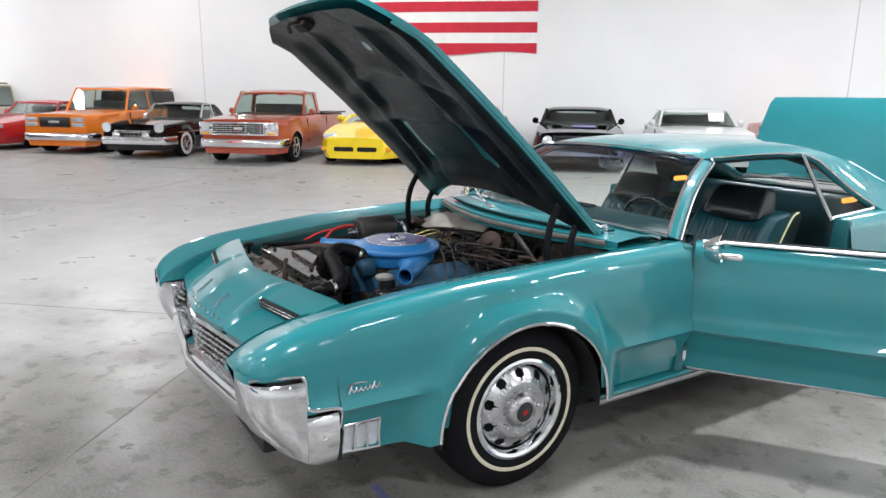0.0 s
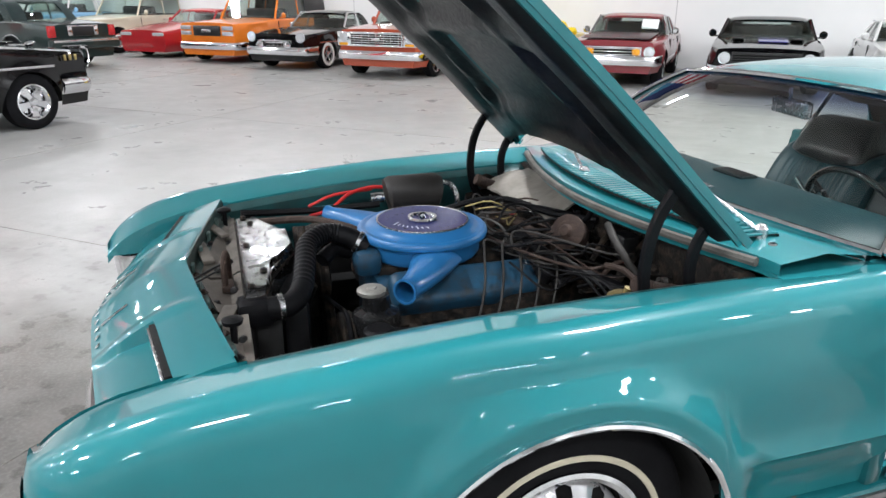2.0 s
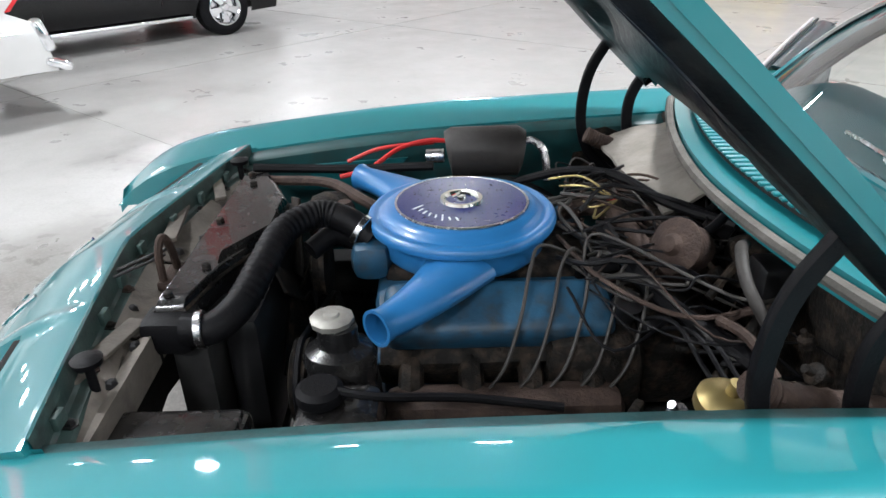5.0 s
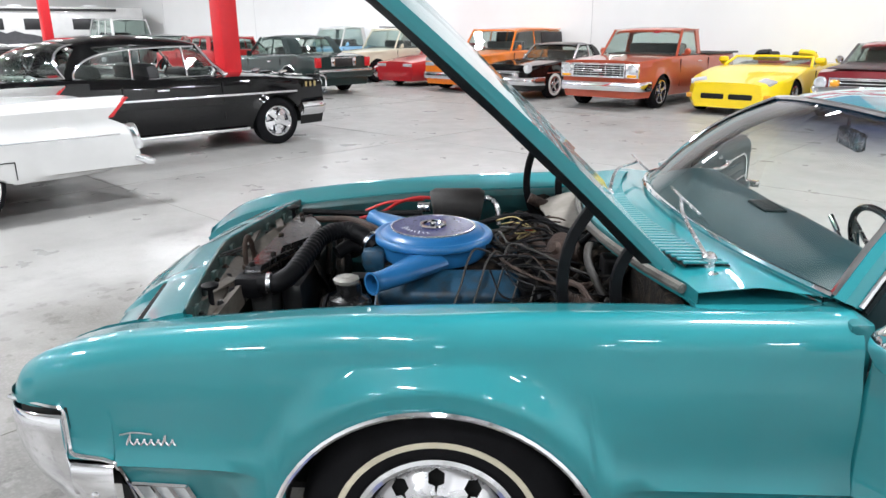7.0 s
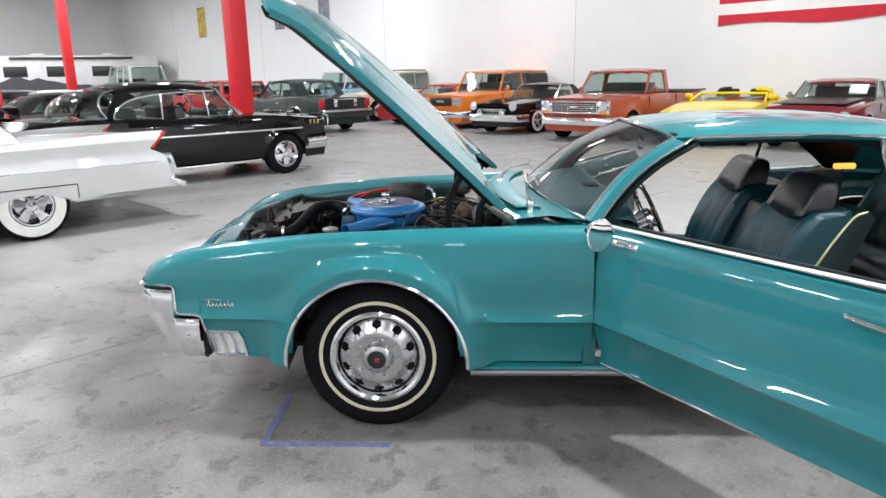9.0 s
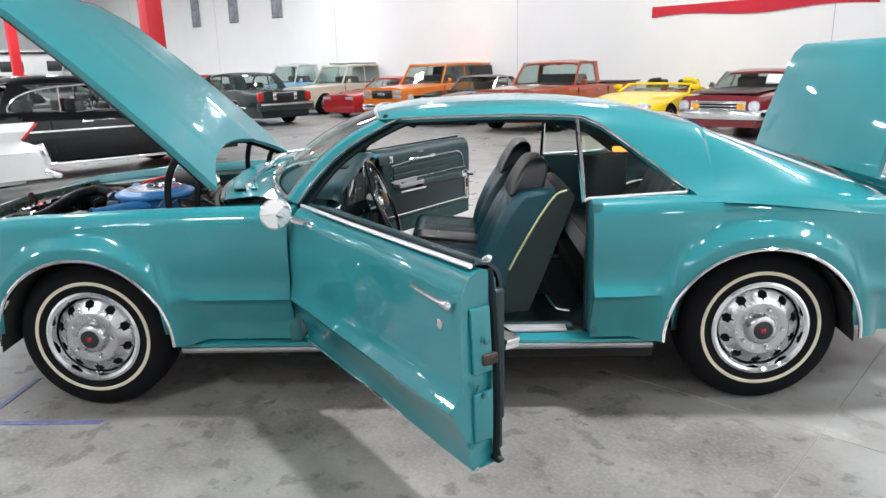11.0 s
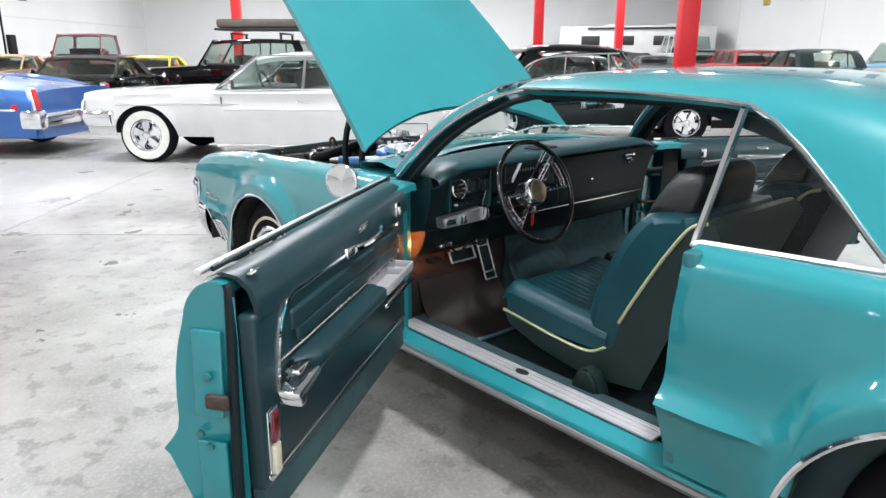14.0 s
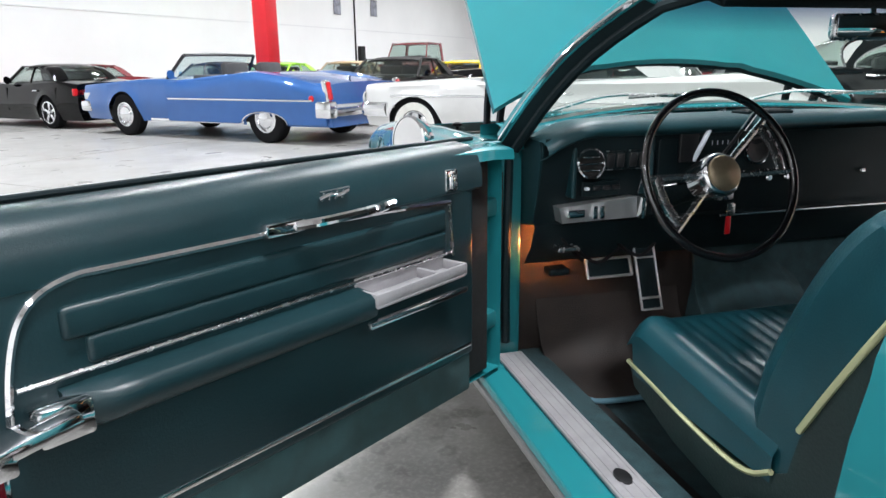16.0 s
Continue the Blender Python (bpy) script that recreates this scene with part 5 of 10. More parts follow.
for s in (-1, 1):
    bm = bmesh.new()
    rows = []
    for x in (2.84, 2.85, 2.87, 2.90, 2.94, 2.98, 3.04, 3.1, 3.17, 3.25, 3.32, 3.4, 3.5, 3.6):
        full_row = upper_row(x, None)
        t = (x - 2.84) / 0.76
        inner_y = 0.57 + 0.05 * t
        pts = [p for p in full_row if p.y > inner_y + 0.01]
        row = [Vector((x, inner_y + (hero_side(x, hero_top(x) - 0.09) - 0.003 - inner_y) * k / 24, 0)) for k in range(25)]
        for p in row:
            a, b = max((q for q in full_row if q.y <= p.y), key=lambda q: q.y), min((q for q in full_row if q.y >= p.y), key=lambda q: q.y, default=full_row[-1])
            p.z = a.z if b.y - a.y < 1e-6 else a.z + (b.z - a.z) * (p.y - a.y) / (b.y - a.y)
            p.z = max(p.z, hero_top(x) - 0.082)
            p.y *= s
        rows.append(row)
    add_grid(bm, rows)
    hp("sail_panel", bm, M_TEAL)
bm = bmesh.new()
rows = []
for t in [k / 6 for k in range(7)]:
    x = 2.845 + 0.68 * t
    rows.append([(x + 0.05 * (1 - (q / 8) ** 2) * t, (0.565 + 0.05 * t) * q / 8, roof_c(x) - 0.006 - 0.035 * (q / 8) ** 2) for q in range(-8, 9)])
add_grid(bm, rows)
bl = hp("rear_window", bm, M_GLASS)
bl.visible_shadow = False
bm = bmesh.new()
ring = [Vector(p) for p in rows[0]] + [Vector(r[-1]) for r in rows[1:]] + [Vector(p) for p in rows[-1][-2::-1]] + [Vector(r[0]) for r in rows[-2::-1]]
add_tube(bm, [p + Vector((0, 0, 0.006)) for p in ring], 0.012, 6, 1)
hp("rear_window_trim", bm, M_CHROME)
# rear deck and tail
bm = bmesh.new()
rows = []
for x in (3.56, 3.62):
    rows.append([(x, hero_inner(x) * q / 8, roof_c(x) - 0.012 + 0.008 * (1 - (q / 8) ** 2)) for q in range(-8, 9)])
add_grid(bm, rows)
hp("rear_deck", bm, M_TEAL)
bm = bmesh.new()
add_box(bm, (4.24, 0, 0.70), (0.08, 1.6, 0.28), 0.03, 3)
hp("tail_panel", bm, M_TEAL)
bm = bmesh.new()
add_box(bm, (4.28, 0, 0.50), (0.1, 1.72, 0.16), 0.04, 3)
hp("rear_bumper", bm, M_CHROME)
bm = bmesh.new()
add_box(bm, (3.9, 0, 0.52), (0.62, 1.36, 0.02))
add_box(bm, (3.62, 0, 0.70), (0.02, 1.36, 0.36))
hp("trunk_well", bm, M_DARK)
trunk = new("trunk_lid")
trunk.parent = hero
trunk.matrix_basis = Matrix.Translation((3.60, 0, 0.985)) @ Matrix.Rotation(radians(-72), 4, "Y")
bm = bmesh.new()
solid_grid(bm, [[(t * 0.66 - 0.03 * (1 - q * q / 36) * 0, 0.66 * q / 6 * (1 - 0.05 * t), 0.02 * math.sin(math.pi * t) + 0.012 * (1 - q * q / 36) - 0.03 * (t == 1)) for q in range(-6, 7)] for t in (0, 0.1, 0.3, 0.5, 0.7, 0.9, 1)], (0, 0, -0.025))
part("lid_skin", bm, M_TEAL, trunk)

for s in (-1, 1):
    # windshield pillar: turquoise outside, dark inside
    bm = bmesh.new()
    pts = [Vector((p.x, abs(p.y) * s, p.z)) for p in WS_SIDE]
    rows = []
    for p in pts:
        rows.append([p + Vector((-0.006, s * 0.006, 0.004)), p + Vector((0.01, s * 0.03, 0.0)), p + Vector((0.05, s * 0.032, -0.018)), p + Vector((0.06, s * 0.0, -0.03)), p + Vector((0.03, -s * 0.02, -0.03))])
    add_grid(bm, rows, close=True)
    hp("windshield_pillar", bm, M_TEAL)
    bm = bmesh.new()
    add_grid(bm, [[p + Vector((0.054, s * 0.033, -0.021)), p + Vector((0.068, s * 0.004, -0.037)), p + Vector((0.034, -s * 0.028, -0.037)), p + Vector((0.008, -s * 0.024, -0.018))] for p in pts])
    hp("pillar_garnish", bm, M_PAD)
    # chrome drip rail and dark weatherstrip over the door opening
    edge = [Vector((p.x + 0.045, s * (abs(p.y) + 0.034), p.z - 0.012)) for p in WS_SIDE]
    top_edge = [Vector((x, s * (upper_row(x, rail(x))[-1].y + 0.008), rail(x))) for x in (1.45, 1.6, 1.8, 2.0, 2.2, 2.28)]
    down = [Vector((x, s * (upper_row(x, rail(x))[-1].y + 0.008), rail(x))) for x in (2.36, 2.45, 2.55, 2.65, 2.71)]
    bm = bmesh.new()
    add_tube(bm, edge + top_edge + down, 0.007, 6, 1)
    hp("drip_rail", bm, M_CHROME)
    bm = bmesh.new()
    add_tube(bm, [p + Vector((0.026, -s * 0.034, -0.024)) for p in edge + top_edge], 0.013, 8, 1)
    hp("weatherstrip", bm, M_PAD)
    # quarter window
    bm = bmesh.new()
    bot = [Vector((x, s * 0.815, 0.935 + 0.05 * (x - 2.2))) for x in (2.285, 2.36, 2.45, 2.55, 2.65, 2.70)]
    up = [Vector((x, s * (upper_row(x, rail(x))[-1].y - 0.012), rail(x) - 0.004)) for x in (2.285, 2.36, 2.45, 2.55, 2.65, 2.70)]
    add_grid(bm, [bot, up])
    qw = hp("quarter_window", bm, M_GLASS)
    qw.visible_shadow = False
    bm = bmesh.new()
    add_tube(bm, [Vector((2.262, s * 0.822, 0.935))] + [p + Vector((0, s * 0.006, 0.004)) for p in bot] + [Vector((2.72, s * 0.80, 0.985))], 0.008, 6, 1)
    hp("quarter_window_sill", bm, M_BRIGHT)
    bm = bmesh.new()
    add_tube(bm, [(2.262, s * 0.822, 0.925), (2.255, s * 0.612, 1.275)], 0.012, 6, 1)
    hp("quarter_window_bar", bm, M_CHROME)

# ---- cabin shell ----
bm = bmesh.new()
add_box(bm, (1.72, 0, 0.252), (1.65, 1.46, 0.02), 0.005)
hp("carpet", bm, M_CARPET)
bm = bmesh.new()
add_box(bm, (0.935, 0, 0.62), (0.03, 1.5, 0.62), 0.01)
hp("footwell_wall", bm, M_CARPET_BROWN)
bm = bmesh.new()
solid_grid(bm, [[(x, y, z + 0.004 * noise.noise(Vector((x * 9, y * 9, 0)))) for y in [-0.69 + 0.47 * k / 10 for k in range(11)]] for x, z in ((0.958, 0.46), (0.975, 0.40), (1.01, 0.335), (1.06, 0.295), (1.12, 0.278), (1.20, 0.272), (1.26, 0.270))], (0, 0, 0.012))
hp("floor_mat", bm, M_CARPET_BROWN)
bm = bmesh.new()
add_tube(bm, [(1.06, -0.70, 0.305), (1.15, -0.70, 0.287), (1.235, -0.66, 0.284), (1.268, -0.58, 0.284), (1.268, -0.22, 0.284)], 0.008, 8, 4)
hp("mat_binding", bm, surface("pale_blue_binding", (0.06, 0.14, 0.18), 0.6, 0, 0.15, 20, 200))
bm = bmesh.new()
solid_grid(bm, [[(x, y, z + 0.012 * math.sin(9 * y)) for y in (-0.19, -0.05, 0.1, 0.3, 0.5, 0.72)] for x, z in ((0.965, 0.74), (0.975, 0.60), (1.00, 0.47), (1.07, 0.36), (1.18, 0.285))], (0.01, 0, 0.008))
hp("toe_board", bm, M_CARPET)
bm = bmesh.new()
rows = []
for x, h in ((0.97, 0.56), (1.10, 0.44), (1.3, 0.36), (1.6, 0.33), (2.2, 0.33)):
    rows.append([(x, -0.20, 0.31), (x, -0.17, h - 0.04), (x, -0.10, h), (x, 0.10, h), (x, 0.17, h - 0.04), (x, 0.20, 0.31)])
add_grid(bm, rows)
hp("floor_tunnel", bm, M_CARPET)
bm = bmesh.new()
half = []
for x in (1.32, 1.5, 1.8, 2.1, 2.4, 2.7, 2.85):
    row = [p + Vector((0, -0.02 if p.y > 0.5 else 0, -0.035)) for p in upper_row(x, max(rail(x), 1.0))]
    half.append(row)
add_grid(bm, [[Vector((p.x, -p.y, p.z)) for p in r[:0:-1]] + r for r in half])
hp("headliner", bm, M_PAD)
for s in (-1, 1):
    bm = bmesh.new()
    add_box(bm, (2.55, s * 0.80, 0.63), (0.55, 0.05, 0.62), 0.01)
    hp("rear_side_trim", bm, M_VINYL)
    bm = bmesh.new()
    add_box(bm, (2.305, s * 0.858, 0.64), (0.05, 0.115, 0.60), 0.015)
    hp("door_jamb", bm, M_TEAL_SHADED)
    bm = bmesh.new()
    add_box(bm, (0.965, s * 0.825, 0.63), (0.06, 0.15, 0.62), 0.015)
    hp("hinge_pillar", bm, M_TEAL_SHADED)
    bm = bmesh.new()
    add_box(bm, (1.60, s * 0.788, 0.330), (1.20, 0.078, 0.01), 0.003)
    sp = hp("sill_plate", bm, M_SILL)
    bm = bmesh.new()
    add_box(bm, (1.60, s * 0.715, 0.300), (1.28, 0.075, 0.05), 0.012)
    hp("sill_carpet", bm, M_CARPET)
    bm = bmesh.new()
    add_box(bm, (1.60, s * 0.862, 0.312), (1.28, 0.080, 0.016), 0.005)
    hp("rocker_ledge", bm, M_TEAL)
    for dy in (-0.012, 0.005, 0.03, 0.05):
        bm = bmesh.new()
        add_box(bm, (1.60, s * (0.770 + dy), 0.3355), (1.18, 0.004, 0.003), 0.001)
        part("sill_ridge", bm, M_SILL, sp)
    bm = bmesh.new()
    add_tube(bm, [(1.005, s * 0.80, 0.37), (1.002, s * 0.80, 0.60), (1.0, s * 0.795, 0.80), (0.99, s * 0.79, 0.94)], 0.013, 8, 3)
    hp("pillar_seal", bm, M_PAD)
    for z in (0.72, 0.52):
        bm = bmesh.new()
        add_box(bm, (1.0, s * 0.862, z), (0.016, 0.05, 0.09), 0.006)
        hp("hinge_plate", bm, M_TEAL_SHADED)
        for dz in (-0.025, 0.025):
            bm = bmesh.new()
            add_lathe(bm, [(0.009, 0), (0.009, 0.006), (0, 0.008)], 8, pose(1.008, s * 0.862, z + dz, 0, 90, 0))
            hp("hinge_bolt", bm, M_GRIME)
    bm = bmesh.new()
    add_tube(bm, [(1.0, s * 0.845, 0.62), (1.05, s * 0.90, 0.615), (1.12, s * 0.95, 0.62)], 0.010, 8, 4)
    hp("door_check", bm, M_GRIME)
    bm = bmesh.new()
    add_lathe(bm, [(0.028, 0), (0.026, 0.004), (0.018, 0.005), (0, 0.005)], 20, Matrix.Translation((1.655, s * 0.788, 0.336)) @ Matrix.Diagonal((1, 0.6, 1, 1)))
    part("sill_badge", bm, M_BLACK, sp)
    # near-black slab on the pillar face paints the shade between the hinges
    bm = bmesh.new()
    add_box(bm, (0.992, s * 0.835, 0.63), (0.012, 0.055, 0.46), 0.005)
    hp("hinge_shade", bm, M_SEAM)
    bm = bmesh.new()
    add_tube(bm, [(0.995, s * 0.86, 0.80), (1.03, s * 0.90, 0.79), (1.07, s * 0.95, 0.80)], 0.016, 10, 8, True, lambda i, n: 1.0 + 0.12 * (i % 2))
    hp("hinge_boot", bm, M_HOSE)



# ---- engine bay ----
engine = new("engine")
engine.parent = hero
engine["label"] = "blue painted V8 engine under a blue air cleaner"


def ep(name, bm, material, label="", sharp=38.0):
    return part(name, bm, material, engine, label, None, sharp)


def etube(name, pts, r, material, seg=8, n=5, label="", rfun=None):
    bm = bmesh.new()
    add_tube(bm, pts, r, seg, n, True, rfun)
    return ep(name, bm, material, label)


def ebox(name, c, s, material, bevel=0.008, rot=None, label=""):
    bm = bmesh.new()
    add_box(bm, c, s, bevel, 2, rot)
    return ep(name, bm, material, label)


AC = Vector((-0.035, 0.075, 0.84))
bm = bmesh.new()
add_lathe(bm, [(0.150, -0.060), (0.182, -0.056), (0.190, -0.045), (0.192, 0.002), (0.208, 0.004), (0.214, 0.008), (0.216, 0.016), (0.214, 0.025), (0.208, 0.031), (0.200, 0.032), (0.193, 0.029), (0.186, 0.030), (0.178, 0.038), (0.168, 0.045), (0.155, 0.048), (0.05, 0.050), (0.0, 0.050)], 64, Matrix.Translation(AC))
ep("air_cleaner", bm, M_BLUE_ENGINE, "round blue air cleaner lid and base")
bm = bmesh.new()
add_lathe(bm, [(0.150, 0.0490), (0.149, 0.0515), (0.0, 0.0525)], 64, Matrix.Translation(AC))
ep("air_cleaner_decal", bm, M_DECAL, "dark blue round decal")
bm = bmesh.new()
add_lathe(bm, [(0.153, 0.0490), (0.1525, 0.0522), (0.1475, 0.0526), (0.147, 0.0515)], 64, Matrix.Translation(AC))
ep("decal_border", bm, M_SATIN)
for k in range(8):
    a = radians(200 + 9 * k)
    bm = bmesh.new()
    add_box(bm, AC + Vector((0.105 * math.cos(a), 0.105 * math.sin(a), 0.0526)), (0.030 if k in (0, 5) else 0.016, 0.004, 0.001), 0.0, 1, Matrix.Rotation(a + 0.4, 4, "Z"))
    ep("decal_mark", bm, M_WHITE_INK)
bm = bmesh.new()
add_lathe(bm, [(0.05, 0.054), (0.048, 0.060), (0.040, 0.060), (0.034, 0.050), (0.012, 0.049), (0.010, 0.062), (0.0, 0.063)], 32, Matrix.Translation(AC))
add_tube(bm, [AC + Vector((-0.02, -0.004, 0.062)), AC + Vector((0, 0, 0.07)), AC + Vector((0.02, 0.004, 0.062))], 0.004, 6, 4)
ep("wing_nut", bm, M_CHROME)
# near and far snorkels
for pts, name in (([(-0.04, -0.10, 0.815), (-0.10, -0.20, 0.815), (-0.16, -0.275, 0.812), (-0.205, -0.325, 0.812)], "snorkel"), ([(-0.12, 0.23, 0.83), (-0.22, 0.33, 0.83), (-0.30, 0.40, 0.83)], "snorkel")):
    bm = bmesh.new()
    path = smooth_path(pts, 5)
    rows = []
    for i, p in enumerate(path):
        d = (path[min(i + 1, len(path) - 1)] - path[max(i - 1, 0)]).normalized()
        sd = d.cross(Vector((0, 0, 1))).normalized()
        t = i / (len(path) - 1)
        w, h = 0.050 * (1 - t) ** 1.3 + 0.030 + 0.006 * max(0, t - 0.9) * 10, 0.032 + 0.006 * max(0, t - 0.9) * 10
        rows.append([p + sd * w * math.cos(q * math.pi / 8) + Vector((0, 0, h * math.sin(q * math.pi / 8))) for q in range(16)])
    rows.append([rows[-1][q] * 0.82 + path[-1] * 0.18 for q in range(16)])
    rows.append([rows[-1][q] + (path[-3] - path[-1]) * 1.0 for q in range(16)])
    add_grid(bm, rows, close=True)
    ep(name, bm, M_BLUE_ENGINE)
# block, heads and valve covers
ebox("engine_block", (0.03, 0.06, 0.60), (0.52, 0.34, 0.30), M_BLUE_BLOCK, 0.03)
ebox("intake_manifold", (0.02, 0.07, 0.745), (0.46, 0.22, 0.07), M_GRIME, 0.02)
for s, y in ((-1, -0.165), (1, 0.30)):
    rot = Matrix.Rotation(radians(-28 * s), 4, "X")
    ebox("cylinder_head", (0.03, y * 0.93, 0.665), (0.50, 0.16, 0.10), M_GRIME, 0.015, rot)
    bm = bmesh.new()
    add_box(bm, (0.03, y, 0.735), (0.47, 0.135, 0.085), 0.028, 4, rot)
    add_box(bm, (0.03, y - s * 0.002, 0.705), (0.50, 0.165, 0.014), 0.006, 2, rot)
    ep("valve_cover", bm, M_BLUE_BLOCK, "blue valve cover")
    ebox("exhaust_manifold", (0.03, y + s * 0.14, 0.60), (0.48, 0.10, 0.10), M_RUSTY, 0.04)
    for k in range(4):
        etube("exhaust_port", [(-0.15 + 0.12 * k, y + s * 0.06, 0.66), (-0.15 + 0.12 * k, y + s * 0.12, 0.635), (-0.15 + 0.12 * k, y + s * 0.15, 0.59)], 0.026, M_GRIME, 8, 3)
# plug leads looping over the near valve cover, the rest over the manifold
M_LEAD = surface("dusty_plug_lead", (0.030, 0.027, 0.024), 0.6, 0, 0.3, 30, 160, 0.1)
for k in range(5):
    x = 0.02 + 0.06 * k
    etube("plug_lead", [(0.24, -0.05 + 0.015 * k, 0.79), (x + 0.11, -0.09, 0.855 - 0.010 * k), (x + 0.075, -0.16, 0.84 - 0.008 * k), (x + 0.05, -0.235, 0.775), (x + 0.015, -0.285, 0.69), (x - 0.03, -0.30, 0.63)], 0.0038, M_LEAD, 6, 6)
for k in range(4):
    etube("plug_lead", [(0.25, -0.02 + 0.02 * k, 0.80), (0.22 - 0.03 * k, 0.02 + 0.05 * k, 0.86 - 0.01 * k), (0.20 + 0.03 * k, 0.14 + 0.02 * k, 0.85), (0.18, 0.24, 0.78 + 0.01 * k)], 0.0045, M_LEAD, 6, 6)
# distributor and coil
bm = bmesh.new()
add_lathe(bm, [(0.035, 0), (0.035, 0.04), (0.055, 0.05), (0.056, 0.085), (0.04, 0.095), (0.0, 0.095)], 20, Matrix.Translation((0.265, -0.03, 0.70)))
ep("distributor", bm, M_HOSE)
etube("ignition_coil", [(0.27, -0.16, 0.70), (0.29, -0.20, 0.78)], 0.03, M_BLACK, 12, 1)
# radiator with its top tank and shroud
M_TANK = surface("glossy_black_tank_enamel", (0.010, 0.010, 0.0105), 0.24, 0, 0.2, 5, 40, 0.03, 0.5, (0.030, 0.027, 0.024), 0.08)
TANK = [(-0.622, 0.43), (-0.56, 0.445), (-0.468, 0.235), (-0.458, 0.06), (-0.54, -0.13), (-0.572, -0.265), (-0.624, -0.27)]
bm = bmesh.new()
tc = Vector((-0.55, 0.09))
rows = []
for k, z in ((1.0, 0.74), (1.0, 0.818), (0.985, 0.832), (0.95, 0.841), (0.90, 0.843)):
    ring = []
    for (xa, ya), (xb, yb) in zip(TANK, TANK[1:] + TANK[:1]):
        for q in range(4):
            x, y = xa + (xb - xa) * q / 4, ya + (yb - ya) * q / 4
            ring.append((tc.x + (x - tc.x) * k, tc.y + (y - tc.y) * k, z))
    rows.append(ring)
add_grid(bm, rows, close=True)
bm.faces.new([bm.verts.new(p) for p in rows[-1]])
ep("radiator_tank", bm, M_TANK, "glossy worn black radiator tank", 40)
bm = bmesh.new()
PLATE = [(-0.535, 0.205), (-0.468, 0.20), (-0.466, 0.04), (-0.545, -0.10)]
pc = (sum(p[0] for p in PLATE) / 4, sum(p[1] for p in PLATE) / 4)
rows = []
for k, z in ((1.06, 0.842), (1.0, 0.854), (0.93, 0.860)):
    ring = []
    for (xa, ya), (xb, yb) in zip(PLATE, PLATE[1:] + PLATE[:1]):
        for q in range(4):
            x, y = xa + (xb - xa) * q / 4, ya + (yb - ya) * q / 4
            ring.append((pc[0] + (x - pc[0]) * k, pc[1] + (y - pc[1]) * k, z))
    rows.append(ring)
add_grid(bm, rows, close=True)
bm.faces.new([bm.verts.new(p) for p in rows[-1]])
ep("tank_plate", bm, M_TANK, "raised glossy tank plate", 40)
bm = bmesh.new()
add_tube(bm, [(x * 0.99 + tc.x * 0.01, y * 0.99 + tc.y * 0.01, 0.822) for x, y in TANK + TANK[:1]], 0.005, 6, 1)
ep("tank_seam", bm, M_GRIME)
for x, y in ((-0.595, 0.40), (-0.60, 0.10), (-0.565, -0.13), (-0.575, 0.33), (-0.605, -0.24)):
    bm = bmesh.new()
    add_lathe(bm, [(0.010, 0), (0.010, 0.007), (0.006, 0.010), (0, 0.010)], 6, Matrix.Translation((x, y, 0.843)))
    ep("bolt", bm, M_GRIME)
ebox("radiator_core", (-0.57, 0.09, 0.58), (0.07, 0.74, 0.40), M_DARK, 0.006)
ebox("fan_shroud", (-0.49, 0.09, 0.60), (0.08, 0.62, 0.34), M_BLACK, 0.03)
ebox("radiator_neck", (-0.60, -0.265, 0.785), (0.10, 0.09, 0.075), M_HOSE, 0.02)
# ribbed upper hose with clamps
etube("radiator_hose", [(-0.57, -0.285, 0.795), (-0.515, -0.285, 0.797), (-0.475, -0.235, 0.815), (-0.45, -0.13, 0.845), (-0.425, -0.02, 0.87), (-0.36, 0.045, 0.88), (-0.29, 0.035, 0.865), (-0.235, 0.01, 0.83)], 0.031, M_HOSE, 16, 30, "ribbed black radiator hose",
      lambda i, n: 1.0 + (0.035 * math.sin(i * 1.2566) if 0.30 < i / n < 0.80 else 0))
for p, d in (((-0.535, -0.29, 0.797), (1, 0.1, 0.06)), ((-0.262, 0.022, 0.848), (1, -0.4, -0.6))):
    bm = bmesh.new()
    add_lathe(bm, [(0.034, -0.008), (0.037, -0.006), (0.037, 0.006), (0.034, 0.008)], 20, Matrix.Translation(p) @ Vector(d).to_track_quat("Z", "Y").to_matrix().to_4x4())
    ep("hose_clamp", bm, M_SATIN)
etube("bypass_hose", [(-0.38, 0.02, 0.80), (-0.33, 0.06, 0.82), (-0.28, 0.07, 0.80)], 0.025, M_HOSE, 10, 5)
etube("heater_hose", [(-0.55, 0.42, 0.82), (-0.38, 0.34, 0.84), (-0.28, 0.20, 0.85), (-0.22, 0.16, 0.83)], 0.014, M_RUSTY, 8, 6)
etube("heater_hose", [(-0.60, 0.44, 0.85), (-0.45, 0.45, 0.84), (-0.30, 0.44, 0.84), (-0.10, 0.42, 0.85)], 0.013, M_HOSE, 8, 6)
ebox("thermostat_housing", (-0.24, 0.0, 0.79), (0.09, 0.09, 0.09), M_BLUE_BLOCK, 0.03)
bm = bmesh.new()
add_lathe(bm, [(0.02, 0), (0.02, 0.02), (0.016, 0.028), (0, 0.028)], 14, Matrix.Translation((-0.31, 0.13, 0.845)))
ep("breather_cap", bm, M_RUSTY)
ebox("alternator", (-0.36, 0.22, 0.79), (0.12, 0.13, 0.13), M_GRIME, 0.045)
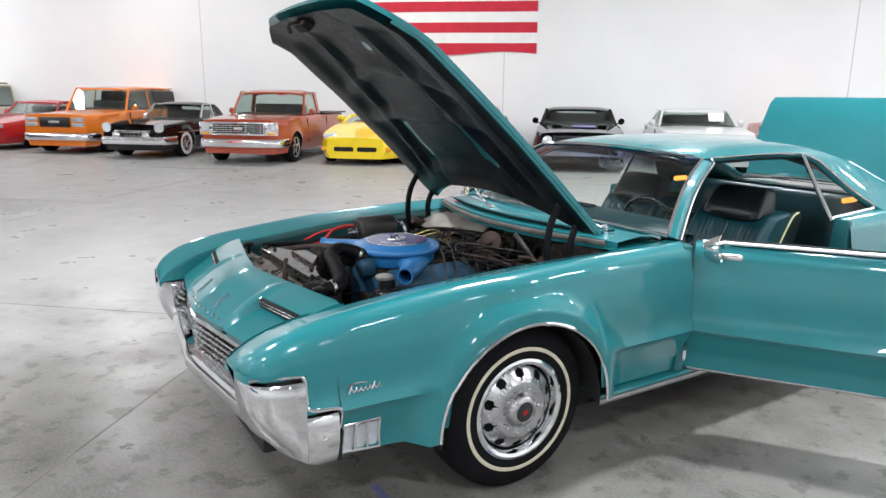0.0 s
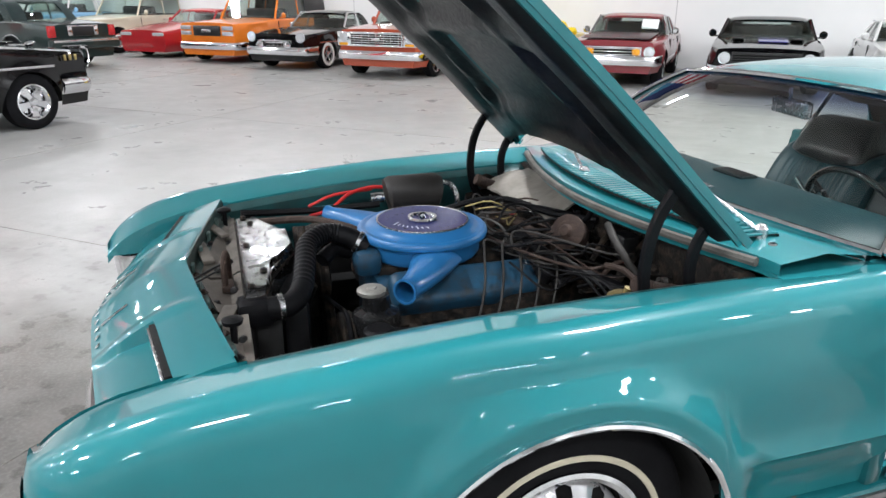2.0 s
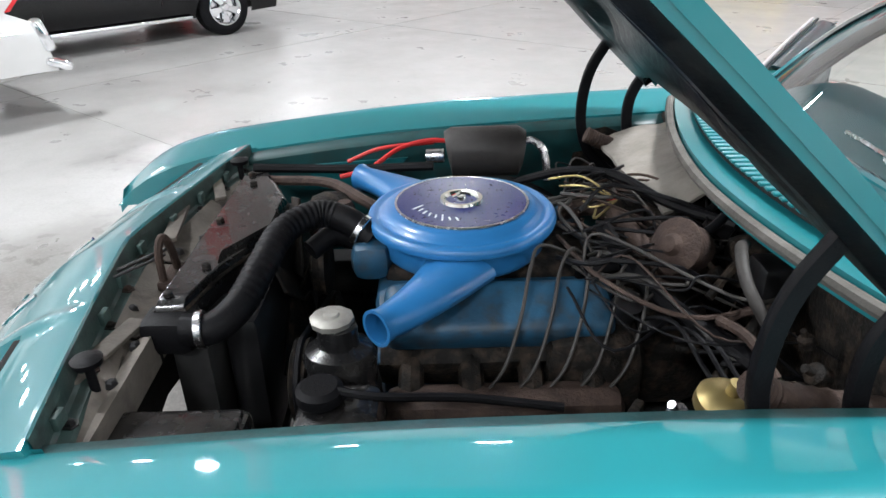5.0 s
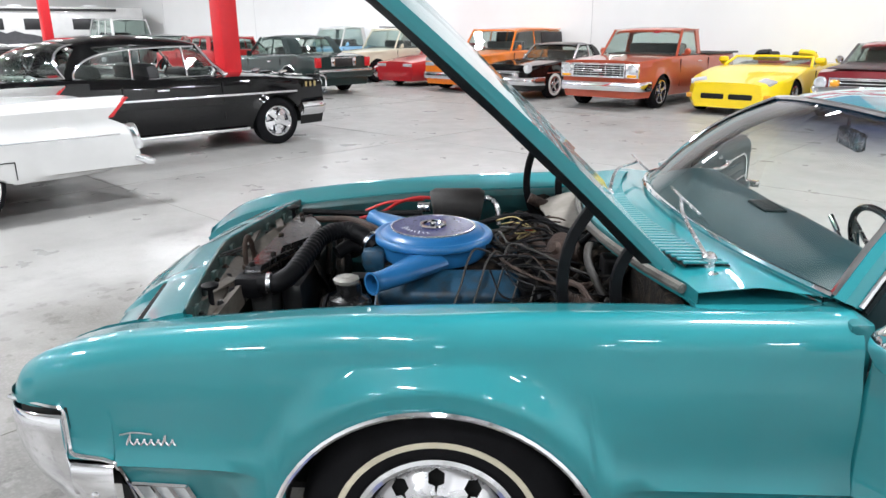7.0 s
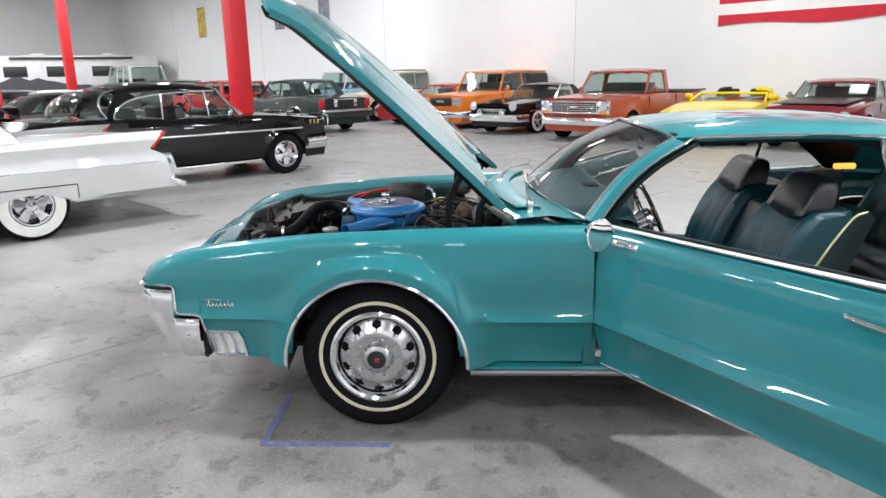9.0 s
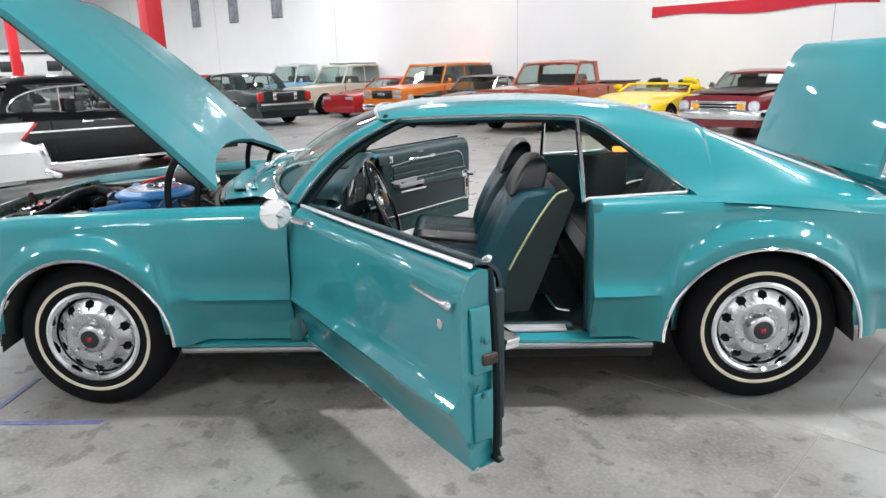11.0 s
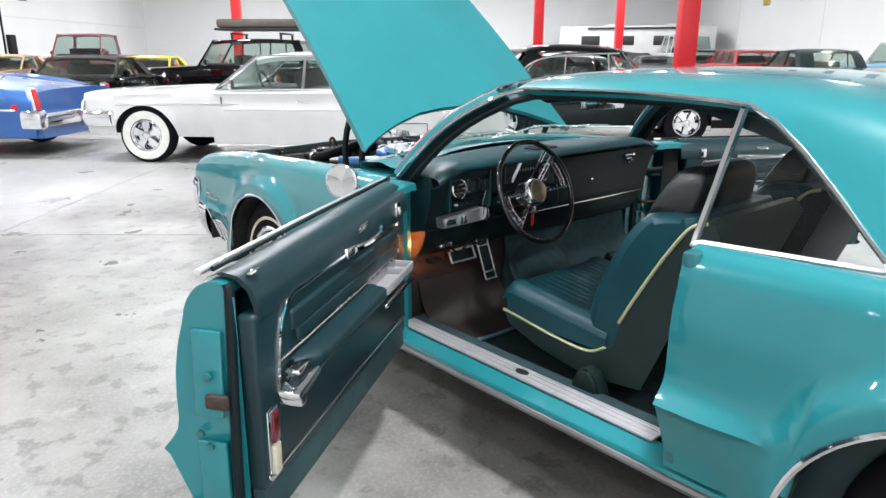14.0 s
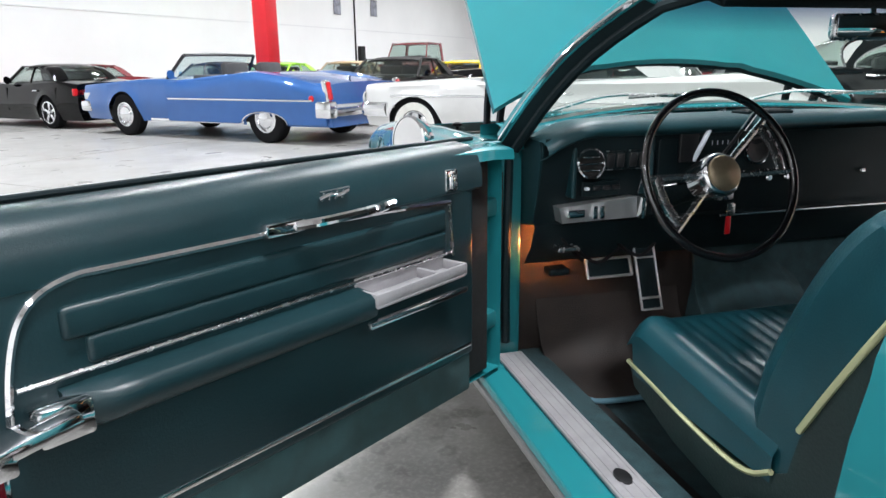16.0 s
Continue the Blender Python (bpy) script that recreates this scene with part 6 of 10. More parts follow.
# pulleys, belts and fan
for c, r in (((-0.36, -0.27, 0.66), 0.085), ((-0.36, 0.09, 0.55), 0.09), ((-0.37, 0.22, 0.79), 0.05), ((-0.37, 0.09, 0.72), 0.07)):
    bm = bmesh.new()
    add_lathe(bm, [(0, -0.016), (r * 0.4, -0.016), (r * 0.8, -0.02), (r, -0.014), (r * 0.93, 0), (r, 0.014), (r * 0.8, 0.02), (0, 0.02)], 28, pose(*c, 0, 90, 0))
    ep("pulley", bm, M_GRIME)
for a, b, r in (((-0.36, -0.27, 0.66), (-0.36, 0.09, 0.55), 0.085), ((-0.372, 0.22, 0.79), (-0.372, 0.09, 0.72), 0.055)):
    bm = bmesh.new()
    va, vb = Vector(a), Vector(b)
    d = (vb - va).normalized()
    nrm = Vector((1, 0, 0)).cross(d)
    loop = [va + r * (nrm * math.cos(q) - d * math.sin(q)) for q in [math.pi * k / 8 for k in range(9)]] + [vb + r * (-nrm * math.cos(q) + d * math.sin(q)) for q in [math.pi * k / 8 for k in range(9)]]
    add_tube(bm, loop + loop[:1], 0.007, 6, 1, False)
    ep("drive_belt", bm, M_HOSE)
for k in range(5):
    a = 2 * math.pi * k / 5
    ebox("fan_blade", (-0.43, 0.09 + 0.13 * math.cos(a), 0.66 + 0.13 * math.sin(a)), (0.008, 0.19, 0.07), M_GRIME, 0.003, Matrix.Rotation(a, 4, "X") @ Matrix.Rotation(radians(25), 4, "Y"))
# power steering pump with its capped filler and the coolant bottle in front of it
bm = bmesh.new()
add_lathe(bm, [(0.06, 0), (0.064, 0.07), (0.058, 0.085), (0.036, 0.095), (0.034, 0.135), (0.0, 0.135)], 24, Matrix.Translation((-0.28, -0.30, 0.67)) @ Matrix.Diagonal((1.1, 0.95, 1, 1)))
ep("steering_pump", bm, M_TANK)
bm = bmesh.new()
add_lathe(bm, [(0.030, 0.0), (0.040, 0.003), (0.042, 0.014), (0.036, 0.018), (0.016, 0.019), (0.014, 0.024), (0, 0.024)], 10, Matrix.Translation((-0.29, -0.29, 0.803)))
ep("filler_cap", bm, surface("dull_tin_cap", (0.34, 0.33, 0.30), 0.5, 0.6, 0.25, 30, 90))
ebox("coolant_bottle", (-0.270, -0.435, 0.64), (0.155, 0.16, 0.17), M_TANK, 0.028)
bm = bmesh.new()
add_lathe(bm, [(0.042, 0), (0.042, 0.02), (0.032, 0.028), (0, 0.028)], 20, Matrix.Translation((-0.30, -0.42, 0.735)))
ep("bottle_cap", bm, M_HOSE)
etube("overflow_hose", [(-0.29, -0.42, 0.755), (-0.2, -0.44, 0.75), (-0.05, -0.43, 0.735), (0.12, -0.45, 0.725)], 0.008, M_HOSE, 8, 6)
etube("overflow_hose", [(-0.22, -0.50, 0.72), (-0.05, -0.52, 0.735), (0.15, -0.53, 0.74), (0.32, -0.50, 0.74)], 0.012, M_HOSE, 8, 6)
etube("overflow_hose", [(-0.2, -0.53, 0.72), (0.0, -0.55, 0.72), (0.2, -0.55, 0.73), (0.4, -0.52, 0.74)], 0.012, M_HOSE, 8, 6)
# battery box at the near front corner
ebox("battery_box", (-0.545, -0.515, 0.665), (0.27, 0.15, 0.15), M_TANK, 0.02)
ebox("battery_lid", (-0.545, -0.52, 0.742), (0.25, 0.12, 0.02), M_TANK, 0.01)
ebox("battery_flange", (-0.545, -0.56, 0.722), (0.30, 0.14, 0.010), M_TANK, 0.004)
# dark wall below the front rail
bm = bmesh.new()
add_grid(bm, [[(lip_x(y) + 0.004, y, z) for z in (0.82, 0.6, 0.42)] for y in LIP_Y])
ep("front_support", bm, M_DARK)
# bolts along the front rail, safety catch, rods and rubber stops
rb = random.Random(8)
for k in range(9):
    y = -0.55 + 1.1 * k / 8
    bm = bmesh.new()
    add_lathe(bm, [(0.014, 0), (0.014, 0.003), (0.008, 0.003), (0.008, 0.009), (0.005, 0.011), (0, 0.011)], 6, Matrix.Translation((lip_x(y) + 0.026 + rb.uniform(-0.002, 0.006), y, 0.798)))
    ep("bolt", bm, rb.choice((M_GRIME, M_BLACK, M_RUSTY)))
for x, y in ((-0.655, 0.12), (-0.65, -0.12), (-0.645, -0.33), (-0.65, 0.30), (-0.642, -0.44), (-0.69, 0.05), (-0.70, -0.2)):
    bm = bmesh.new()
    add_lathe(bm, [(0.012, 0), (0.010, 0.010), (0.006, 0.013), (0, 0.013)], 6, Matrix.Translation((x, y, 0.786)))
    ep("bolt", bm, M_BLACK)
bm = bmesh.new()
add_tube(bm, [(-0.672, -0.10, 0.785), (-0.672, -0.095, 0.86), (-0.665, -0.08, 0.89), (-0.660, -0.06, 0.86), (-0.66, -0.04, 0.785)], 0.009, 8, 5)
add_box(bm, (-0.665, -0.07, 0.79), (0.035, 0.09, 0.02), 0.004)
ep("latch_loop", bm, M_RUSTY)
etube("latch_rod", [(-0.765, -0.13, 0.835), (-0.72, -0.09, 0.842), (-0.67, -0.05, 0.85)], 0.004, M_BLACK, 6, 3)
etube("latch_rod", [(-0.76, -0.16, 0.835), (-0.71, -0.11, 0.84), (-0.67, -0.07, 0.845)], 0.003, M_BLACK, 6, 3)
for x, y in ((-0.662, -0.455), (-0.655, 0.50)):
    bm = bmesh.new()
    add_lathe(bm, [(0.008, -0.04), (0.008, 0.03), (0.024, 0.034), (0.026, 0.044), (0.012, 0.05), (0, 0.05)], 14, Matrix.Translation((x, y, 0.81)))
    ep("rubber_stop", bm, M_HOSE)
for c, sz, rz in (((-0.735, 0.20, 0.815), (0.035, 0.28, 0.012), 9), ((-0.70, 0.42, 0.815), (0.03, 0.24, 0.012), 20), ((-0.685, -0.36, 0.805), (0.04, 0.20, 0.010), -14)):
    ebox("apron_brace", c, sz, M_APRON, 0.004, Matrix.Rotation(radians(rz), 4, "Z"))
# vacuum canister by the far fender
etube("vacuum_canister", [(-0.058, 0.475, 0.868), (-0.048, 0.475, 0.87), (0.135, 0.47, 0.872), (0.147, 0.47, 0.87)], 0.070, surface("dusty_black_canister_paint", (0.022, 0.019, 0.017), 0.6, 0, 0.3, 10, 90, 0.1), 24, 1, "black cylindrical canister", lambda i, n: 0.86 if i in (0, n - 1) else 1.0)
etube("canister_neck", [(-0.12, 0.475, 0.86), (-0.07, 0.47, 0.862)], 0.02, M_SATIN, 12, 1)
etube("canister_pipe", [(0.14, 0.46, 0.895), (0.175, 0.455, 0.905), (0.205, 0.44, 0.875), (0.215, 0.42, 0.80)], 0.011, M_SATIN, 8, 5)
etube("red_cable", [(-0.36, 0.42, 0.825), (-0.28, 0.44, 0.84), (-0.20, 0.50, 0.875), (-0.12, 0.52, 0.89), (-0.05, 0.53, 0.885)], 0.007, M_RED_WIRE, 8, 6)
etube("red_cable", [(-0.35, 0.53, 0.83), (-0.25, 0.54, 0.865), (-0.1, 0.55, 0.875)], 0.006, M_RED_WIRE, 8, 6)
# brake booster area by the firewall
bm = bmesh.new()
add_lathe(bm, [(0, -0.06), (0.05, -0.055), (0.068, -0.03), (0.072, 0.0), (0.072, 0.02), (0.055, 0.045), (0, 0.05)], 28, pose(0.44, -0.04, 0.80, 0, -65, 30))
ep("heater_valve", bm, M_RUSTY, "rusty vacuum can")
ebox("wiper_motor", (0.545, -0.14, 0.83), (0.09, 0.10, 0.10), M_GRIME, 0.03)
ebox("relay_box", (0.545, -0.23, 0.84), (0.06, 0.08, 0.08), M_BLACK, 0.01)
bm = bmesh.new()
add_lathe(bm, [(0, 0), (0.04, 0.0), (0.048, 0.012), (0.048, 0.03), (0.035, 0.045), (0.012, 0.05), (0.012, 0.07), (0, 0.07)], 24, pose(0.345, -0.54, 0.78, 10, 10, 0))
ep("brake_cap", bm, M_GOLD)
bm = bmesh.new()
rows = []
for i in range(9):
    for_row = []
    for j in range(9):
        p = Vector((0.39 + 0.20 * i / 8 + 0.05 * j / 8 * (1 - i / 8), 0.60 - 0.50 * j / 8, 0.845 + 0.07 * i / 8))
        for_row.append(p + Vector((0, 0, 0.040 * noise.noise(p * 9))))
    rows.append(for_row)
solid_grid(bm, rows, (0, 0, -0.008))
ep("heat_sheet", bm, surface("crumpled_grey_foil", (0.22, 0.20, 0.175), 0.6, 0.1, 0.3, 10, 80, 0.4), "crumpled grey insulation sheet", 60)
ebox("heater_case", (0.50, 0.24, 0.72), (0.18, 0.50, 0.22), M_GRIME, 0.03)
etube("heater_pipe", [(0.22, 0.20, 0.80), (0.28, 0.16, 0.83), (0.34, 0.10, 0.82), (0.38, 0.02, 0.78)], 0.022, M_RUSTY, 10, 5)
etube("firewall_lip_seal", [(cowl_front(y) - 0.012, y, 0.945) for y in [-0.70 + 1.4 * k / 14 for k in range(15)]], 0.013, surface("dusty_grey_seal", (0.12, 0.112, 0.10), 0.8, 0, 0.3, 14, 120, 0.3), 8, 2)
# vacuum motor on the firewall, with its bracket and pipe
bm = bmesh.new()
vm = Matrix.Translation((0.40, -0.13, 0.865)) @ Vector((-0.80, -0.50, 0.42)).normalized().to_track_quat("Z", "Y").to_matrix().to_4x4()
add_lathe(bm, [(0.0, -0.07), (0.040, -0.07), (0.048, -0.05), (0.050, 0.0), (0.058, 0.004), (0.058, 0.014), (0.048, 0.020), (0.024, 0.026), (0.016, 0.040), (0.0, 0.042)], 28, vm)
ep("vacuum_motor", bm, M_RUSTY, "dusty brown vacuum motor")
etube("vacuum_pipe", [(0.50, -0.20, 0.90), (0.47, -0.25, 0.915), (0.46, -0.32, 0.88), (0.50, -0.38, 0.80)], 0.012, M_LEAD, 10, 6)
etube("vacuum_pipe", [(0.53, -0.05, 0.93), (0.50, -0.08, 0.90), (0.44, -0.10, 0.86)], 0.010, M_HOSE, 10, 5)
# wiring: bundles and loose loops
rw = random.Random(5)
for k in range(46):
    a = Vector((0.16 + 0.12 * rw.random(), 0.35 - 0.55 * rw.random(), 0.80 + 0.06 * rw.random()))
    d = Vector((0.56, a.y * 0.8 + rw.uniform(-0.35, 0.2), 0.72 + 0.13 * rw.random()))
    b = a.lerp(d, 0.35) + Vector((rw.uniform(-0.09, 0.09), rw.uniform(-0.16, 0.16), rw.uniform(-0.02, 0.08)))
    c = a.lerp(d, 0.7) + Vector((rw.uniform(-0.09, 0.09), rw.uniform(-0.16, 0.16), rw.uniform(-0.06, 0.05)))
    etube("wire", [a, b, c, d], rw.choice((0.0022, 0.0028, 0.0035, 0.005)), rw.choice((M_HOSE, M_LEAD, M_HOSE, M_HOSE, M_RUSTY)), 6, 6)
for k in range(8):
    x = 0.30 + 0.03 * k
    etube("wire", [(x, -0.20 - 0.04 * k, 0.74), (x + 0.05, -0.30 - 0.02 * k, 0.79 - 0.01 * k), (x + 0.10 + 0.03 * math.sin(3 * k), -0.42, 0.73 + 0.015 * math.sin(5 * k)), (0.52, -0.52 - 0.005 * k, 0.72)], 0.0048, M_HOSE, 6, 6)
etube("harness", [(0.28, 0.02, 0.84), (0.32, -0.12, 0.80), (0.38, -0.26, 0.78), (0.46, -0.36, 0.755), (0.52, -0.50, 0.72)], 0.018, M_HOSE, 8, 6)
etube("harness", [(0.10, 0.40, 0.80), (0.25, 0.33, 0.86), (0.36, 0.25, 0.875), (0.45, 0.1, 0.86), (0.55, -0.05, 0.87)], 0.012, M_HOSE, 8, 6)
etube("steering_shaft", [(0.60, -0.26, 0.86), (0.50, -0.30, 0.78), (0.40, -0.36, 0.66)], 0.014, M_GRIME, 10, 1)
for k in range(5):
    etube("thin_wire", [(0.20 + 0.02 * k, 0.30 - 0.05 * k, 0.85), (0.27, 0.22 - 0.04 * k, 0.885 - 0.01 * k), (0.34, 0.15, 0.85)], 0.003, M_RED_WIRE if k == 2 else M_GOLD, 5, 5)
# shallow bracket row along the near and far rails
for s in (-1, 1):
    bm = bmesh.new()
    add_prism(bm, [(-0.50, s * 0.602, 0.72), (-0.46, s * 0.602, 0.80), (-0.18, s * 0.62, 0.81), (-0.26, s * 0.62, 0.72)], (0, -s * 0.012, 0))
    ep("splash_plate", bm, M_TEAL_SHADED)
ebox("frame_rail", (0.0, -0.47, 0.50), (1.1, 0.08, 0.12), M_DARK, 0.01)
ebox("frame_rail", (0.0, 0.47, 0.50), (1.1, 0.08, 0.12), M_DARK, 0.01)
ebox("transmission", (0.36, 0.10, 0.58), (0.3, 0.5, 0.26), M_GRIME, 0.06)
ebox("chain_case", (0.22, -0.10, 0.56), (0.22, 0.34, 0.34), M_GRIME, 0.06)

# firewall_clutter: small grimy valves, brackets and fittings between engine and cowl
rc = random.Random(21)
for k in range(38):
    x, y = 0.24 + 0.30 * rc.random(), -0.52 + 0.98 * rc.random()
    z = 0.66 + 0.13 * (x - 0.24) / 0.30 + 0.08 * rc.random()
    m = pose(x, y, z, rc.uniform(-50, 50), rc.uniform(-50, 50), rc.uniform(0, 180))
    bm = bmesh.new()
    if k % 3 == 0:
        r = rc.uniform(0.010, 0.022)
        add_lathe(bm, [(r * 0.6, -r), (r, -r * 0.8), (r, r * 0.4), (r * 0.7, r * 0.6), (r * 0.4, r * 0.7), (r * 0.4, r * 1.6), (0, r * 1.6)], 12, m)
        ep("vacuum_fitting", bm, rc.choice((M_RUSTY, M_GRIME, M_BLACK, M_SATIN)))
    elif k % 3 == 1:
        add_box(bm, (x, y, z), (rc.uniform(0.03, 0.07), rc.uniform(0.015, 0.04), rc.uniform(0.01, 0.03)), 0.004, 2, m.to_3x3().to_4x4())
        ep("bracket", bm, rc.choice((M_GRIME, M_RUSTY, M_GRIME, M_BLACK)))
    else:
        d = m.to_3x3() @ Vector((0.07, 0, 0))
        add_tube(bm, [Vector((x, y, z)) - d, Vector((x, y, z + 0.02)), Vector((x, y, z)) + d], rc.uniform(0.004, 0.010), 7, 4)
        ep("fuel_line", bm, rc.choice((M_GRIME, M_RUSTY, M_HOSE)))



# ---- doors, both open ----
M_DOOR_CARPET = surface("door_carpet", (0.016, 0.050, 0.052), 0.9, 0, 0.25, 20, 420, 0.5)
M_MIRROR = surface("mirror_glass", (0.86, 0.86, 0.86), 0.02, 1.0, 0.01, 3, 20, 0, 0, None, 0.01)
DX0, DX1, PX0 = 0.958, 2.258, 1.10


def hero_door(s, angle):
    door = new("door")
    door.parent = hero
    door.matrix_basis = Matrix.Translation((1.180 if s < 0 else 1.155, -s * (0.400 if s < 0 else 0.340), 0)) @ Matrix.Rotation(radians(angle), 4, "Z")
    door["label"] = "open turquoise door with dark teal vinyl lining"
    dp = lambda name, bm, mat, label="", sharp=38.0: part(name, bm, mat, door, label, None, sharp)
    bm = bmesh.new()
    rows = mirrored([r for r in side_rows(DX0, DX1, 0.08)], s)
    # the rear edge leans forward towards the belt
    rows = [[(p[0] - 0.03 * max(0.0, (p[0] - 2.0) / 0.258) * max(0.0, min(1.0, (p[2] - 0.70) / 0.22)), p[1], p[2]) for p in row] for row in rows]
    add_grid(bm, rows)
    # pressed ends: front and rear faces of the shell
    for row in (rows[0], rows[-1]):
        x = row[0][0]
        inner = [(x, s * 0.80, row[-1][2]), (x, s * 0.80, row[0][2])]
        bm.faces.new([bm.verts.new(p) for p in row] + [bm.verts.new(p) for p in inner])
    lo = [(x, s * 0.80, 0.335) for x in (DX0, DX1)]
    bm.faces.new([bm.verts.new(p) for p in (rows[0][-1], rows[-1][-1], lo[1], lo[0])])
    dp("door_shell", bm, M_TEAL, "turquoise door shell", 45)
    # lining: upper vinyl roll, main panel, carpet kick strip
    bm = bmesh.new()
    solid_grid(bm, [[(x, s * y, z) for x in [PX0 + (DX1 - PX0 - 0.05) * k / 12 for k in range(13)]] for y, z in ((0.865, 0.952), (0.84, 0.962), (0.80, 0.955), (0.77, 0.93), (0.758, 0.895), (0.757, 0.86))], (0, s * 0.012, -0.006))
    dp("door_top_roll", bm, M_VINYL, "padded vinyl door top", 60)
    bm = bmesh.new()
    add_box(bm, ((PX0 + DX1) / 2, s * 0.782, 0.66), (DX1 - PX0 - 0.06, 0.045, 0.43), 0.012, 3)
    dp("door_panel", bm, M_VINYL, "dark teal vinyl door panel")
    bm = bmesh.new()
    add_box(bm, ((PX0 + DX1) / 2, s * 0.784, 0.402), (DX1 - PX0 - 0.07, 0.035, 0.115), 0.008, 2)
    dp("kick_strip", bm, M_DOOR_CARPET)
    bm = bmesh.new()
    add_box(bm, ((PX0 + DX1) / 2, s * 0.760, 0.474), (DX1 - PX0 - 0.09, 0.008, 0.012), 0.003)
    dp("lower_trim", bm, M_CHROME)
    # chrome line bending round the padded inset
    bm = bmesh.new()
    add_tube(bm, [(1.225, s * 0.757, 0.842), (1.504, s * 0.757, 0.858), (1.950, s * 0.757, 0.867), (2.050, s * 0.757, 0.865), (2.105, s * 0.757, 0.835), (2.132, s * 0.757, 0.77), (2.148, s * 0.757, 0.66)], 0.006, 6, 5)
    dp("panel_trim", bm, M_CHROME)
    bm = bmesh.new()
    add_tube(bm, [(1.225, s * 0.757, 0.840), (1.215, s * 0.757, 0.715)], 0.004, 6, 1)
    dp("panel_trim", bm, M_SATIN)
    bm = bmesh.new()
    add_tube(bm, [(1.215, s * 0.757, 0.724), (1.7, s * 0.757, 0.728), (2.13, s * 0.757, 0.730)], 0.004, 6, 3)
    dp("panel_trim", bm, M_SATIN)
    for z, h, x0, x1 in ((0.803, 0.050, 1.24, 2.065), (0.758, 0.044, 1.24, 2.035)):
        bm = bmesh.new()
        add_box(bm, ((x0 + x1) / 2, s * 0.760, z), (x1 - x0, 0.020, h), 0.0095, 4)
        dp("padded_pleat", bm, M_VINYL)
    # armrest with chrome tray and pull
    bm = bmesh.new()
    rows = []
    for k in range(13):
        x = 1.515 + 0.565 * k / 12
        e = min(1, (12 - k) / 1.5 + 0.35)
        rows.append([(x, s * 0.765, z + 0.044) if y is None else (x, s * (0.765 - y * e), z + 0.044) for y, z in ((None, 0.672), (0.055, 0.668), (0.066, 0.660), (0.066, 0.642), (0.058, 0.622), (0.030, 0.606), (None, 0.60))])
    add_grid(bm, rows)
    bm.faces.new([bm.verts.new(p) for p in rows[0]]), bm.faces.new([bm.verts.new(p) for p in rows[-1]])
    dp("armrest", bm, M_VINYL, "", 60)
    bm = bmesh.new()
    add_box(bm, (1.385, s * 0.728, 0.688), (0.275, 0.070, 0.010), 0.004)
    add_box(bm, (1.385, s * 0.697, 0.702), (0.275, 0.008, 0.024), 0.003)
    add_box(bm, (1.385, s * 0.762, 0.712), (0.275, 0.010, 0.044), 0.003)
    for x in (1.245, 1.335, 1.52):
        add_box(bm, (x, s * 0.728, 0.700), (0.010, 0.068, 0.028), 0.003)
    dp("armrest_tray", bm, M_SILL, "bright metal tray")
    bm = bmesh.new()
    add_box(bm, (1.393, s * 0.698, 0.655), (0.305, 0.014, 0.016), 0.005)
    dp("armrest_bar", bm, M_CHROME)
    # inside handle on its plate
    bm = bmesh.new()
    add_box(bm, (1.690, s * 0.750, 0.870), (0.085, 0.024, 0.026), 0.007)
    add_tube(bm, [(1.415, s * 0.750, 0.872), (1.455, s * 0.742, 0.872), (1.50, s * 0.728, 0.872), (1.61, s * 0.728, 0.871), (1.67, s * 0.742, 0.870)], 0.009, 8, 4)
    dp("inside_handle", bm, M_CHROME)
    bm = bmesh.new()
    add_tube(bm, [(1.530, s * 0.755, 0.913), (1.555, s * 0.754, 0.908), (1.580, s * 0.754, 0.911), (1.602, s * 0.755, 0.906)], 0.0035, 6, 4)
    for x in (1.540, 1.556, 1.571, 1.588):
        add_tube(bm, [(x, s * 0.755, 0.916), (x + 0.006, s * 0.755, 0.900)], 0.0022, 5, 1)
    add_tube(bm, [(1.528, s * 0.755, 0.918), (1.600, s * 0.755, 0.917)], 0.0022, 5, 1)
    dp("script_badge", bm, M_CHROME)
    bm = bmesh.new()
    add_box(bm, (1.220, s * 0.757, 0.890), (0.042, 0.012, 0.050), 0.005)
    add_box(bm, (1.220, s * 0.749, 0.886), (0.018, 0.012, 0.03), 0.004)
    dp("vent_catch", bm, M_CHROME)
    # rear pull catch and courtesy lamp
    bm = bmesh.new()
    add_box(bm, (2.090, s * 0.735, 0.682), (0.075, 0.05, 0.055), 0.008)
    add_box(bm, (2.140, s * 0.705, 0.688), (0.12, 0.055, 0.022), 0.006, 2, Matrix.Rotation(radians(8), 4, "Y"))
    add_box(bm, (2.178, s * 0.705, 0.673), (0.03, 0.055, 0.04), 0.006)
    dp("rear_seat_release", bm, M_CHROME)
    bm = bmesh.new()
    add_box(bm, (2.064, s * 0.722, 0.692), (0.012, 0.02, 0.03), 0.003)
    dp("red_reflector", bm, M_RED_LENS)
    bm = bmesh.new()
    add_box(bm, (2.180, s * 0.762, 0.548), (0.050, 0.012, 0.18), 0.005)
    lf = dp("courtesy_lamp", bm, M_CHROME)
    bm = bmesh.new()
    add_box(bm, (2.178, s * 0.754, 0.590), (0.028, 0.01, 0.075), 0.003)
    part("red_lens", bm, surface("unlit_red_lens", (0.10, 0.006, 0.012), 0.15, 0, 0.1, 20, 60, 0, 0.6), lf)
    bm = bmesh.new()
    add_box(bm, (2.178, s * 0.754, 0.508), (0.028, 0.01, 0.075), 0.003)
    part("clear_lens", bm, M_WHITEWALL, lf)
    bm = bmesh.new()
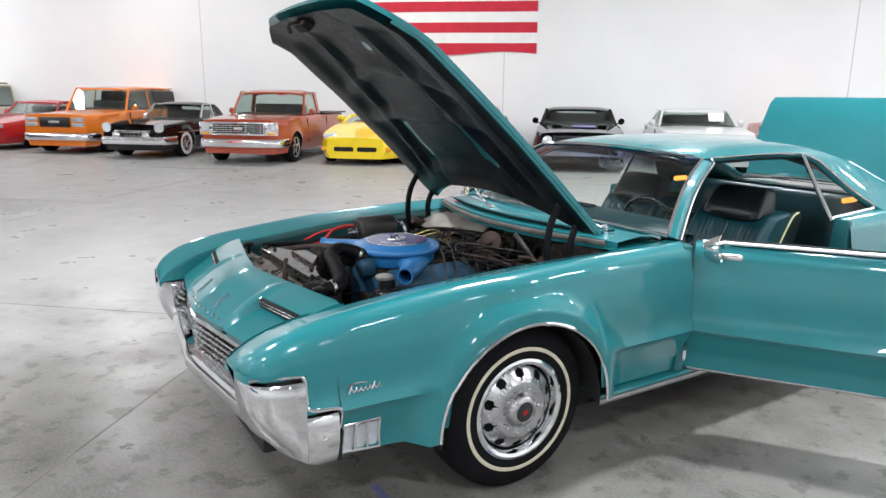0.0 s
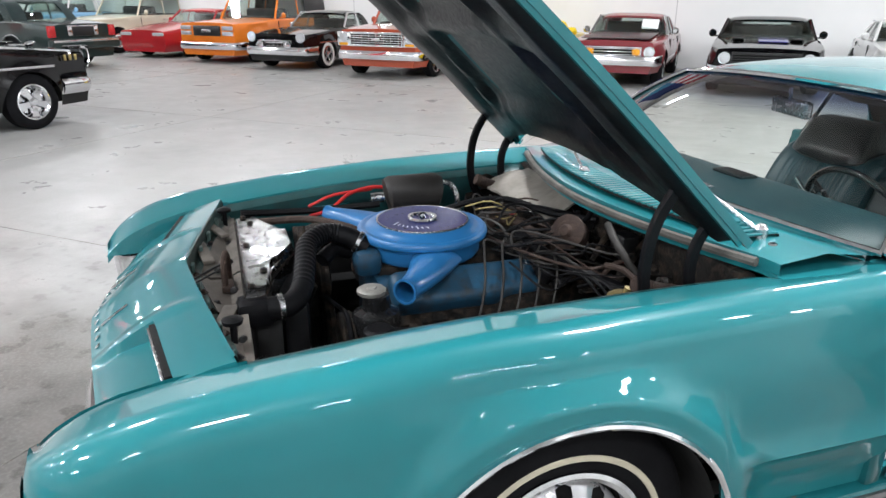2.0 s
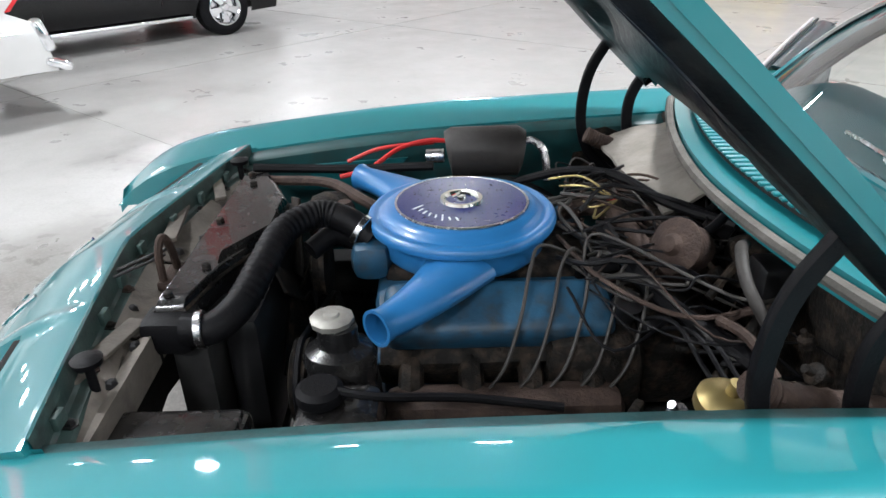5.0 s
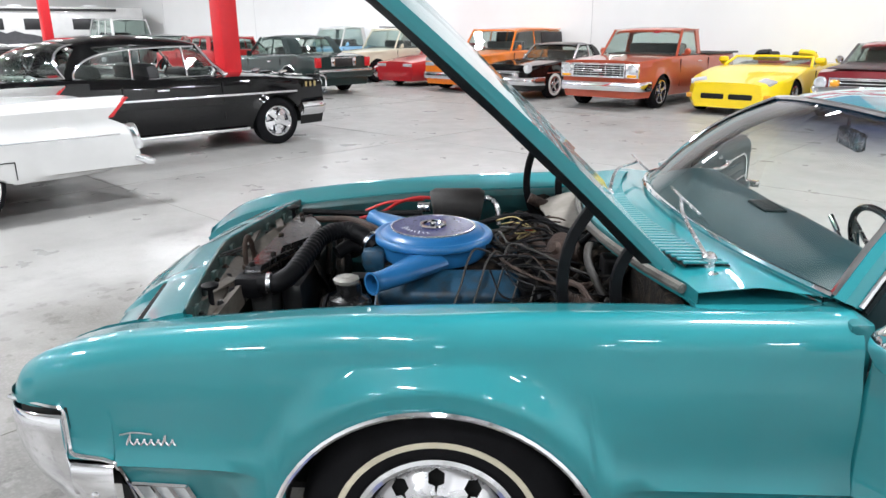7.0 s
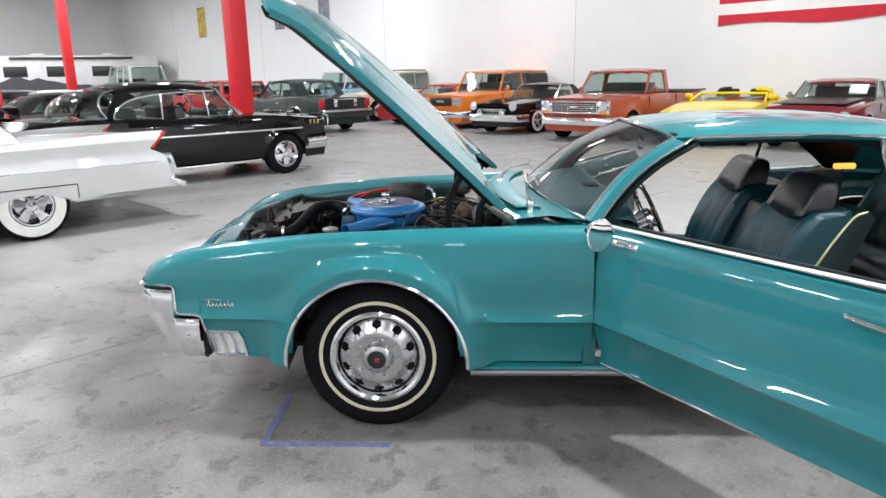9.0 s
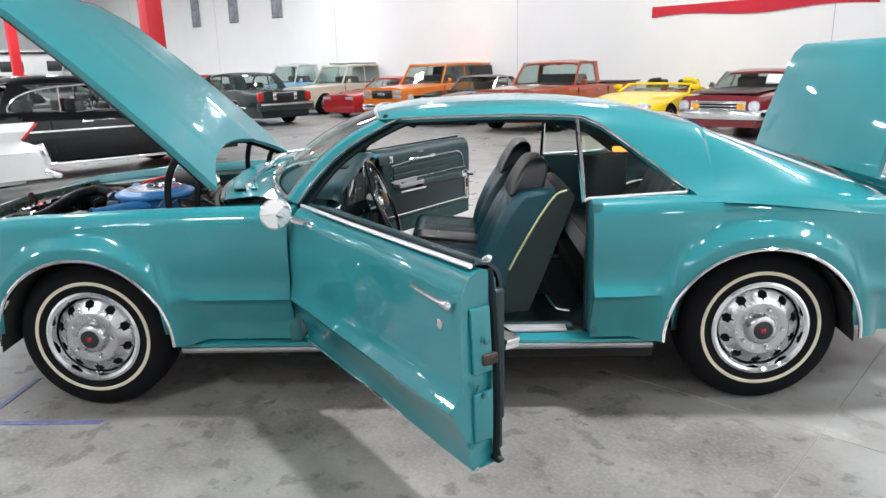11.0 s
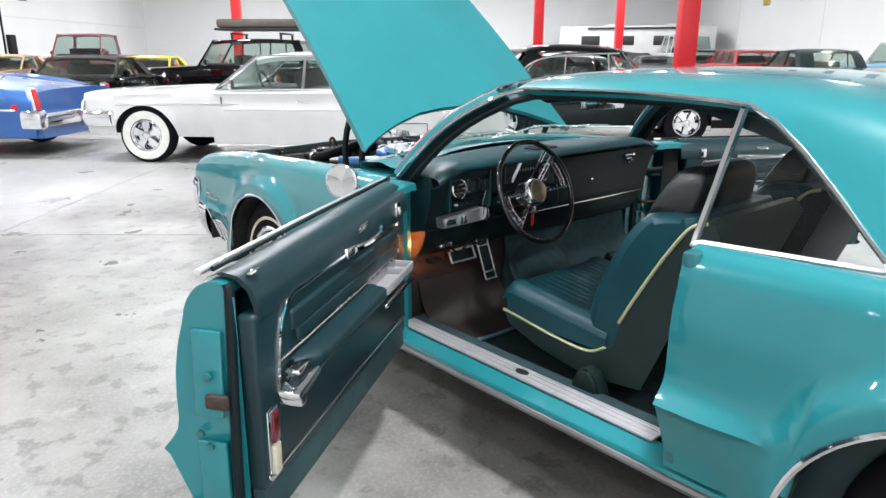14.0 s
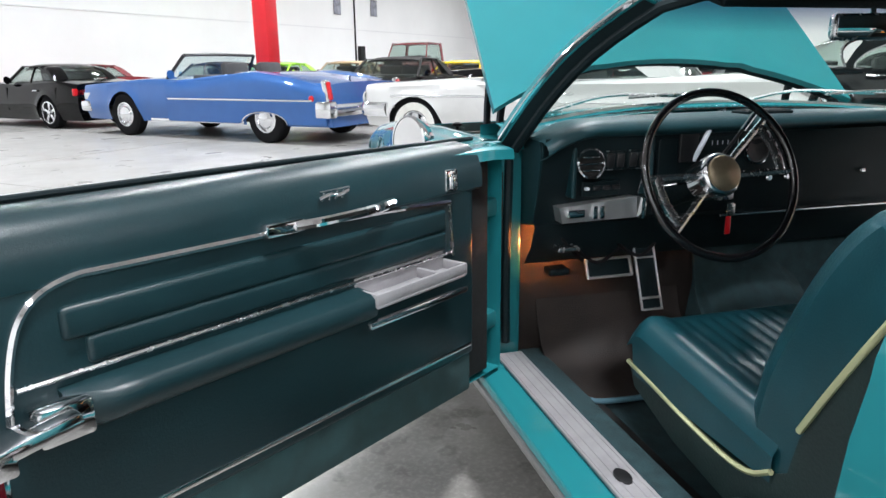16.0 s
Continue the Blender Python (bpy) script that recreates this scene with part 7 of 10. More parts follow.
    add_lathe(bm, [(0.018, 0), (0.019, 0.004), (0.015, 0.007), (0.011, 0.004), (0.006, 0.003), (0.005, 0.010), (0, 0.011)], 18, pose(2.170, s * 0.785, 0.952, -s * 30, 0, 0))
    dp("lock_knob", bm, M_CHROME)
    # rubber seal along the pressed rear face
    bm = bmesh.new()
    add_tube(bm, [(DX1 - 0.040, s * 0.822, 0.94), (DX1 - 0.034, s * 0.815, 0.90), (DX1 - 0.010, s * 0.812, 0.62), (DX1 - 0.010, s * 0.815, 0.37), (DX1 - 0.06, s * 0.815, 0.338), (1.4, s * 0.815, 0.336)], 0.012, 8, 4)
    dp("door_seal", bm, M_PAD)
    # pressings and latch on the rear face
    for z, h in ((0.74, 0.20), (0.50, 0.16)):
        bm = bmesh.new()
        add_box(bm, (DX1 - (0.012 if z > 0.6 else 0.004), s * 0.868, z), (0.012, 0.070, h), 0.004, 3, Matrix.Rotation(radians(-4 if z > 0.6 else 0), 4, "Y"))
        dp("shell_pressing", bm, M_TEAL)
    bm = bmesh.new()
    add_box(bm, (DX1 + 0.0, s * 0.845, 0.68), (0.02, 0.055, 0.035), 0.008)
    dp("door_latch", bm, M_RUSTY)
    for y, z in ((0.86, 0.74), (0.89, 0.60), (0.87, 0.57), (0.92, 0.42)):
        bm = bmesh.new()
        add_lathe(bm, [(0.010, 0), (0.009, 0.006), (0, 0.008)], 10, pose(DX1 + 0.004, s * y, z, 0, 90, 0))
        dp("plug", bm, M_TEAL_SHADED)
    # chrome along the belt, lower edge strip
    bm = bmesh.new()
    add_tube(bm, [(DX0 + 0.03, s * 0.876, 0.952), (1.6, s * 0.886, 0.957), (DX1 - 0.034, s * 0.886, 0.962)], 0.0085, 8, 4)
    dp("belt_trim", bm, M_BRIGHT)
    bm = bmesh.new()
    add_tube(bm, [(DX0 + 0.06, s * 0.852, 0.960), (1.6, s * 0.862, 0.964), (DX1 - 0.055, s * 0.862, 0.966)], 0.006, 8, 4)
    dp("window_seal", bm, M_PAD)
    bm = bmesh.new()
    add_tube(bm, [(DX0 + 0.01, s * 0.885, 0.333), (1.6, s * 0.895, 0.333), (DX1, s * 0.895, 0.333)], 0.007, 6, 3)
    dp("door_edge_strip", bm, M_CHROME)
    # outside handle, lock, mirror
    bm = bmesh.new()
    yo = hero_side(2.0, 0.83)
    add_tube(bm, [(1.985, s * (yo + 0.002), 0.868), (2.01, s * (yo + 0.022), 0.866), (2.12, s * (yo + 0.026), 0.858), (2.165, s * (yo + 0.022), 0.854), (2.19, s * (yo + 0.006), 0.852)], 0.007, 8, 4)
    add_box(bm, (2.175, s * (yo + 0.010), 0.846), (0.055, 0.026, 0.026), 0.010, 3)
    dp("outside_handle", bm, M_CHROME)
    bm = bmesh.new()
    add_lathe(bm, [(0.016, 0), (0.015, 0.008), (0.006, 0.01), (0, 0.009)], 16, pose(2.145, s * (hero_side(2.145, 0.78) - 0.002), 0.78, -90 * s, 0, 0))
    dp("key_lock", bm, M_CHROME)
    if s < 0:
        mp = Vector((1.045, -0.99, 0.928))
        bm = bmesh.new()
        add_lathe(bm, [(0.0, -0.05), (0.03, -0.045), (0.052, -0.02), (0.064, 0.012), (0.066, 0.022), (0.060, 0.024)], 32, Matrix.Translation(mp + Vector((0.0, -0.03, 0.02))) @ Matrix.Rotation(radians(-8), 4, "Z") @ Matrix.Rotation(radians(86), 4, "Y"))
        add_tube(bm, [mp + Vector((0.0, 0.0, 0.01)), mp + Vector((0.02, 0.05, -0.02)), mp + Vector((0.06, 0.085, -0.03))], 0.014, 8, 4)
        add_box(bm, mp + Vector((0.06, 0.087, -0.032)), (0.12, 0.04, 0.03), 0.012, 3)
        mir = dp("side_mirror", bm, M_CHROME)
        bm = bmesh.new()
        add_lathe(bm, [(0.0601, 0.0225), (0.0, 0.0235)], 32, Matrix.Translation(mp + Vector((0.0, -0.03, 0.02))) @ Matrix.Rotation(radians(-8), 4, "Z") @ Matrix.Rotation(radians(86), 4, "Y"))
        part("mirror_glass", bm, M_MIRROR, mir)
    # near-black plate added ahead of the lining for the shade in the hollow shell
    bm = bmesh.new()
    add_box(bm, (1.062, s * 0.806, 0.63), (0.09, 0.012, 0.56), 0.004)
    dp("shell_shade", bm, M_SEAM)
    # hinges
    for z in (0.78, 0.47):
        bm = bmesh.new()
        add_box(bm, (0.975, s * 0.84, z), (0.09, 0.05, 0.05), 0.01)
        dp("door_hinge", bm, M_TEAL_SHADED)
    return door


hero_door(-1, -54.6)
hero_door(1, 55.4)



# ---- cabin: dashboard, wheel, seats ----
dash = new("dashboard")
dash.parent = hero
dash["label"] = "dark teal padded dashboard with black instrument panel"
cp = lambda name, bm, mat, label="", sharp=38.0: part(name, bm, mat, dash, label, None, sharp)
M_DASH = surface("dark_teal_dash_padding", (0.006, 0.030, 0.036), 0.42, 0, 0.2, 6, 220, 0.12, 0, None, 0.06, 0.3)
M_DASH_FACE = surface("black_crackle_dash_face", (0.005, 0.011, 0.013), 0.42, 0, 0.2, 9, 180, 0.08, 0, None, 0.06, 0.3)


def cbox(name, c, sz, mat, bevel=0.006, rot=None, label=""):
    bm = bmesh.new()
    add_box(bm, c, sz, bevel, 3, rot)
    return cp(name, bm, mat, label)


def dash_x(z):
    """The raked face of the dashboard."""
    return 1.088 + (z - 0.775) * 0.30


# padded top, with a brow over the driver's side
bm = bmesh.new()
rows = []
for k in range(-24, 25):
    y = 0.755 * k / 24
    g = glass_base(y)
    end = max(0.0, abs(y) - 0.60) / 0.155
    brow = 0.018 / (1 + math.exp((y + 0.06) / 0.03))
    drop = 0.05 * end * end
    rows.append([(g.x + 0.03, y, 0.972 - drop), (g.x + 0.10, y, 0.990 - drop), (1.05, y, 1.000 - drop), (1.115 + brow, y, 0.999 - drop), (1.142 + brow, y, 0.992 - drop), (1.155 + brow, y, 0.980 - drop), (1.154 + brow, y, 0.968 - drop), (1.142 + brow * 0.5, y, 0.958 - drop), (1.118, y, 0.952 - drop)])
add_grid(bm, rows)
cp("dash_pad", bm, M_DASH, "padded dark teal dash top", 60)
# full-width face below the pad
bm = bmesh.new()
rows = []
for z, out in ((0.958, 0.024), (0.93, 0.012), (0.88, 0.004), (0.82, 0.004), (0.76, 0.010), (0.728, 0.014)):
    rows.append([(dash_x(z) + out * (y > -0.05), y, z) for y in [-0.75 + 1.5 * k / 20 for k in range(21)]])
rows.append([(1.085, p[1], 0.722) for p in rows[-1]])
rows.append([(1.06, p[1], 0.66) for p in rows[-1]])
rows.append([(1.01, p[1], 0.60) for p in rows[-1]])
add_grid(bm, rows)
cp("dash_face", bm, M_DASH_FACE, "black dash face")
for s in (-1, 1):
    bm = bmesh.new()
    add_prism(bm, [(0.945, s * 0.752, 0.955), (1.108, s * 0.752, 0.955), (1.122, s * 0.752, 0.92), (1.095, s * 0.752, 0.80), (1.072, s * 0.752, 0.725), (0.945, s * 0.752, 0.70)], (0, -s * 0.012, 0))
    bmesh.ops.bevel(bm, geom=bm.edges[:], offset=0.004, segments=2, affect="EDGES")
    cp("dash_end", bm, M_VINYL)
# pod with vent, switches and radio beside the driver's knee
for c, sz in (((1.122, -0.555, 0.965), (0.055, 0.235, 0.016)), ((1.108, -0.665, 0.885), (0.055, 0.014, 0.17)), ((1.112, -0.448, 0.885), (0.060, 0.012, 0.18))):
    cbox("pod_rim", c, sz, M_DASH, 0.006)
bm = bmesh.new()
add_tube(bm, [(1.142, -0.441, 0.972), (1.122, -0.452, 0.88), (1.112, -0.468, 0.80)], 0.003, 6, 4)
cp("pod_edge_trim", bm, M_SATIN)
for y, z, r in ((-0.62, 0.890, 0.040), (0.517, 0.925, 0.040)):
    m = pose(dash_x(z) + 0.006, y, z, 0, 82, 0)
    bm = bmesh.new()
    add_lathe(bm, [(r, 0.0), (r * 1.02, 0.010), (r * 0.93, 0.014), (r * 0.84, 0.009), (r * 0.82, 0.0)], 32, m)
    v = cp("air_vent", bm, M_CHROME, "round chrome air vent")
    bm = bmesh.new()
    add_lathe(bm, [(r * 0.84, 0.001), (0.0, -0.004)], 24, m)
    part("vent_bowl", bm, M_SEAM, v)
    for dz in (-0.017, 0.0, 0.017):
        bm = bmesh.new()
        add_box(bm, (dash_x(z) + 0.012, y, z + dz), (0.008, 0.060 if dz == 0 else 0.046, 0.005), 0.002)
        part("vent_vane", bm, M_CHROME, v)
for y in (-0.552, -0.487):
    x = dash_x(0.896) + 0.006
    cbox("switch_bezel", (x, y, 0.896), (0.010, 0.058, 0.050), M_PAD, 0.003)
    for dy in (-0.014, 0.014):
        cbox("switch_rocker", (x + 0.005, y + dy, 0.896), (0.010, 0.022, 0.038), M_BLACK, 0.004, Matrix.Rotation(radians(8), 4, "Y"))
    bm = bmesh.new()
    for p, q in (((-0.03, 0.024), (0.03, 0.024)), ((-0.03, -0.024), (0.03, -0.024))):
        add_tube(bm, [(x + 0.005, y + p[0], 0.896 + p[1]), (x + 0.005, y + q[0], 0.896 + q[1])], 0.0015, 5, 1)
    cp("switch_trim", bm, M_SATIN)
cbox("radio_panel", (dash_x(0.82) + 0.006, -0.578, 0.820), (0.012, 0.110, 0.042), M_PAD, 0.004)
for k in range(3):
    cbox("radio_key", (dash_x(0.82) + 0.014, -0.592 + 0.028 * k, 0.822), (0.010, 0.022, 0.012), M_BLACK, 0.003)
cbox("white_button", (dash_x(0.82) + 0.018, -0.622, 0.822), (0.014, 0.012, 0.009), M_WHITE_INK, 0.004)
# brushed heater panel below it
bm = bmesh.new()
add_prism(bm, [(1.128, -0.703, 0.778), (1.118, -0.688, 0.733), (1.118, -0.470, 0.737), (1.130, -0.480, 0.795)], (-0.05, 0, 0))
hpn = cp("heater_panel", bm, M_BRIGHT, "brushed metal heater panel")
for y, w, h in ((-0.655, 0.05, 0.022), (-0.60, 0.014, 0.036), (-0.58, 0.014, 0.036)):
    bm = bmesh.new()
    add_box(bm, (1.128, y, 0.760), (0.012, w, h), 0.004)
    part("heater_lever", bm, M_CHROME, hpn)
bm = bmesh.new()
add_box(bm, (1.118, -0.464, 0.766), (0.05, 0.014, 0.062), 0.004)
part("panel_end", bm, M_CHROME, hpn)
# speedometer drum behind the wheel, gauges beside it
cbox("cluster_panel", (dash_x(0.91) + 0.004, -0.235, 0.905), (0.014, 0.39, 0.12), M_PAD, 0.006)
cbox("speedometer_window", (dash_x(0.92) + 0.012, -0.345, 0.925), (0.012, 0.055, 0.085), M_BLACK, 0.004)
# pale sliver at the drum window, its chrome reflection put into the colour
bm = bmesh.new()
add_tube(bm, [(dash_x(0.89) + 0.022, -0.328, 0.886), (dash_x(0.93) + 0.026, -0.316, 0.93), (dash_x(0.97) + 0.02, -0.302, 0.968)], 0.007, 8, 4)
cp("drum_window_glint", bm, M_WHITE_INK)
for k in range(6):
    cbox("gauge_mark", (dash_x(0.90) + 0.014, -0.27 + 0.016 * k, 0.930), (0.002, 0.002, 0.012), M_WHITE_INK, 0)
bm = bmesh.new()
m = pose(dash_x(0.904) + 0.010, -0.131, 0.904, 0, 82, 0)
add_lathe(bm, [(0.036, -0.004), (0.037, 0.010), (0.033, 0.013), (0.030, 0.006), (0.0, 0.004)], 28, m)
cp("clock_gauge", bm, M_BLACK, "round black clock")
bm = bmesh.new()
add_lathe(bm, [(0.0375, 0.006), (0.038, 0.012), (0.034, 0.014)], 28, m)
cp("clock_bezel", bm, M_CHROME)
for y in (-0.19, -0.06, 0.0):
    bm = bmesh.new()
    add_lathe(bm, [(0.010, 0), (0.011, 0.014), (0.007, 0.018), (0, 0.018)], 14, pose(dash_x(0.82) + 0.004, y, 0.822, 0, 85, 0))
    cp("dash_knob", bm, M_CHROME)
cbox("dash_vent", (1.075, -0.07, 1.002), (0.07, 0.15, 0.010), M_PAD, 0.003)
for k in range(5):
    cbox("dash_vent_bar", (1.05 + 0.013 * k, -0.07, 1.008), (0.004, 0.14, 0.004), M_BLACK, 0.001)
cbox("dash_trim", (1.103, 0.26, 0.720), (0.008, 0.92, 0.007), M_CHROME, 0.002)
cbox("glovebox_lock", (dash_x(0.827) + 0.010, 0.267, 0.827), (0.008, 0.020, 0.012), M_CHROME, 0.003)
bm = bmesh.new()
add_tube(bm, [(1.13, 0.0, 0.86), (1.135, 0.0, 0.735)], 0.0015, 5, 1)
add_tube(bm, [(1.133, 0.0, 0.735), (1.133, 0.55, 0.735)], 0.0015, 5, 1)
cp("glovebox_gap", bm, M_SEAM)
cbox("under_dash", (0.99, 0.08, 0.665), (0.10, 1.10, 0.08), M_PAD, 0.02)
for pts in ([(1.05, -0.62, 0.65), (1.06, -0.55, 0.60), (1.04, -0.46, 0.64)], [(1.04, -0.50, 0.66), (1.06, -0.42, 0.61), (1.03, -0.34, 0.65)], [(1.06, -0.68, 0.70), (1.07, -0.63, 0.64), (1.03, -0.58, 0.60)]):
    bm = bmesh.new()
    add_tube(bm, pts, 0.005, 6, 5)
    cp("cable", bm, M_HOSE)
# pedals
cbox("brake_pedal", (1.000, -0.488, 0.566), (0.024, 0.135, 0.055), M_PAD, 0.006, Matrix.Rotation(radians(-25), 4, "Y"))
for z in (0.543, 0.592):
    cbox("pedal_trim", (1.014 - (z - 0.566) * 0.4, -0.488, z), (0.010, 0.145, 0.007), M_BRIGHT, 0.002)
for y in (-0.558, -0.418):
    cbox("pedal_trim", (1.013, y, 0.567), (0.010, 0.007, 0.052), M_BRIGHT, 0.002, Matrix.Rotation(radians(-25), 4, "Y"))
cbox("pedal_arm", (0.985, -0.50, 0.65), (0.014, 0.020, 0.16), M_BLACK, 0.003)
GP = Matrix.Rotation(radians(-22), 4, "Y")
cbox("gas_pedal", (1.045, -0.388, 0.555), (0.018, 0.060, 0.215), M_PAD, 0.005, GP)
for t in (-0.105, -0.072, 0.045):
    cbox("pedal_trim", (1.056 - t * 0.40, -0.388, 0.555 + t * 0.92), (0.008, 0.064, 0.005), M_BRIGHT, 0.001)
for dy in (-0.031, 0.031):
    cbox("pedal_trim", (1.054, -0.388 + dy, 0.555), (0.008, 0.005, 0.215), M_BRIGHT, 0.001, GP)
cbox("parking_pedal", (1.02, -0.655, 0.575), (0.05, 0.062, 0.022), M_PAD, 0.008)
cbox("hood_release", (1.075, -0.655, 0.655), (0.05, 0.065, 0.014), M_SATIN, 0.004)
# foot lamp under the dash
lamp_bulb = bmesh.new()
add_lathe(lamp_bulb, [(0.0, -0.014), (0.009, -0.010), (0.012, 0), (0.009, 0.010), (0, 0.014)], 12, Matrix.Translation((1.03, -0.700, 0.668)))
cp("foot_lamp", lamp_bulb, glow("warm_bulb", (1.0, 0.32, 0.06), 9.0), "small warm courtesy bulb")
ld = bpy.data.lights.new("foot_light", "POINT")
ld.energy, ld.color, ld.shadow_soft_size = 2.4, (1.0, 0.30, 0.07), 0.015
new("foot_light", ld).matrix_world = Matrix.Translation((1.03, -0.682, 0.640))

# ---- steering wheel ----
SW = Matrix.Translation((1.315, -0.373, 0.874)) @ Matrix.Rotation(radians(68), 4, "Y")
sw = new("steering_wheel")
sw.parent = hero
sw["label"] = "black thin-rimmed steering wheel with bright crossed spokes"
wp = lambda name, bm, mat, label="": part(name, bm, mat, sw, label)
on_wheel = lambda r, deg, z=0.0: SW @ Vector((r * math.cos(radians(deg)), r * math.sin(radians(deg)), z))
bm = bmesh.new()
add_tube(bm, [on_wheel(0.204, 7.5 * k, 0.012) for k in range(49)], 0.0105, 12, 1, False)
wp("wheel_rim", bm, surface("glossy_black_rim", (0.006, 0.006, 0.007), 0.12, 0, 0.1, 8, 60, 0, 0.8), "glossy black rim")
bm = bmesh.new()
add_lathe(bm, [(0.050, -0.06), (0.054, -0.01), (0.053, 0.012), (0.047, 0.020), (0.044, 0.021)], 36, SW)
wp("hub_shell", bm, M_CHROME)
for k in range(18):
    bm = bmesh.new()
    p = on_wheel(0.0535, 20 * k)
    add_tube(bm, [on_wheel(0.0535, 20 * k, -0.012), on_wheel(0.0535, 20 * k, 0.008)], 0.002, 5, 1)
    wp("hub_rib", bm, M_SATIN)
bm = bmesh.new()
add_lathe(bm, [(0.044, 0.021), (0.042, 0.026), (0.030, 0.032), (0.0, 0.034)], 36, SW)
wp("hub_button", bm, surface("worn_bronze_button", (0.30, 0.24, 0.16), 0.35, 0.8, 0.3, 18, 60), "worn bronze horn button")
for base in (90, -90):
    for a in (base, base + 42):
        bm = bmesh.new()
        p0, p1 = on_wheel(0.048, a, -0.004), on_wheel(0.196, a, 0.010)
        d, up = (p1 - p0).normalized(), SW.to_3x3() @ Vector((0, 0, 1))
        sd = d.cross(up)
        add_grid(bm, [[p + sd * w + up * h for w, h in ((-0.008, -0.004), (-0.007, 0.004), (0.0, 0.007), (0.007, 0.004), (0.008, -0.004))] for p in (p0, p0.lerp(p1, 0.5), p1)], close=True)
        wp("spoke", bm, M_SATIN)
    bm = bmesh.new()
    arc = [base + 42 * q / 10 for q in range(11)]
    add_grid(bm, [[on_wheel(r, a, h) for r, h in ((0.160, 0.004), (0.162, 0.013), (0.172, 0.016), (0.182, 0.013), (0.183, 0.004))] for a in arc], close=True)
    wp("horn_bar", bm, M_SATIN)
bm = bmesh.new()
add_tube(bm, [(1.10, -0.373, 0.787), (1.18, -0.373, 0.819), (1.285, -0.373, 0.861)], 0.036, 16, 1)
wp("column_shroud", bm, M_PAD)
bm = bmesh.new()
add_tube(bm, [(1.235, -0.340, 0.87), (1.228, -0.280, 0.935), (1.218, -0.230, 0.985)], 0.0045, 8, 3)
wp("shift_lever", bm, M_BLACK)
bm = bmesh.new()
add_tube(bm, [(1.222, -0.245, 0.968), (1.214, -0.207, 1.008)], 0.008, 10, 1)
wp("shift_knob", bm, M_CHROME)
bm = bmesh.new()
add_tube(bm, [(1.235, -0.405, 0.845), (1.24, -0.465, 0.842), (1.245, -0.510, 0.838)], 0.0055, 8, 2)
wp("turn_lever", bm, M_CHROME)
keys = new("key_ring")
keys.parent = hero
bm = bmesh.new()
add_box(bm, (1.16, -0.238, 0.795), (0.03, 0.05, 0.035), 0.006)
part("ignition_plate", bm, M_SATIN, keys)
bm = bmesh.new()
add_box(bm, (1.185, -0.228, 0.755), (0.006, 0.026, 0.034), 0.004)
part("key", bm, M_SATIN, keys)
bm = bmesh.new()
add_box(bm, (1.185, -0.233, 0.712), (0.007, 0.016, 0.05), 0.003)
part("red_fob", bm, M_RED_LENS, keys)

# ---- seats ----
M_PIPING = surface("pale_green_piping", (0.42, 0.44, 0.25), 0.4, 0.2, 0.1)


def cushion(bm, c, sz, r, m=None, ribs=0, ribdir=1, top=0.0):
    """A stuffed block: rounded box whose upper face swells."""
    n = 14
    made = []
    sx, sy, sz2 = sz
    m = m or Matrix()
    cc = Vector(c)

    def pt(u, v, w):
        x, y, z = u * sx / 2, v * sy / 2, w * sz2 / 2
        e = 0.10
        fx = 1 - e * max(abs(v), abs(w)) ** 6 * 0.5
        fy = 1 - e * max(abs(u), abs(w)) ** 6 * 0.4
        x, y = x * fx, y * fy
        if w > 0:
            z += top * (1 - u * u) * (1 - v * v)
            if ribs and abs(u) < 0.82 and abs(v) < 0.82:
                q = (u if ribdir == 0 else v) * ribs
                z += 0.011 * abs(math.sin(math.pi * q)) ** 0.6
        k = max(0, max(abs(u), abs(v)) - 0.85) / 0.15
        z = z - math.copysign(r * k * k, z) if abs(w) > 0.99 else z
        return m @ Vector((x, y, z)) + cc

    g = [-1 + 2 * k / (n * 2) for k in range(n * 2 + 1)]
    add_grid(bm, [[pt(u, v, 1) for v in g] for u in g])
    add_grid(bm, [[pt(u, v, -1) for v in (-1, 0, 1)] for u in (-1, 0, 1)])
    for u in (-1, 1):
        add_grid(bm, [[pt(u, v, w) for v in g] for w in (1, 0.999, 0.6, 0, -0.6, -0.999)])
    for v in (-1, 1):
        add_grid(bm, [[pt(u, v, w) for u in g] for w in (1, 0.999, 0.6, 0, -0.6, -0.999)])
    bmesh.ops.remove_doubles(bm, verts=bm.verts[:], dist=0.002)


M_HEADREST = surface("glossy_black_vinyl", (0.010, 0.013, 0.015), 0.30, 0, 0.2, 5, 220, 0.10)
M_SEAT = surface("teal_seat_vinyl", (0.006, 0.048, 0.062), 0.34, 0, 0.18, 5, 260, 0.10, 0.0, None, 0.05, 0.38)


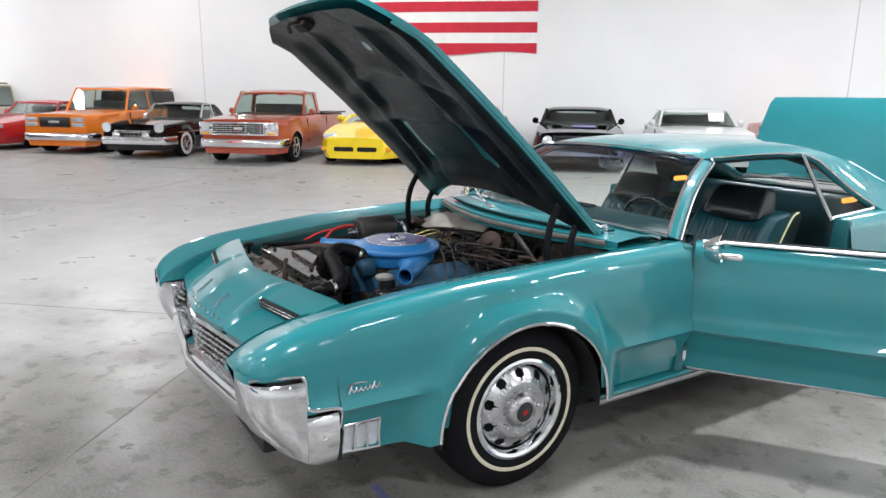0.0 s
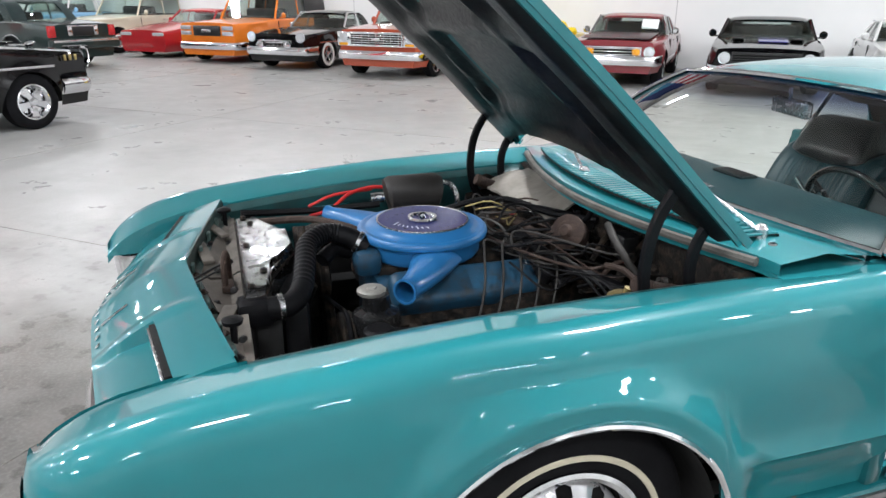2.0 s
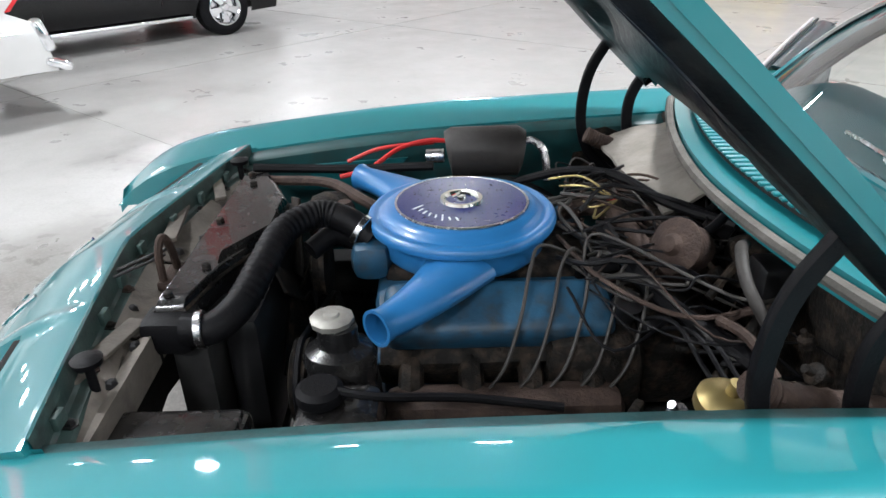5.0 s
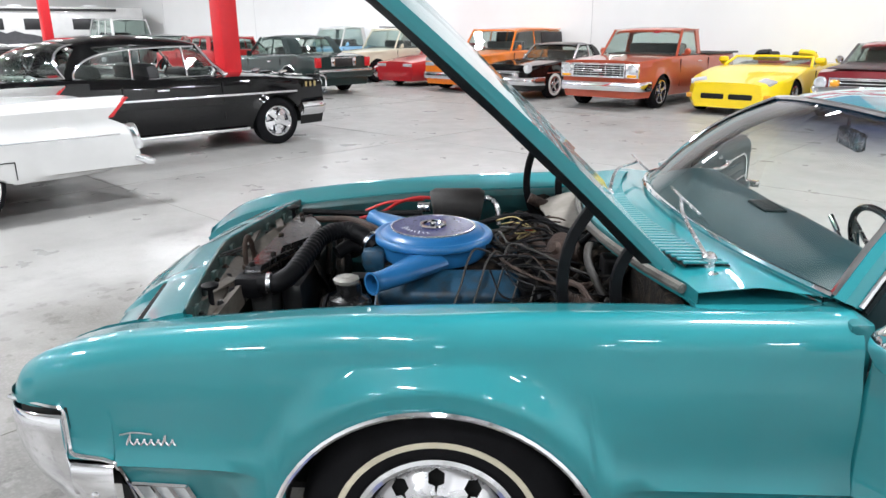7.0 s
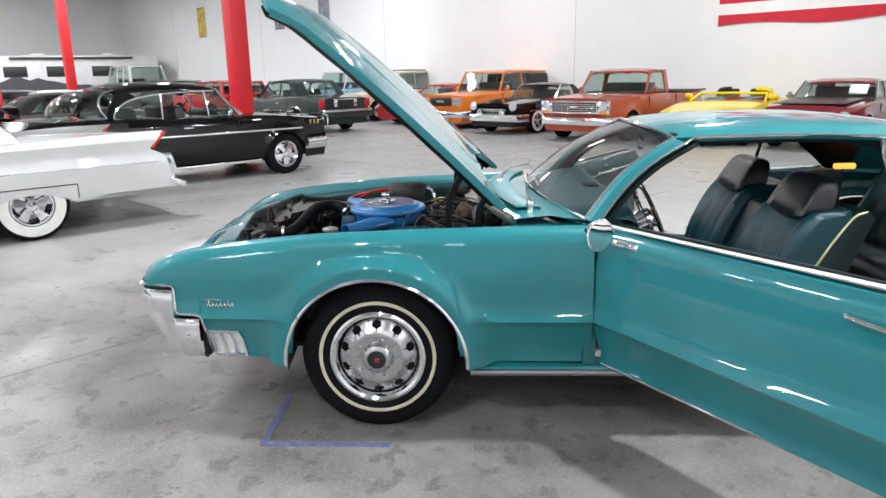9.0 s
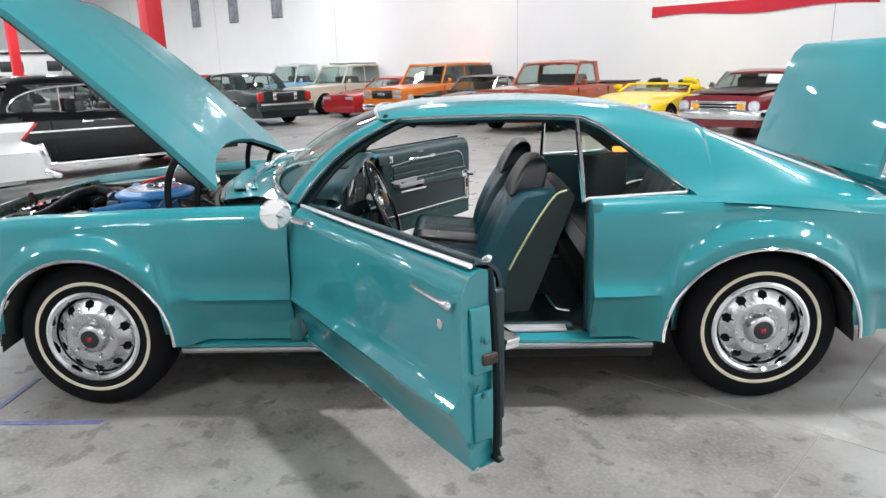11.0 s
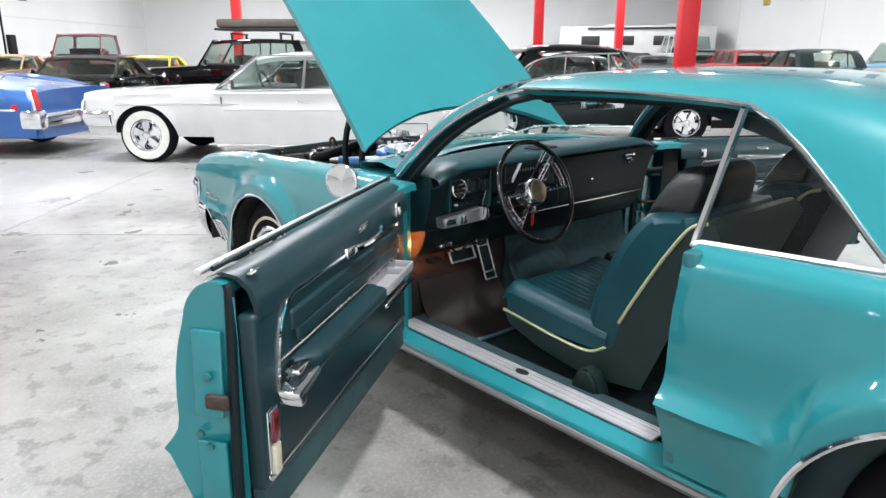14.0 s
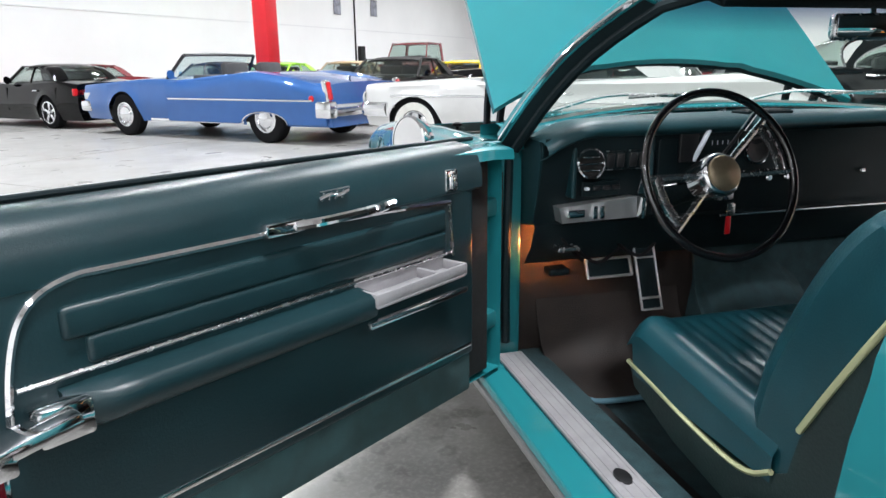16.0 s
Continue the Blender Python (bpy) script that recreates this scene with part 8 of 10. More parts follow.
def seat_cushion(bm, y0, width):
    """Pleated centre between smooth bolsters, with a rolled front edge."""
    us = [0, 0.01, 0.03, 0.06, 0.10, 0.13] + [0.15 + 0.80 * k / 20 for k in range(21)] + [1.0]
    vs = [k / 44 for k in range(-44, 45)]
    rows = []
    for z in (0.455, 0.49, 0.525):
        rows.append([(1.440 - 0.16 * (z - 0.455) + 0.02 * abs(v) ** 6, y0 + v * width / 2, z) for v in vs])
    for u in us:
        row = []
        for v in vs:
            a = abs(v)
            roll = max(0.0, 1 - u / 0.12)
            z = 0.592 - 0.055 * u - 0.045 * roll ** 2.2
            z += 0.010 * math.exp(-((a - 0.84) / 0.10) ** 2)
            z -= 0.035 * max(0.0, (a - 0.88) / 0.12) ** 2
            if a < 0.72 and 0.13 < u < 0.97:
                z += 0.006 * abs(math.sin(math.pi * v * 12 / 0.72 / 2)) ** 0.5 - 0.005
                z -= 0.008 * math.exp(-((u - 0.50) / 0.012) ** 2)
            row.append((1.426 + 0.474 * u, y0 + v * width / 2, z))
        rows.append(row)
    add_grid(bm, rows)
    for k in (0, -1):
        side = [r[k] for r in rows]
        bm.faces.new([bm.verts.new(p) for p in side] + [bm.verts.new((side[-1][0], side[-1][1], 0.455))])


def seat_back(bm, y0, width, ribs):
    """A raked, pleated back: side bolsters and a plain band above and below the pleats."""
    front = [(1.82, 0.47), (1.825, 0.53), (1.845, 0.63), (1.885, 0.73), (1.935, 0.83), (1.985, 0.90), (2.03, 0.935), (2.10, 0.95)]
    rear = [(2.18, 0.955), (2.20, 0.91), (2.12, 0.72), (2.04, 0.52), (1.98, 0.46)]
    path = smooth_path([(x, 0, z) for x, z in front], 5)
    vs = [k / 40 for k in range(-40, 41)]
    rows = []
    for i, p in enumerate(path):
        a = i / (len(path) - 1)
        row = []
        for v in vs:
            dish = 0.022 * (1 - min(1, abs(v) / 0.7) ** 4) * math.sin(math.pi * min(1, a * 1.15))
            pleat = 0.0
            if abs(v) < 0.66 and 0.12 < a < 0.66:
                pleat = 0.009 * abs(math.sin(math.pi * v * ribs / 1.32)) ** 0.6
            edge = 0.04 * max(0, (abs(v) - 0.88) / 0.12) ** 2 - 0.012 * math.exp(-((abs(v) - 0.82) / 0.09) ** 2)
            row.append((p.x + dish - pleat + edge, y0 + v * width / 2, p.z - 0.35 * edge * (a > 0.8)))
        rows.append(row)
    for x, z in rear:
        rows.append([(x - 0.03 * max(0, (abs(v) - 0.84) / 0.16) ** 2, y0 + v * width / 2, z) for v in vs])
    add_grid(bm, rows, close=False)
    for k in (0, -1):
        bm.faces.new([bm.verts.new(r[k]) for r in rows])


def front_seat(s):
    seat = new("front_seat")
    seat.parent = hero
    seat["label"] = "dark teal pleated vinyl bucket-style bench half"
    q = lambda name, bm, mat, label="": part(name, bm, mat, seat, label, None, 60)
    y, dx = s * 0.385, -0.02
    bm = bmesh.new()
    seat_cushion(bm, y, 0.55)
    q("seat_cushion", bm, M_SEAT, "pleated seat cushion")
    bm = bmesh.new()
    seat_back(bm, y, 0.53, 14)
    bmesh.ops.translate(bm, verts=bm.verts[:], vec=(dx, 0, 0))
    q("seat_back", bm, M_SEAT, "pleated seat back")
    # broad headrest, wider below, with a rounded brow
    bm = bmesh.new()
    rows = []
    for h, w, xf, xr in ((0.905, 0.13, 1.99, 2.06), (0.910, 0.175, 1.955, 2.09), (0.925, 0.194, 1.944, 2.10), (0.96, 0.192, 1.962, 2.115), (1.00, 0.185, 1.985, 2.125), (1.035, 0.177, 2.006, 2.13), (1.062, 0.168, 2.026, 2.128), (1.078, 0.154, 2.048, 2.118), (1.085, 0.12, 2.07, 2.10)):
        ring = []
        for k in range(40):
            c, sn = math.cos(2 * math.pi * k / 40), math.sin(2 * math.pi * k / 40)
            pw = lambda v: math.copysign(abs(v) ** 0.22, v)
            droop = -0.022 * (1 - (pw(sn)) ** 2) * (c < 0) * (h < 0.95)
            ring.append(((xf + xr) / 2 + (xr - xf) / 2 * pw(c) + 0.006, y + w * pw(sn), h + droop))
        rows.append(ring)
    add_grid(bm, rows, close=True)
    bm.faces.new([bm.verts.new(p) for p in rows[-1]])
    q("headrest", bm, M_HEADREST, "broad glossy black headrest")
    for dy in (-0.07, 0.07):
        bm = bmesh.new()
        add_tube(bm, [(2.03, y + dy, 0.88), (2.04, y + dy, 0.96)], 0.007, 8, 1)
        q("headrest_post", bm, M_CHROME)
    # moulded shell behind and beside, with pale piping
    bm = bmesh.new()
    outline = [(1.435, 0.470), (1.46, 0.425), (1.62, 0.375), (1.82, 0.345), (2.04, 0.37), (2.10, 0.52), (2.19, 0.76), (2.25, 0.92), (2.225, 0.955), (2.17, 0.945), (2.10, 0.85), (2.00, 0.67), (1.945, 0.56), (1.93, 0.49), (1.86, 0.445), (1.78, 0.438), (1.62, 0.455)]
    add_prism(bm, [(x, y + s * 0.270, z) for x, z in outline], (0, -s * 0.54, 0))
    q("seat_shell", bm, M_SHELL, "dark green moulded seat shell")
    for e in (1, -1):
        bm = bmesh.new()
        add_tube(bm, [(x, y + e * s * 0.274, z) for x, z in ((1.435, 0.478), (1.52, 0.468), (1.66, 0.448), (1.78, 0.438), (1.85, 0.445), (1.90, 0.475))], 0.006, 6, 4)
        q("piping", bm, M_PIPING, "pale piping")
        bm = bmesh.new()
        add_tube(bm, [(x, y + e * s * 0.272, z) for x, z in ((1.945, 0.575), (1.995, 0.67), (2.06, 0.785), (2.12, 0.88), (2.165, 0.935), (2.21, 0.952))], 0.006, 6, 4)
        q("piping", bm, M_PIPING, "pale piping")
    return seat


front_seat(-1)
front_seat(1)
bm = bmesh.new()
add_box(bm, (1.70, 0, 0.545), (0.46, 0.23, 0.09), 0.03, 4, Matrix.Rotation(radians(6), 4, "Y"))
hp("centre_cushion", bm, M_HEADREST)
bm = bmesh.new()
add_box(bm, (1.985, 0, 0.72), (0.13, 0.23, 0.34), 0.04, 4, Matrix.Rotation(radians(21), 4, "Y"))
hp("centre_armrest", bm, M_VINYL, None, "folded up vinyl centre armrest")
bm = bmesh.new()
add_prism(bm, [(1.80, -0.715, 0.262), (1.93, -0.715, 0.262), (1.915, -0.715, 0.36), (1.88, -0.715, 0.40), (1.84, -0.715, 0.395), (1.81, -0.715, 0.34)], (0, 0.07, 0))
bmesh.ops.bevel(bm, geom=bm.edges[:], offset=0.010, segments=2, affect="EDGES")
hp("seat_adjuster_cover", bm, M_SHELL)
bm = bmesh.new()
add_tube(bm, [(2.12, -0.64, 0.44), (2.17, -0.67, 0.385), (2.23, -0.68, 0.375)], 0.007, 8, 3)
hp("seat_lever", bm, M_CHROME)
# rear bench and parcel shelf
bm = bmesh.new()
cushion(bm, (2.62, 0, 0.50), (0.46, 1.30, 0.18), 0.04, Matrix.Rotation(radians(10), 4, "Y"), 18, 1, 0.03)
rb = hp("rear_seat_cushion", bm, M_VINYL)
bm = bmesh.new()
cushion(bm, (2.93, 0, 0.74), (0.52, 1.30, 0.16), 0.04, Matrix.Rotation(radians(-64), 4, "Y"), 18, 1, 0.02)
hp("rear_seat_back", bm, M_VINYL)
bm = bmesh.new()
add_box(bm, (3.28, 0, 0.93), (0.5, 1.30, 0.02), 0.005)
hp("parcel_shelf", bm, M_VINYL)
# visors, mirror, dome lamp
for s in (-1, 1):
    bm = bmesh.new()
    add_box(bm, (1.44, s * 0.33, 1.275), (0.16, 0.44, 0.022), 0.009, 3, Matrix.Rotation(radians(18), 4, "Y"))
    hp("sun_visor", bm, M_PAD)
bm = bmesh.new()
add_box(bm, (1.345, 0.0, 1.215), (0.03, 0.22, 0.062), 0.012, 3, Matrix.Rotation(radians(-12), 4, "Z"))
rv = hp("rear_view_mirror", bm, M_SATIN)
bm = bmesh.new()
add_box(bm, (1.3615, -0.003, 1.215), (0.002, 0.205, 0.05), 0.001, 2, Matrix.Rotation(radians(-12), 4, "Z"))
part("mirror_face", bm, M_MIRROR, rv)
bm = bmesh.new()
add_tube(bm, [(1.33, 0, 1.285), (1.335, 0, 1.24)], 0.006, 8, 1)
part("mirror_stem", bm, M_CHROME, rv)
for s in (-1, 1):
    bm = bmesh.new()
    add_box(bm, (2.76, s * 0.645, 0.985), (0.13, 0.03, 0.03), 0.008, 3, Matrix.Rotation(radians(s * 25), 4, "X"))
    hp("sail_lamp", bm, glow("warm_dome_lens", (1.0, 0.33, 0.05), 2.0), None, "lit warm courtesy lamp")
# wipers
for s, x0 in ((-1, 0.72), (1, 0.72)):
    bm = bmesh.new()
    y0 = -0.60 if s < 0 else 0.15
    base = Vector((x0 if s < 0 else 0.60, y0, 0.985))
    tip = Vector((0.78, y0 + 0.48, 1.035)) if s < 0 else Vector((0.80, y0 + 0.45, 1.03))
    add_tube(bm, [base, base.lerp(tip, 0.5) + Vector((-0.03, 0, 0.03)), tip], 0.006, 6, 4)
    add_tube(bm, [tip + Vector((0, -0.20, 0.0)), tip + Vector((0.0, 0, 0.008)), tip + Vector((0.02, 0.18, 0))], 0.005, 6, 3)
    add_lathe(bm, [(0.02, -0.02), (0.02, 0.012), (0.012, 0.022), (0, 0.024)], 16, Matrix.Translation(base))
    hp("wiper", bm, M_SATIN, None, "brushed wiper arm and blade")



# ---- the other parked cars ----
P_ORANGE = paint("orange_paint", (0.78, 0.20, 0.015))
P_COPPER = paint("copper_red_paint", (0.38, 0.066, 0.028), 0.1)
P_YELLOW = paint("yellow_paint", (0.85, 0.62, 0.008))
P_BLACK = paint("black_paint", (0.002, 0.002, 0.0025), 0, 0.06, 0.06, 0.15)
P_RED = paint("red_paint", (0.42, 0.012, 0.018))
P_DEEP_RED = paint("dark_red_paint", (0.19, 0.012, 0.018))
P_PINK = paint("faded_coral_paint", (0.55, 0.16, 0.14), 0, 0.4)
P_WHITE = paint("white_paint", (0.56, 0.56, 0.55))
P_BEIGE = paint("cream_paint", (0.62, 0.57, 0.44))
P_BLUE = paint("metallic_blue_paint", (0.024, 0.110, 0.34), 0.3)
P_SKY = paint("light_blue_paint", (0.22, 0.45, 0.68))
P_GREEN = paint("dark_green_paint", (0.012, 0.028, 0.026), 0.2)
P_BRONZE = paint("dark_bronze_paint", (0.16, 0.09, 0.05), 0.3)
P_LIME = paint("lime_green_paint", (0.35, 0.72, 0.04))
P_GREY = paint("grey_metallic_paint", (0.12, 0.12, 0.125), 0.5)
M_SOFT_TOP = surface("black_canvas_top", (0.015, 0.014, 0.014), 0.85, 0, 0.25, 8, 160, 0.3)
M_TAN_TOP = surface("tan_canvas_top", (0.42, 0.30, 0.19), 0.85, 0, 0.15, 8, 160, 0.3)
M_PAPER = surface("white_paper_sheet", (0.82, 0.82, 0.8), 0.7, 0, 0.03)

HV = HALL @ Vector((0, 1, 0))
HU = HALL @ Vector((1, 0, 0))
TO_US = (-HV.x, -HV.y)


def row_at(u, v):
    p = hall(u, v)
    return (p.x, p.y)


def grille_bars(car, x, w, z0, z1, nh, nv, material=None):
    g = new("grille")
    g.parent = car
    bm = bmesh.new()
    add_box(bm, (x + 0.03, 0, (z0 + z1) / 2), (0.03, w, z1 - z0), 0.005)
    part("grille_back", bm, M_SEAM, g)
    for k in range(nh):
        bm = bmesh.new()
        z = z0 + (z1 - z0) * (k + 0.5) / nh
        add_box(bm, (x, 0, z), (0.03, w, 0.018), 0.004)
        part("bar", bm, material or M_CHROME, g)
    for k in range(nv):
        bm = bmesh.new()
        y = -w / 2 + w * (k + 0.5) / nv
        add_box(bm, (x + 0.004, y, (z0 + z1) / 2), (0.03, 0.014, z1 - z0), 0.004)
        part("bar", bm, material or M_CHROME, g)
    bm = bmesh.new()
    for c, s in (((x - 0.004, 0, z0), (0.04, w + 0.03, 0.028)), ((x - 0.004, 0, z1), (0.04, w + 0.03, 0.028)), ((x - 0.004, -w / 2, (z0 + z1) / 2), (0.04, 0.028, z1 - z0)), ((x - 0.004, w / 2, (z0 + z1) / 2), (0.04, 0.028, z1 - z0))):
        add_box(bm, c, s, 0.006)
    part("grille_frame", bm, material or M_CHROME, g)


def window_card(car, x, y, z, tilt=40):
    box_part(car, "window_card", (x, y, z), (0.006, 0.34, 0.24), M_PAPER, 0.001, "white sheet behind the windshield", Matrix.Rotation(radians(tilt), 4, "Y"))


# copper pickup with chrome grille
pk = parked_car("pickup_truck", "copper-red short-bed pickup with chrome grille and bumper", (3.32, 13.44), TO_US, 4.9, 2.0, 2.98, 0.86, 1.66, P_COPPER, belt=1.06, hood=(0.98, 1.06), deck=(1.06, 1.06), cowl=0.62, roof=(1.12, 1.92),
                tail_glass=2.02, clear=0.24, wheel_r=0.345, rim=0.24, style="spoke", body="pickup", tumble=0.12)
grille_bars(pk, -0.90, 1.22, 0.66, 0.93, 6, 7)
for s in (-1, 1):
    box_part(pk, "lamp_panel", (-0.88, s * 0.78, 0.795), (0.05, 0.3, 0.29), M_CHROME, 0.01)
    round_lamp(pk, -0.915, s * 0.78, 0.83, 0.085)
    box_part(pk, "turn_signal", (-0.915, s * 0.78, 0.69), (0.02, 0.2, 0.05), M_AMBER)
    bm = bmesh.new()
    add_box(bm, (3.05, s * 0.93, 1.075), (1.9, 0.12, 0.05), 0.015)
    part("bed_rail", bm, M_BLACK, pk)
box_part(pk, "front_emblem", (-0.93, 0, 0.795), (0.02, 0.2, 0.07), M_SATIN, 0.01)
box_part(pk, "red_tag", (1.08, -0.25, 1.55), (0.004, 0.16, 0.05), M_RED_LENS, 0.001)
box_part(pk, "bed_cover", (3.05, 0, 1.075), (1.85, 1.75, 0.03), M_SOFT_TOP, 0.01)

# black two-seater with chrome bumper
tb = parked_car("roadster", "black two-seat convertible with hardtop and chrome bumpers", row_at(-9.3, 12.9), TO_US, 4.6, 1.78, 2.59, 0.85, 1.32, P_BLACK, belt=0.86, hood=(0.80, 0.92), deck=(0.9, 0.82), cowl=0.82, roof=(1.3, 2.0),
                tail_glass=2.35, clear=0.2, wheel_r=0.335, rim=0.19, style="spoke", whitewall=0.05, trim=0.62)
for s in (-1, 1):
    round_lamp(tb, -0.86, s * 0.68, 0.74, 0.1)
    round_lamp(tb, -0.95, s * 0.38, 0.55, 0.09, M_CHROME, "bumper_guard")
grille_bars(tb, -0.87, 0.9, 0.5, 0.66, 2, 8)

# orange two-door SUV, dark rear cap
suv = parked_car("suv", "orange two-door SUV with dark rear cap windows", row_at(-11.9, 13.6), TO_US, 4.75, 1.95, 2.83, 0.84, 1.72, P_ORANGE, belt=1.08, hood=(0.98, 1.06), deck=(1.08, 1.05), cowl=0.7, roof=(1.2, 3.6),
                 tail_glass=3.75, clear=0.2, wheel_r=0.36, rim=0.25, style="spoke", body="wagon", tumble=0.12)
box_part(suv, "grille", (-0.85, 0, 0.80), (0.06, 0.84, 0.25), M_BLACK, 0.02)
box_part(suv, "front_emblem", (-0.885, 0, 0.80), (0.02, 0.3, 0.07), M_SATIN, 0.01)
for s in (-1, 1):
    for z in (0.74, 0.87):
        box_part(suv, "headlight", (-0.86, s * 0.66, z), (0.05, 0.32, 0.10), M_LAMP_GLASS, 0.01)
    box_part(suv, "rear_side_glass", (2.95, s * 0.865, 1.34), (1.25, 0.03, 0.5), M_BLACK, 0.02, "", Matrix.Rotation(radians(s * 8), 4, "X"))

# yellow sports roadster
vp = parked_car("sports_car", "low yellow sports roadster with black interior", row_at(-3.75, 12.75), TO_US, 4.45, 1.92, 2.44, 0.9, 1.10, P_YELLOW, belt=0.86, hood=(0.60, 0.87), deck=(0.9, 0.84), cowl=0.95, roof=(1.45, 1.9),
                tail_glass=2.3, clear=0.15, wheel_r=0.33, rim=0.22, style="spoke", body="open", bumper=False, nose_round=0.3)
for s in (-1, 1):
    box_part(vp, "headlight", (-0.66, s * 0.66, 0.64), (0.2, 0.3, 0.05), M_LAMP_GLASS, 0.02, "", Matrix.Rotation(radians(-22), 4, "Y") @ Matrix.Rotation(radians(s * 25), 4, "Z"))
    box_part(vp, "grille_opening", (-0.895, s * 0.27, 0.36), (0.05, 0.46, 0.11), M_SEAM, 0.03)
    box_part(vp, "fog_light", (-0.84, s * 0.74, 0.36), (0.08, 0.14, 0.10), M_AMBER, 0.03)
    box_part(vp, "wing_mirror", (1.25, s * 0.98, 0.98), (0.12, 0.2, 0.12), P_YELLOW, 0.04)
    bm = bmesh.new()
    add_tube(bm, [(2.2, s * 0.65, 0.86), (2.12, s * 0.58, 1.08), (2.1, s * 0.3, 1.12)], 0.06, 8, 4)
    part("roll_hoop", bm, P_YELLOW if s < 0 else M_BLACK, vp)

# dark red coupe with black hood
dart = parked_car("coupe_car", "dark red hardtop coupe with matte black hood", row_at(-1.5, 12.9), TO_US, 4.95, 1.77, 2.82, 0.84, 1.36, P_DEEP_RED, belt=0.93, hood=(0.86, 0.93), deck=(0.92, 0.85), cowl=0.75, roof=(1.3, 2.25),
                  tail_glass=2.8, clear=0.28, wheel_r=0.335, rim=0.19, trim=0.5)
box_part(dart, "hood_panel", (-0.05, 0, 0.945), (1.4, 1.3, 0.012), M_BLACK, 0.004, "matte black hood", Matrix.Rotation(radians(-2.5), 4, "Y"))
grille_bars(dart, -0.87, 1.05, 0.6, 0.76, 3, 0)
for s in (-1, 1):
    round_lamp(dart, -0.87, s * 0.68, 0.68, 0.09)
    round_lamp(dart, -0.885, s * 0.45, 0.68, 0.075, M_AMBER, "turn_signal")
window_card(dart, 1.06, -0.42, 1.14)

# black muscle coupe
mc = parked_car("coupe_car", "black hardtop muscle coupe with hood scoops", row_at(1.2, 12.6), TO_US, 5.1, 1.92, 2.97, 0.95, 1.33, P_BLACK, belt=0.92, hood=(0.82, 0.93), deck=(0.92, 0.85), cowl=0.85, roof=(1.45, 2.35),
                tail_glass=3.0, clear=0.2, wheel_r=0.345, rim=0.2, style="spoke")
box_part(mc, "blue_reflector_panel", (0.1, -0.1, 0.94), (0.7, 0.5, 0.012), paint("dark_blue_paint", (0.02, 0.02, 0.16)), 0.004, "blue hood stripe", Matrix.Rotation(radians(-4), 4, "Y"))
for s in (-1, 1):
    box_part(mc, "hood_scoop", (0.25, s * 0.5, 0.945), (0.5, 0.2, 0.05), P_BLACK, 0.02)
    round_lamp(mc, -0.96, s * 0.68, 0.66, 0.09)
grille_bars(mc, -0.97, 1.1, 0.57, 0.75, 4, 0, M_BLACK)
# white coupe
wc = parked_car("coupe_car", "white hardtop coupe with price sheet behind the windshield", row_at(3.9, 12.6), TO_US, 4.8, 1.88, 2.75, 0.9, 1.32, P_WHITE, belt=0.92, hood=(0.84, 0.93), deck=(0.92, 0.85), cowl=0.8, roof=(1.4, 2.3), tail_glass=2.9, clear=0.2)
window_card(wc, 1.12, -0.42, 1.14)
for s in (-1, 1):
    round_lamp(wc, -0.9, s * 0.68, 0.66, 0.085)
# coral car
cc = parked_car("coupe_car", "faded coral-red hardtop with chrome trim", row_at(6.6, 12.4), TO_US, 5.2, 1.9, 3.0, 0.9, 1.45, P_PINK, belt=0.98, hood=(0.9, 0.98), deck=(0.98, 0.9), cowl=0.8, roof=(1.35, 2.3), tail_glass=2.9, trim=0.7)

# red coupe, cream SUV, light blue pickup farther along the wall
rd = parked_car("convertible", "red sports coupe with clear headlamps", row_at(-14.6, 14.2), TO_US, 4.6, 1.82, 2.57, 0.95, 1.30, P_RED, belt=0.88, hood=(0.72, 0.9), deck=(0.92, 0.85), cowl=0.85, roof=(1.4, 2.1), tail_glass=2.8, clear=0.17,
                wheel_r=0.32, bumper=False)
for s in (-1, 1):
    box_part(rd, "headlight", (-0.95, s * 0.58, 0.64), (0.06, 0.38, 0.09), M_LAMP_GLASS, 0.02)
be = parked_car("suv", "cream four-door SUV with roof rails", row_at(-17.4, 14.2), TO_US, 4.75, 1.85, 2.7, 0.8, 1.78, P_BEIGE, belt=1.08, hood=(0.98, 1.06), deck=(1.08, 1.05), cowl=0.75, roof=(1.3, 3.5), tail_glass=3.75, clear=0.3, wheel_r=0.37,
                body="wagon", tumble=0.12, bumper=False)
for s in (-1, 1):
    box_part(be, "headlight", (-0.8, s * 0.68, 0.80), (0.05, 0.3, 0.16), M_LAMP_GLASS, 0.02)
    box_part(be, "roof_rail", (2.3, s * 0.6, 1.79), (1.6, 0.04, 0.04), M_BLACK, 0.01)
bp = parked_car("pickup_truck", "light blue and white pickup truck", row_at(-20.6, 14.4), TO_US, 5.2, 1.98, 3.1, 0.85, 1.85, P_SKY, P_WHITE, belt=1.12, hood=(1.02, 1.1), deck=(1.12, 1.12), cowl=0.7, roof=(1.2, 2.1), tail_glass=2.2, clear=0.35,
                wheel_r=0.38, body="pickup")

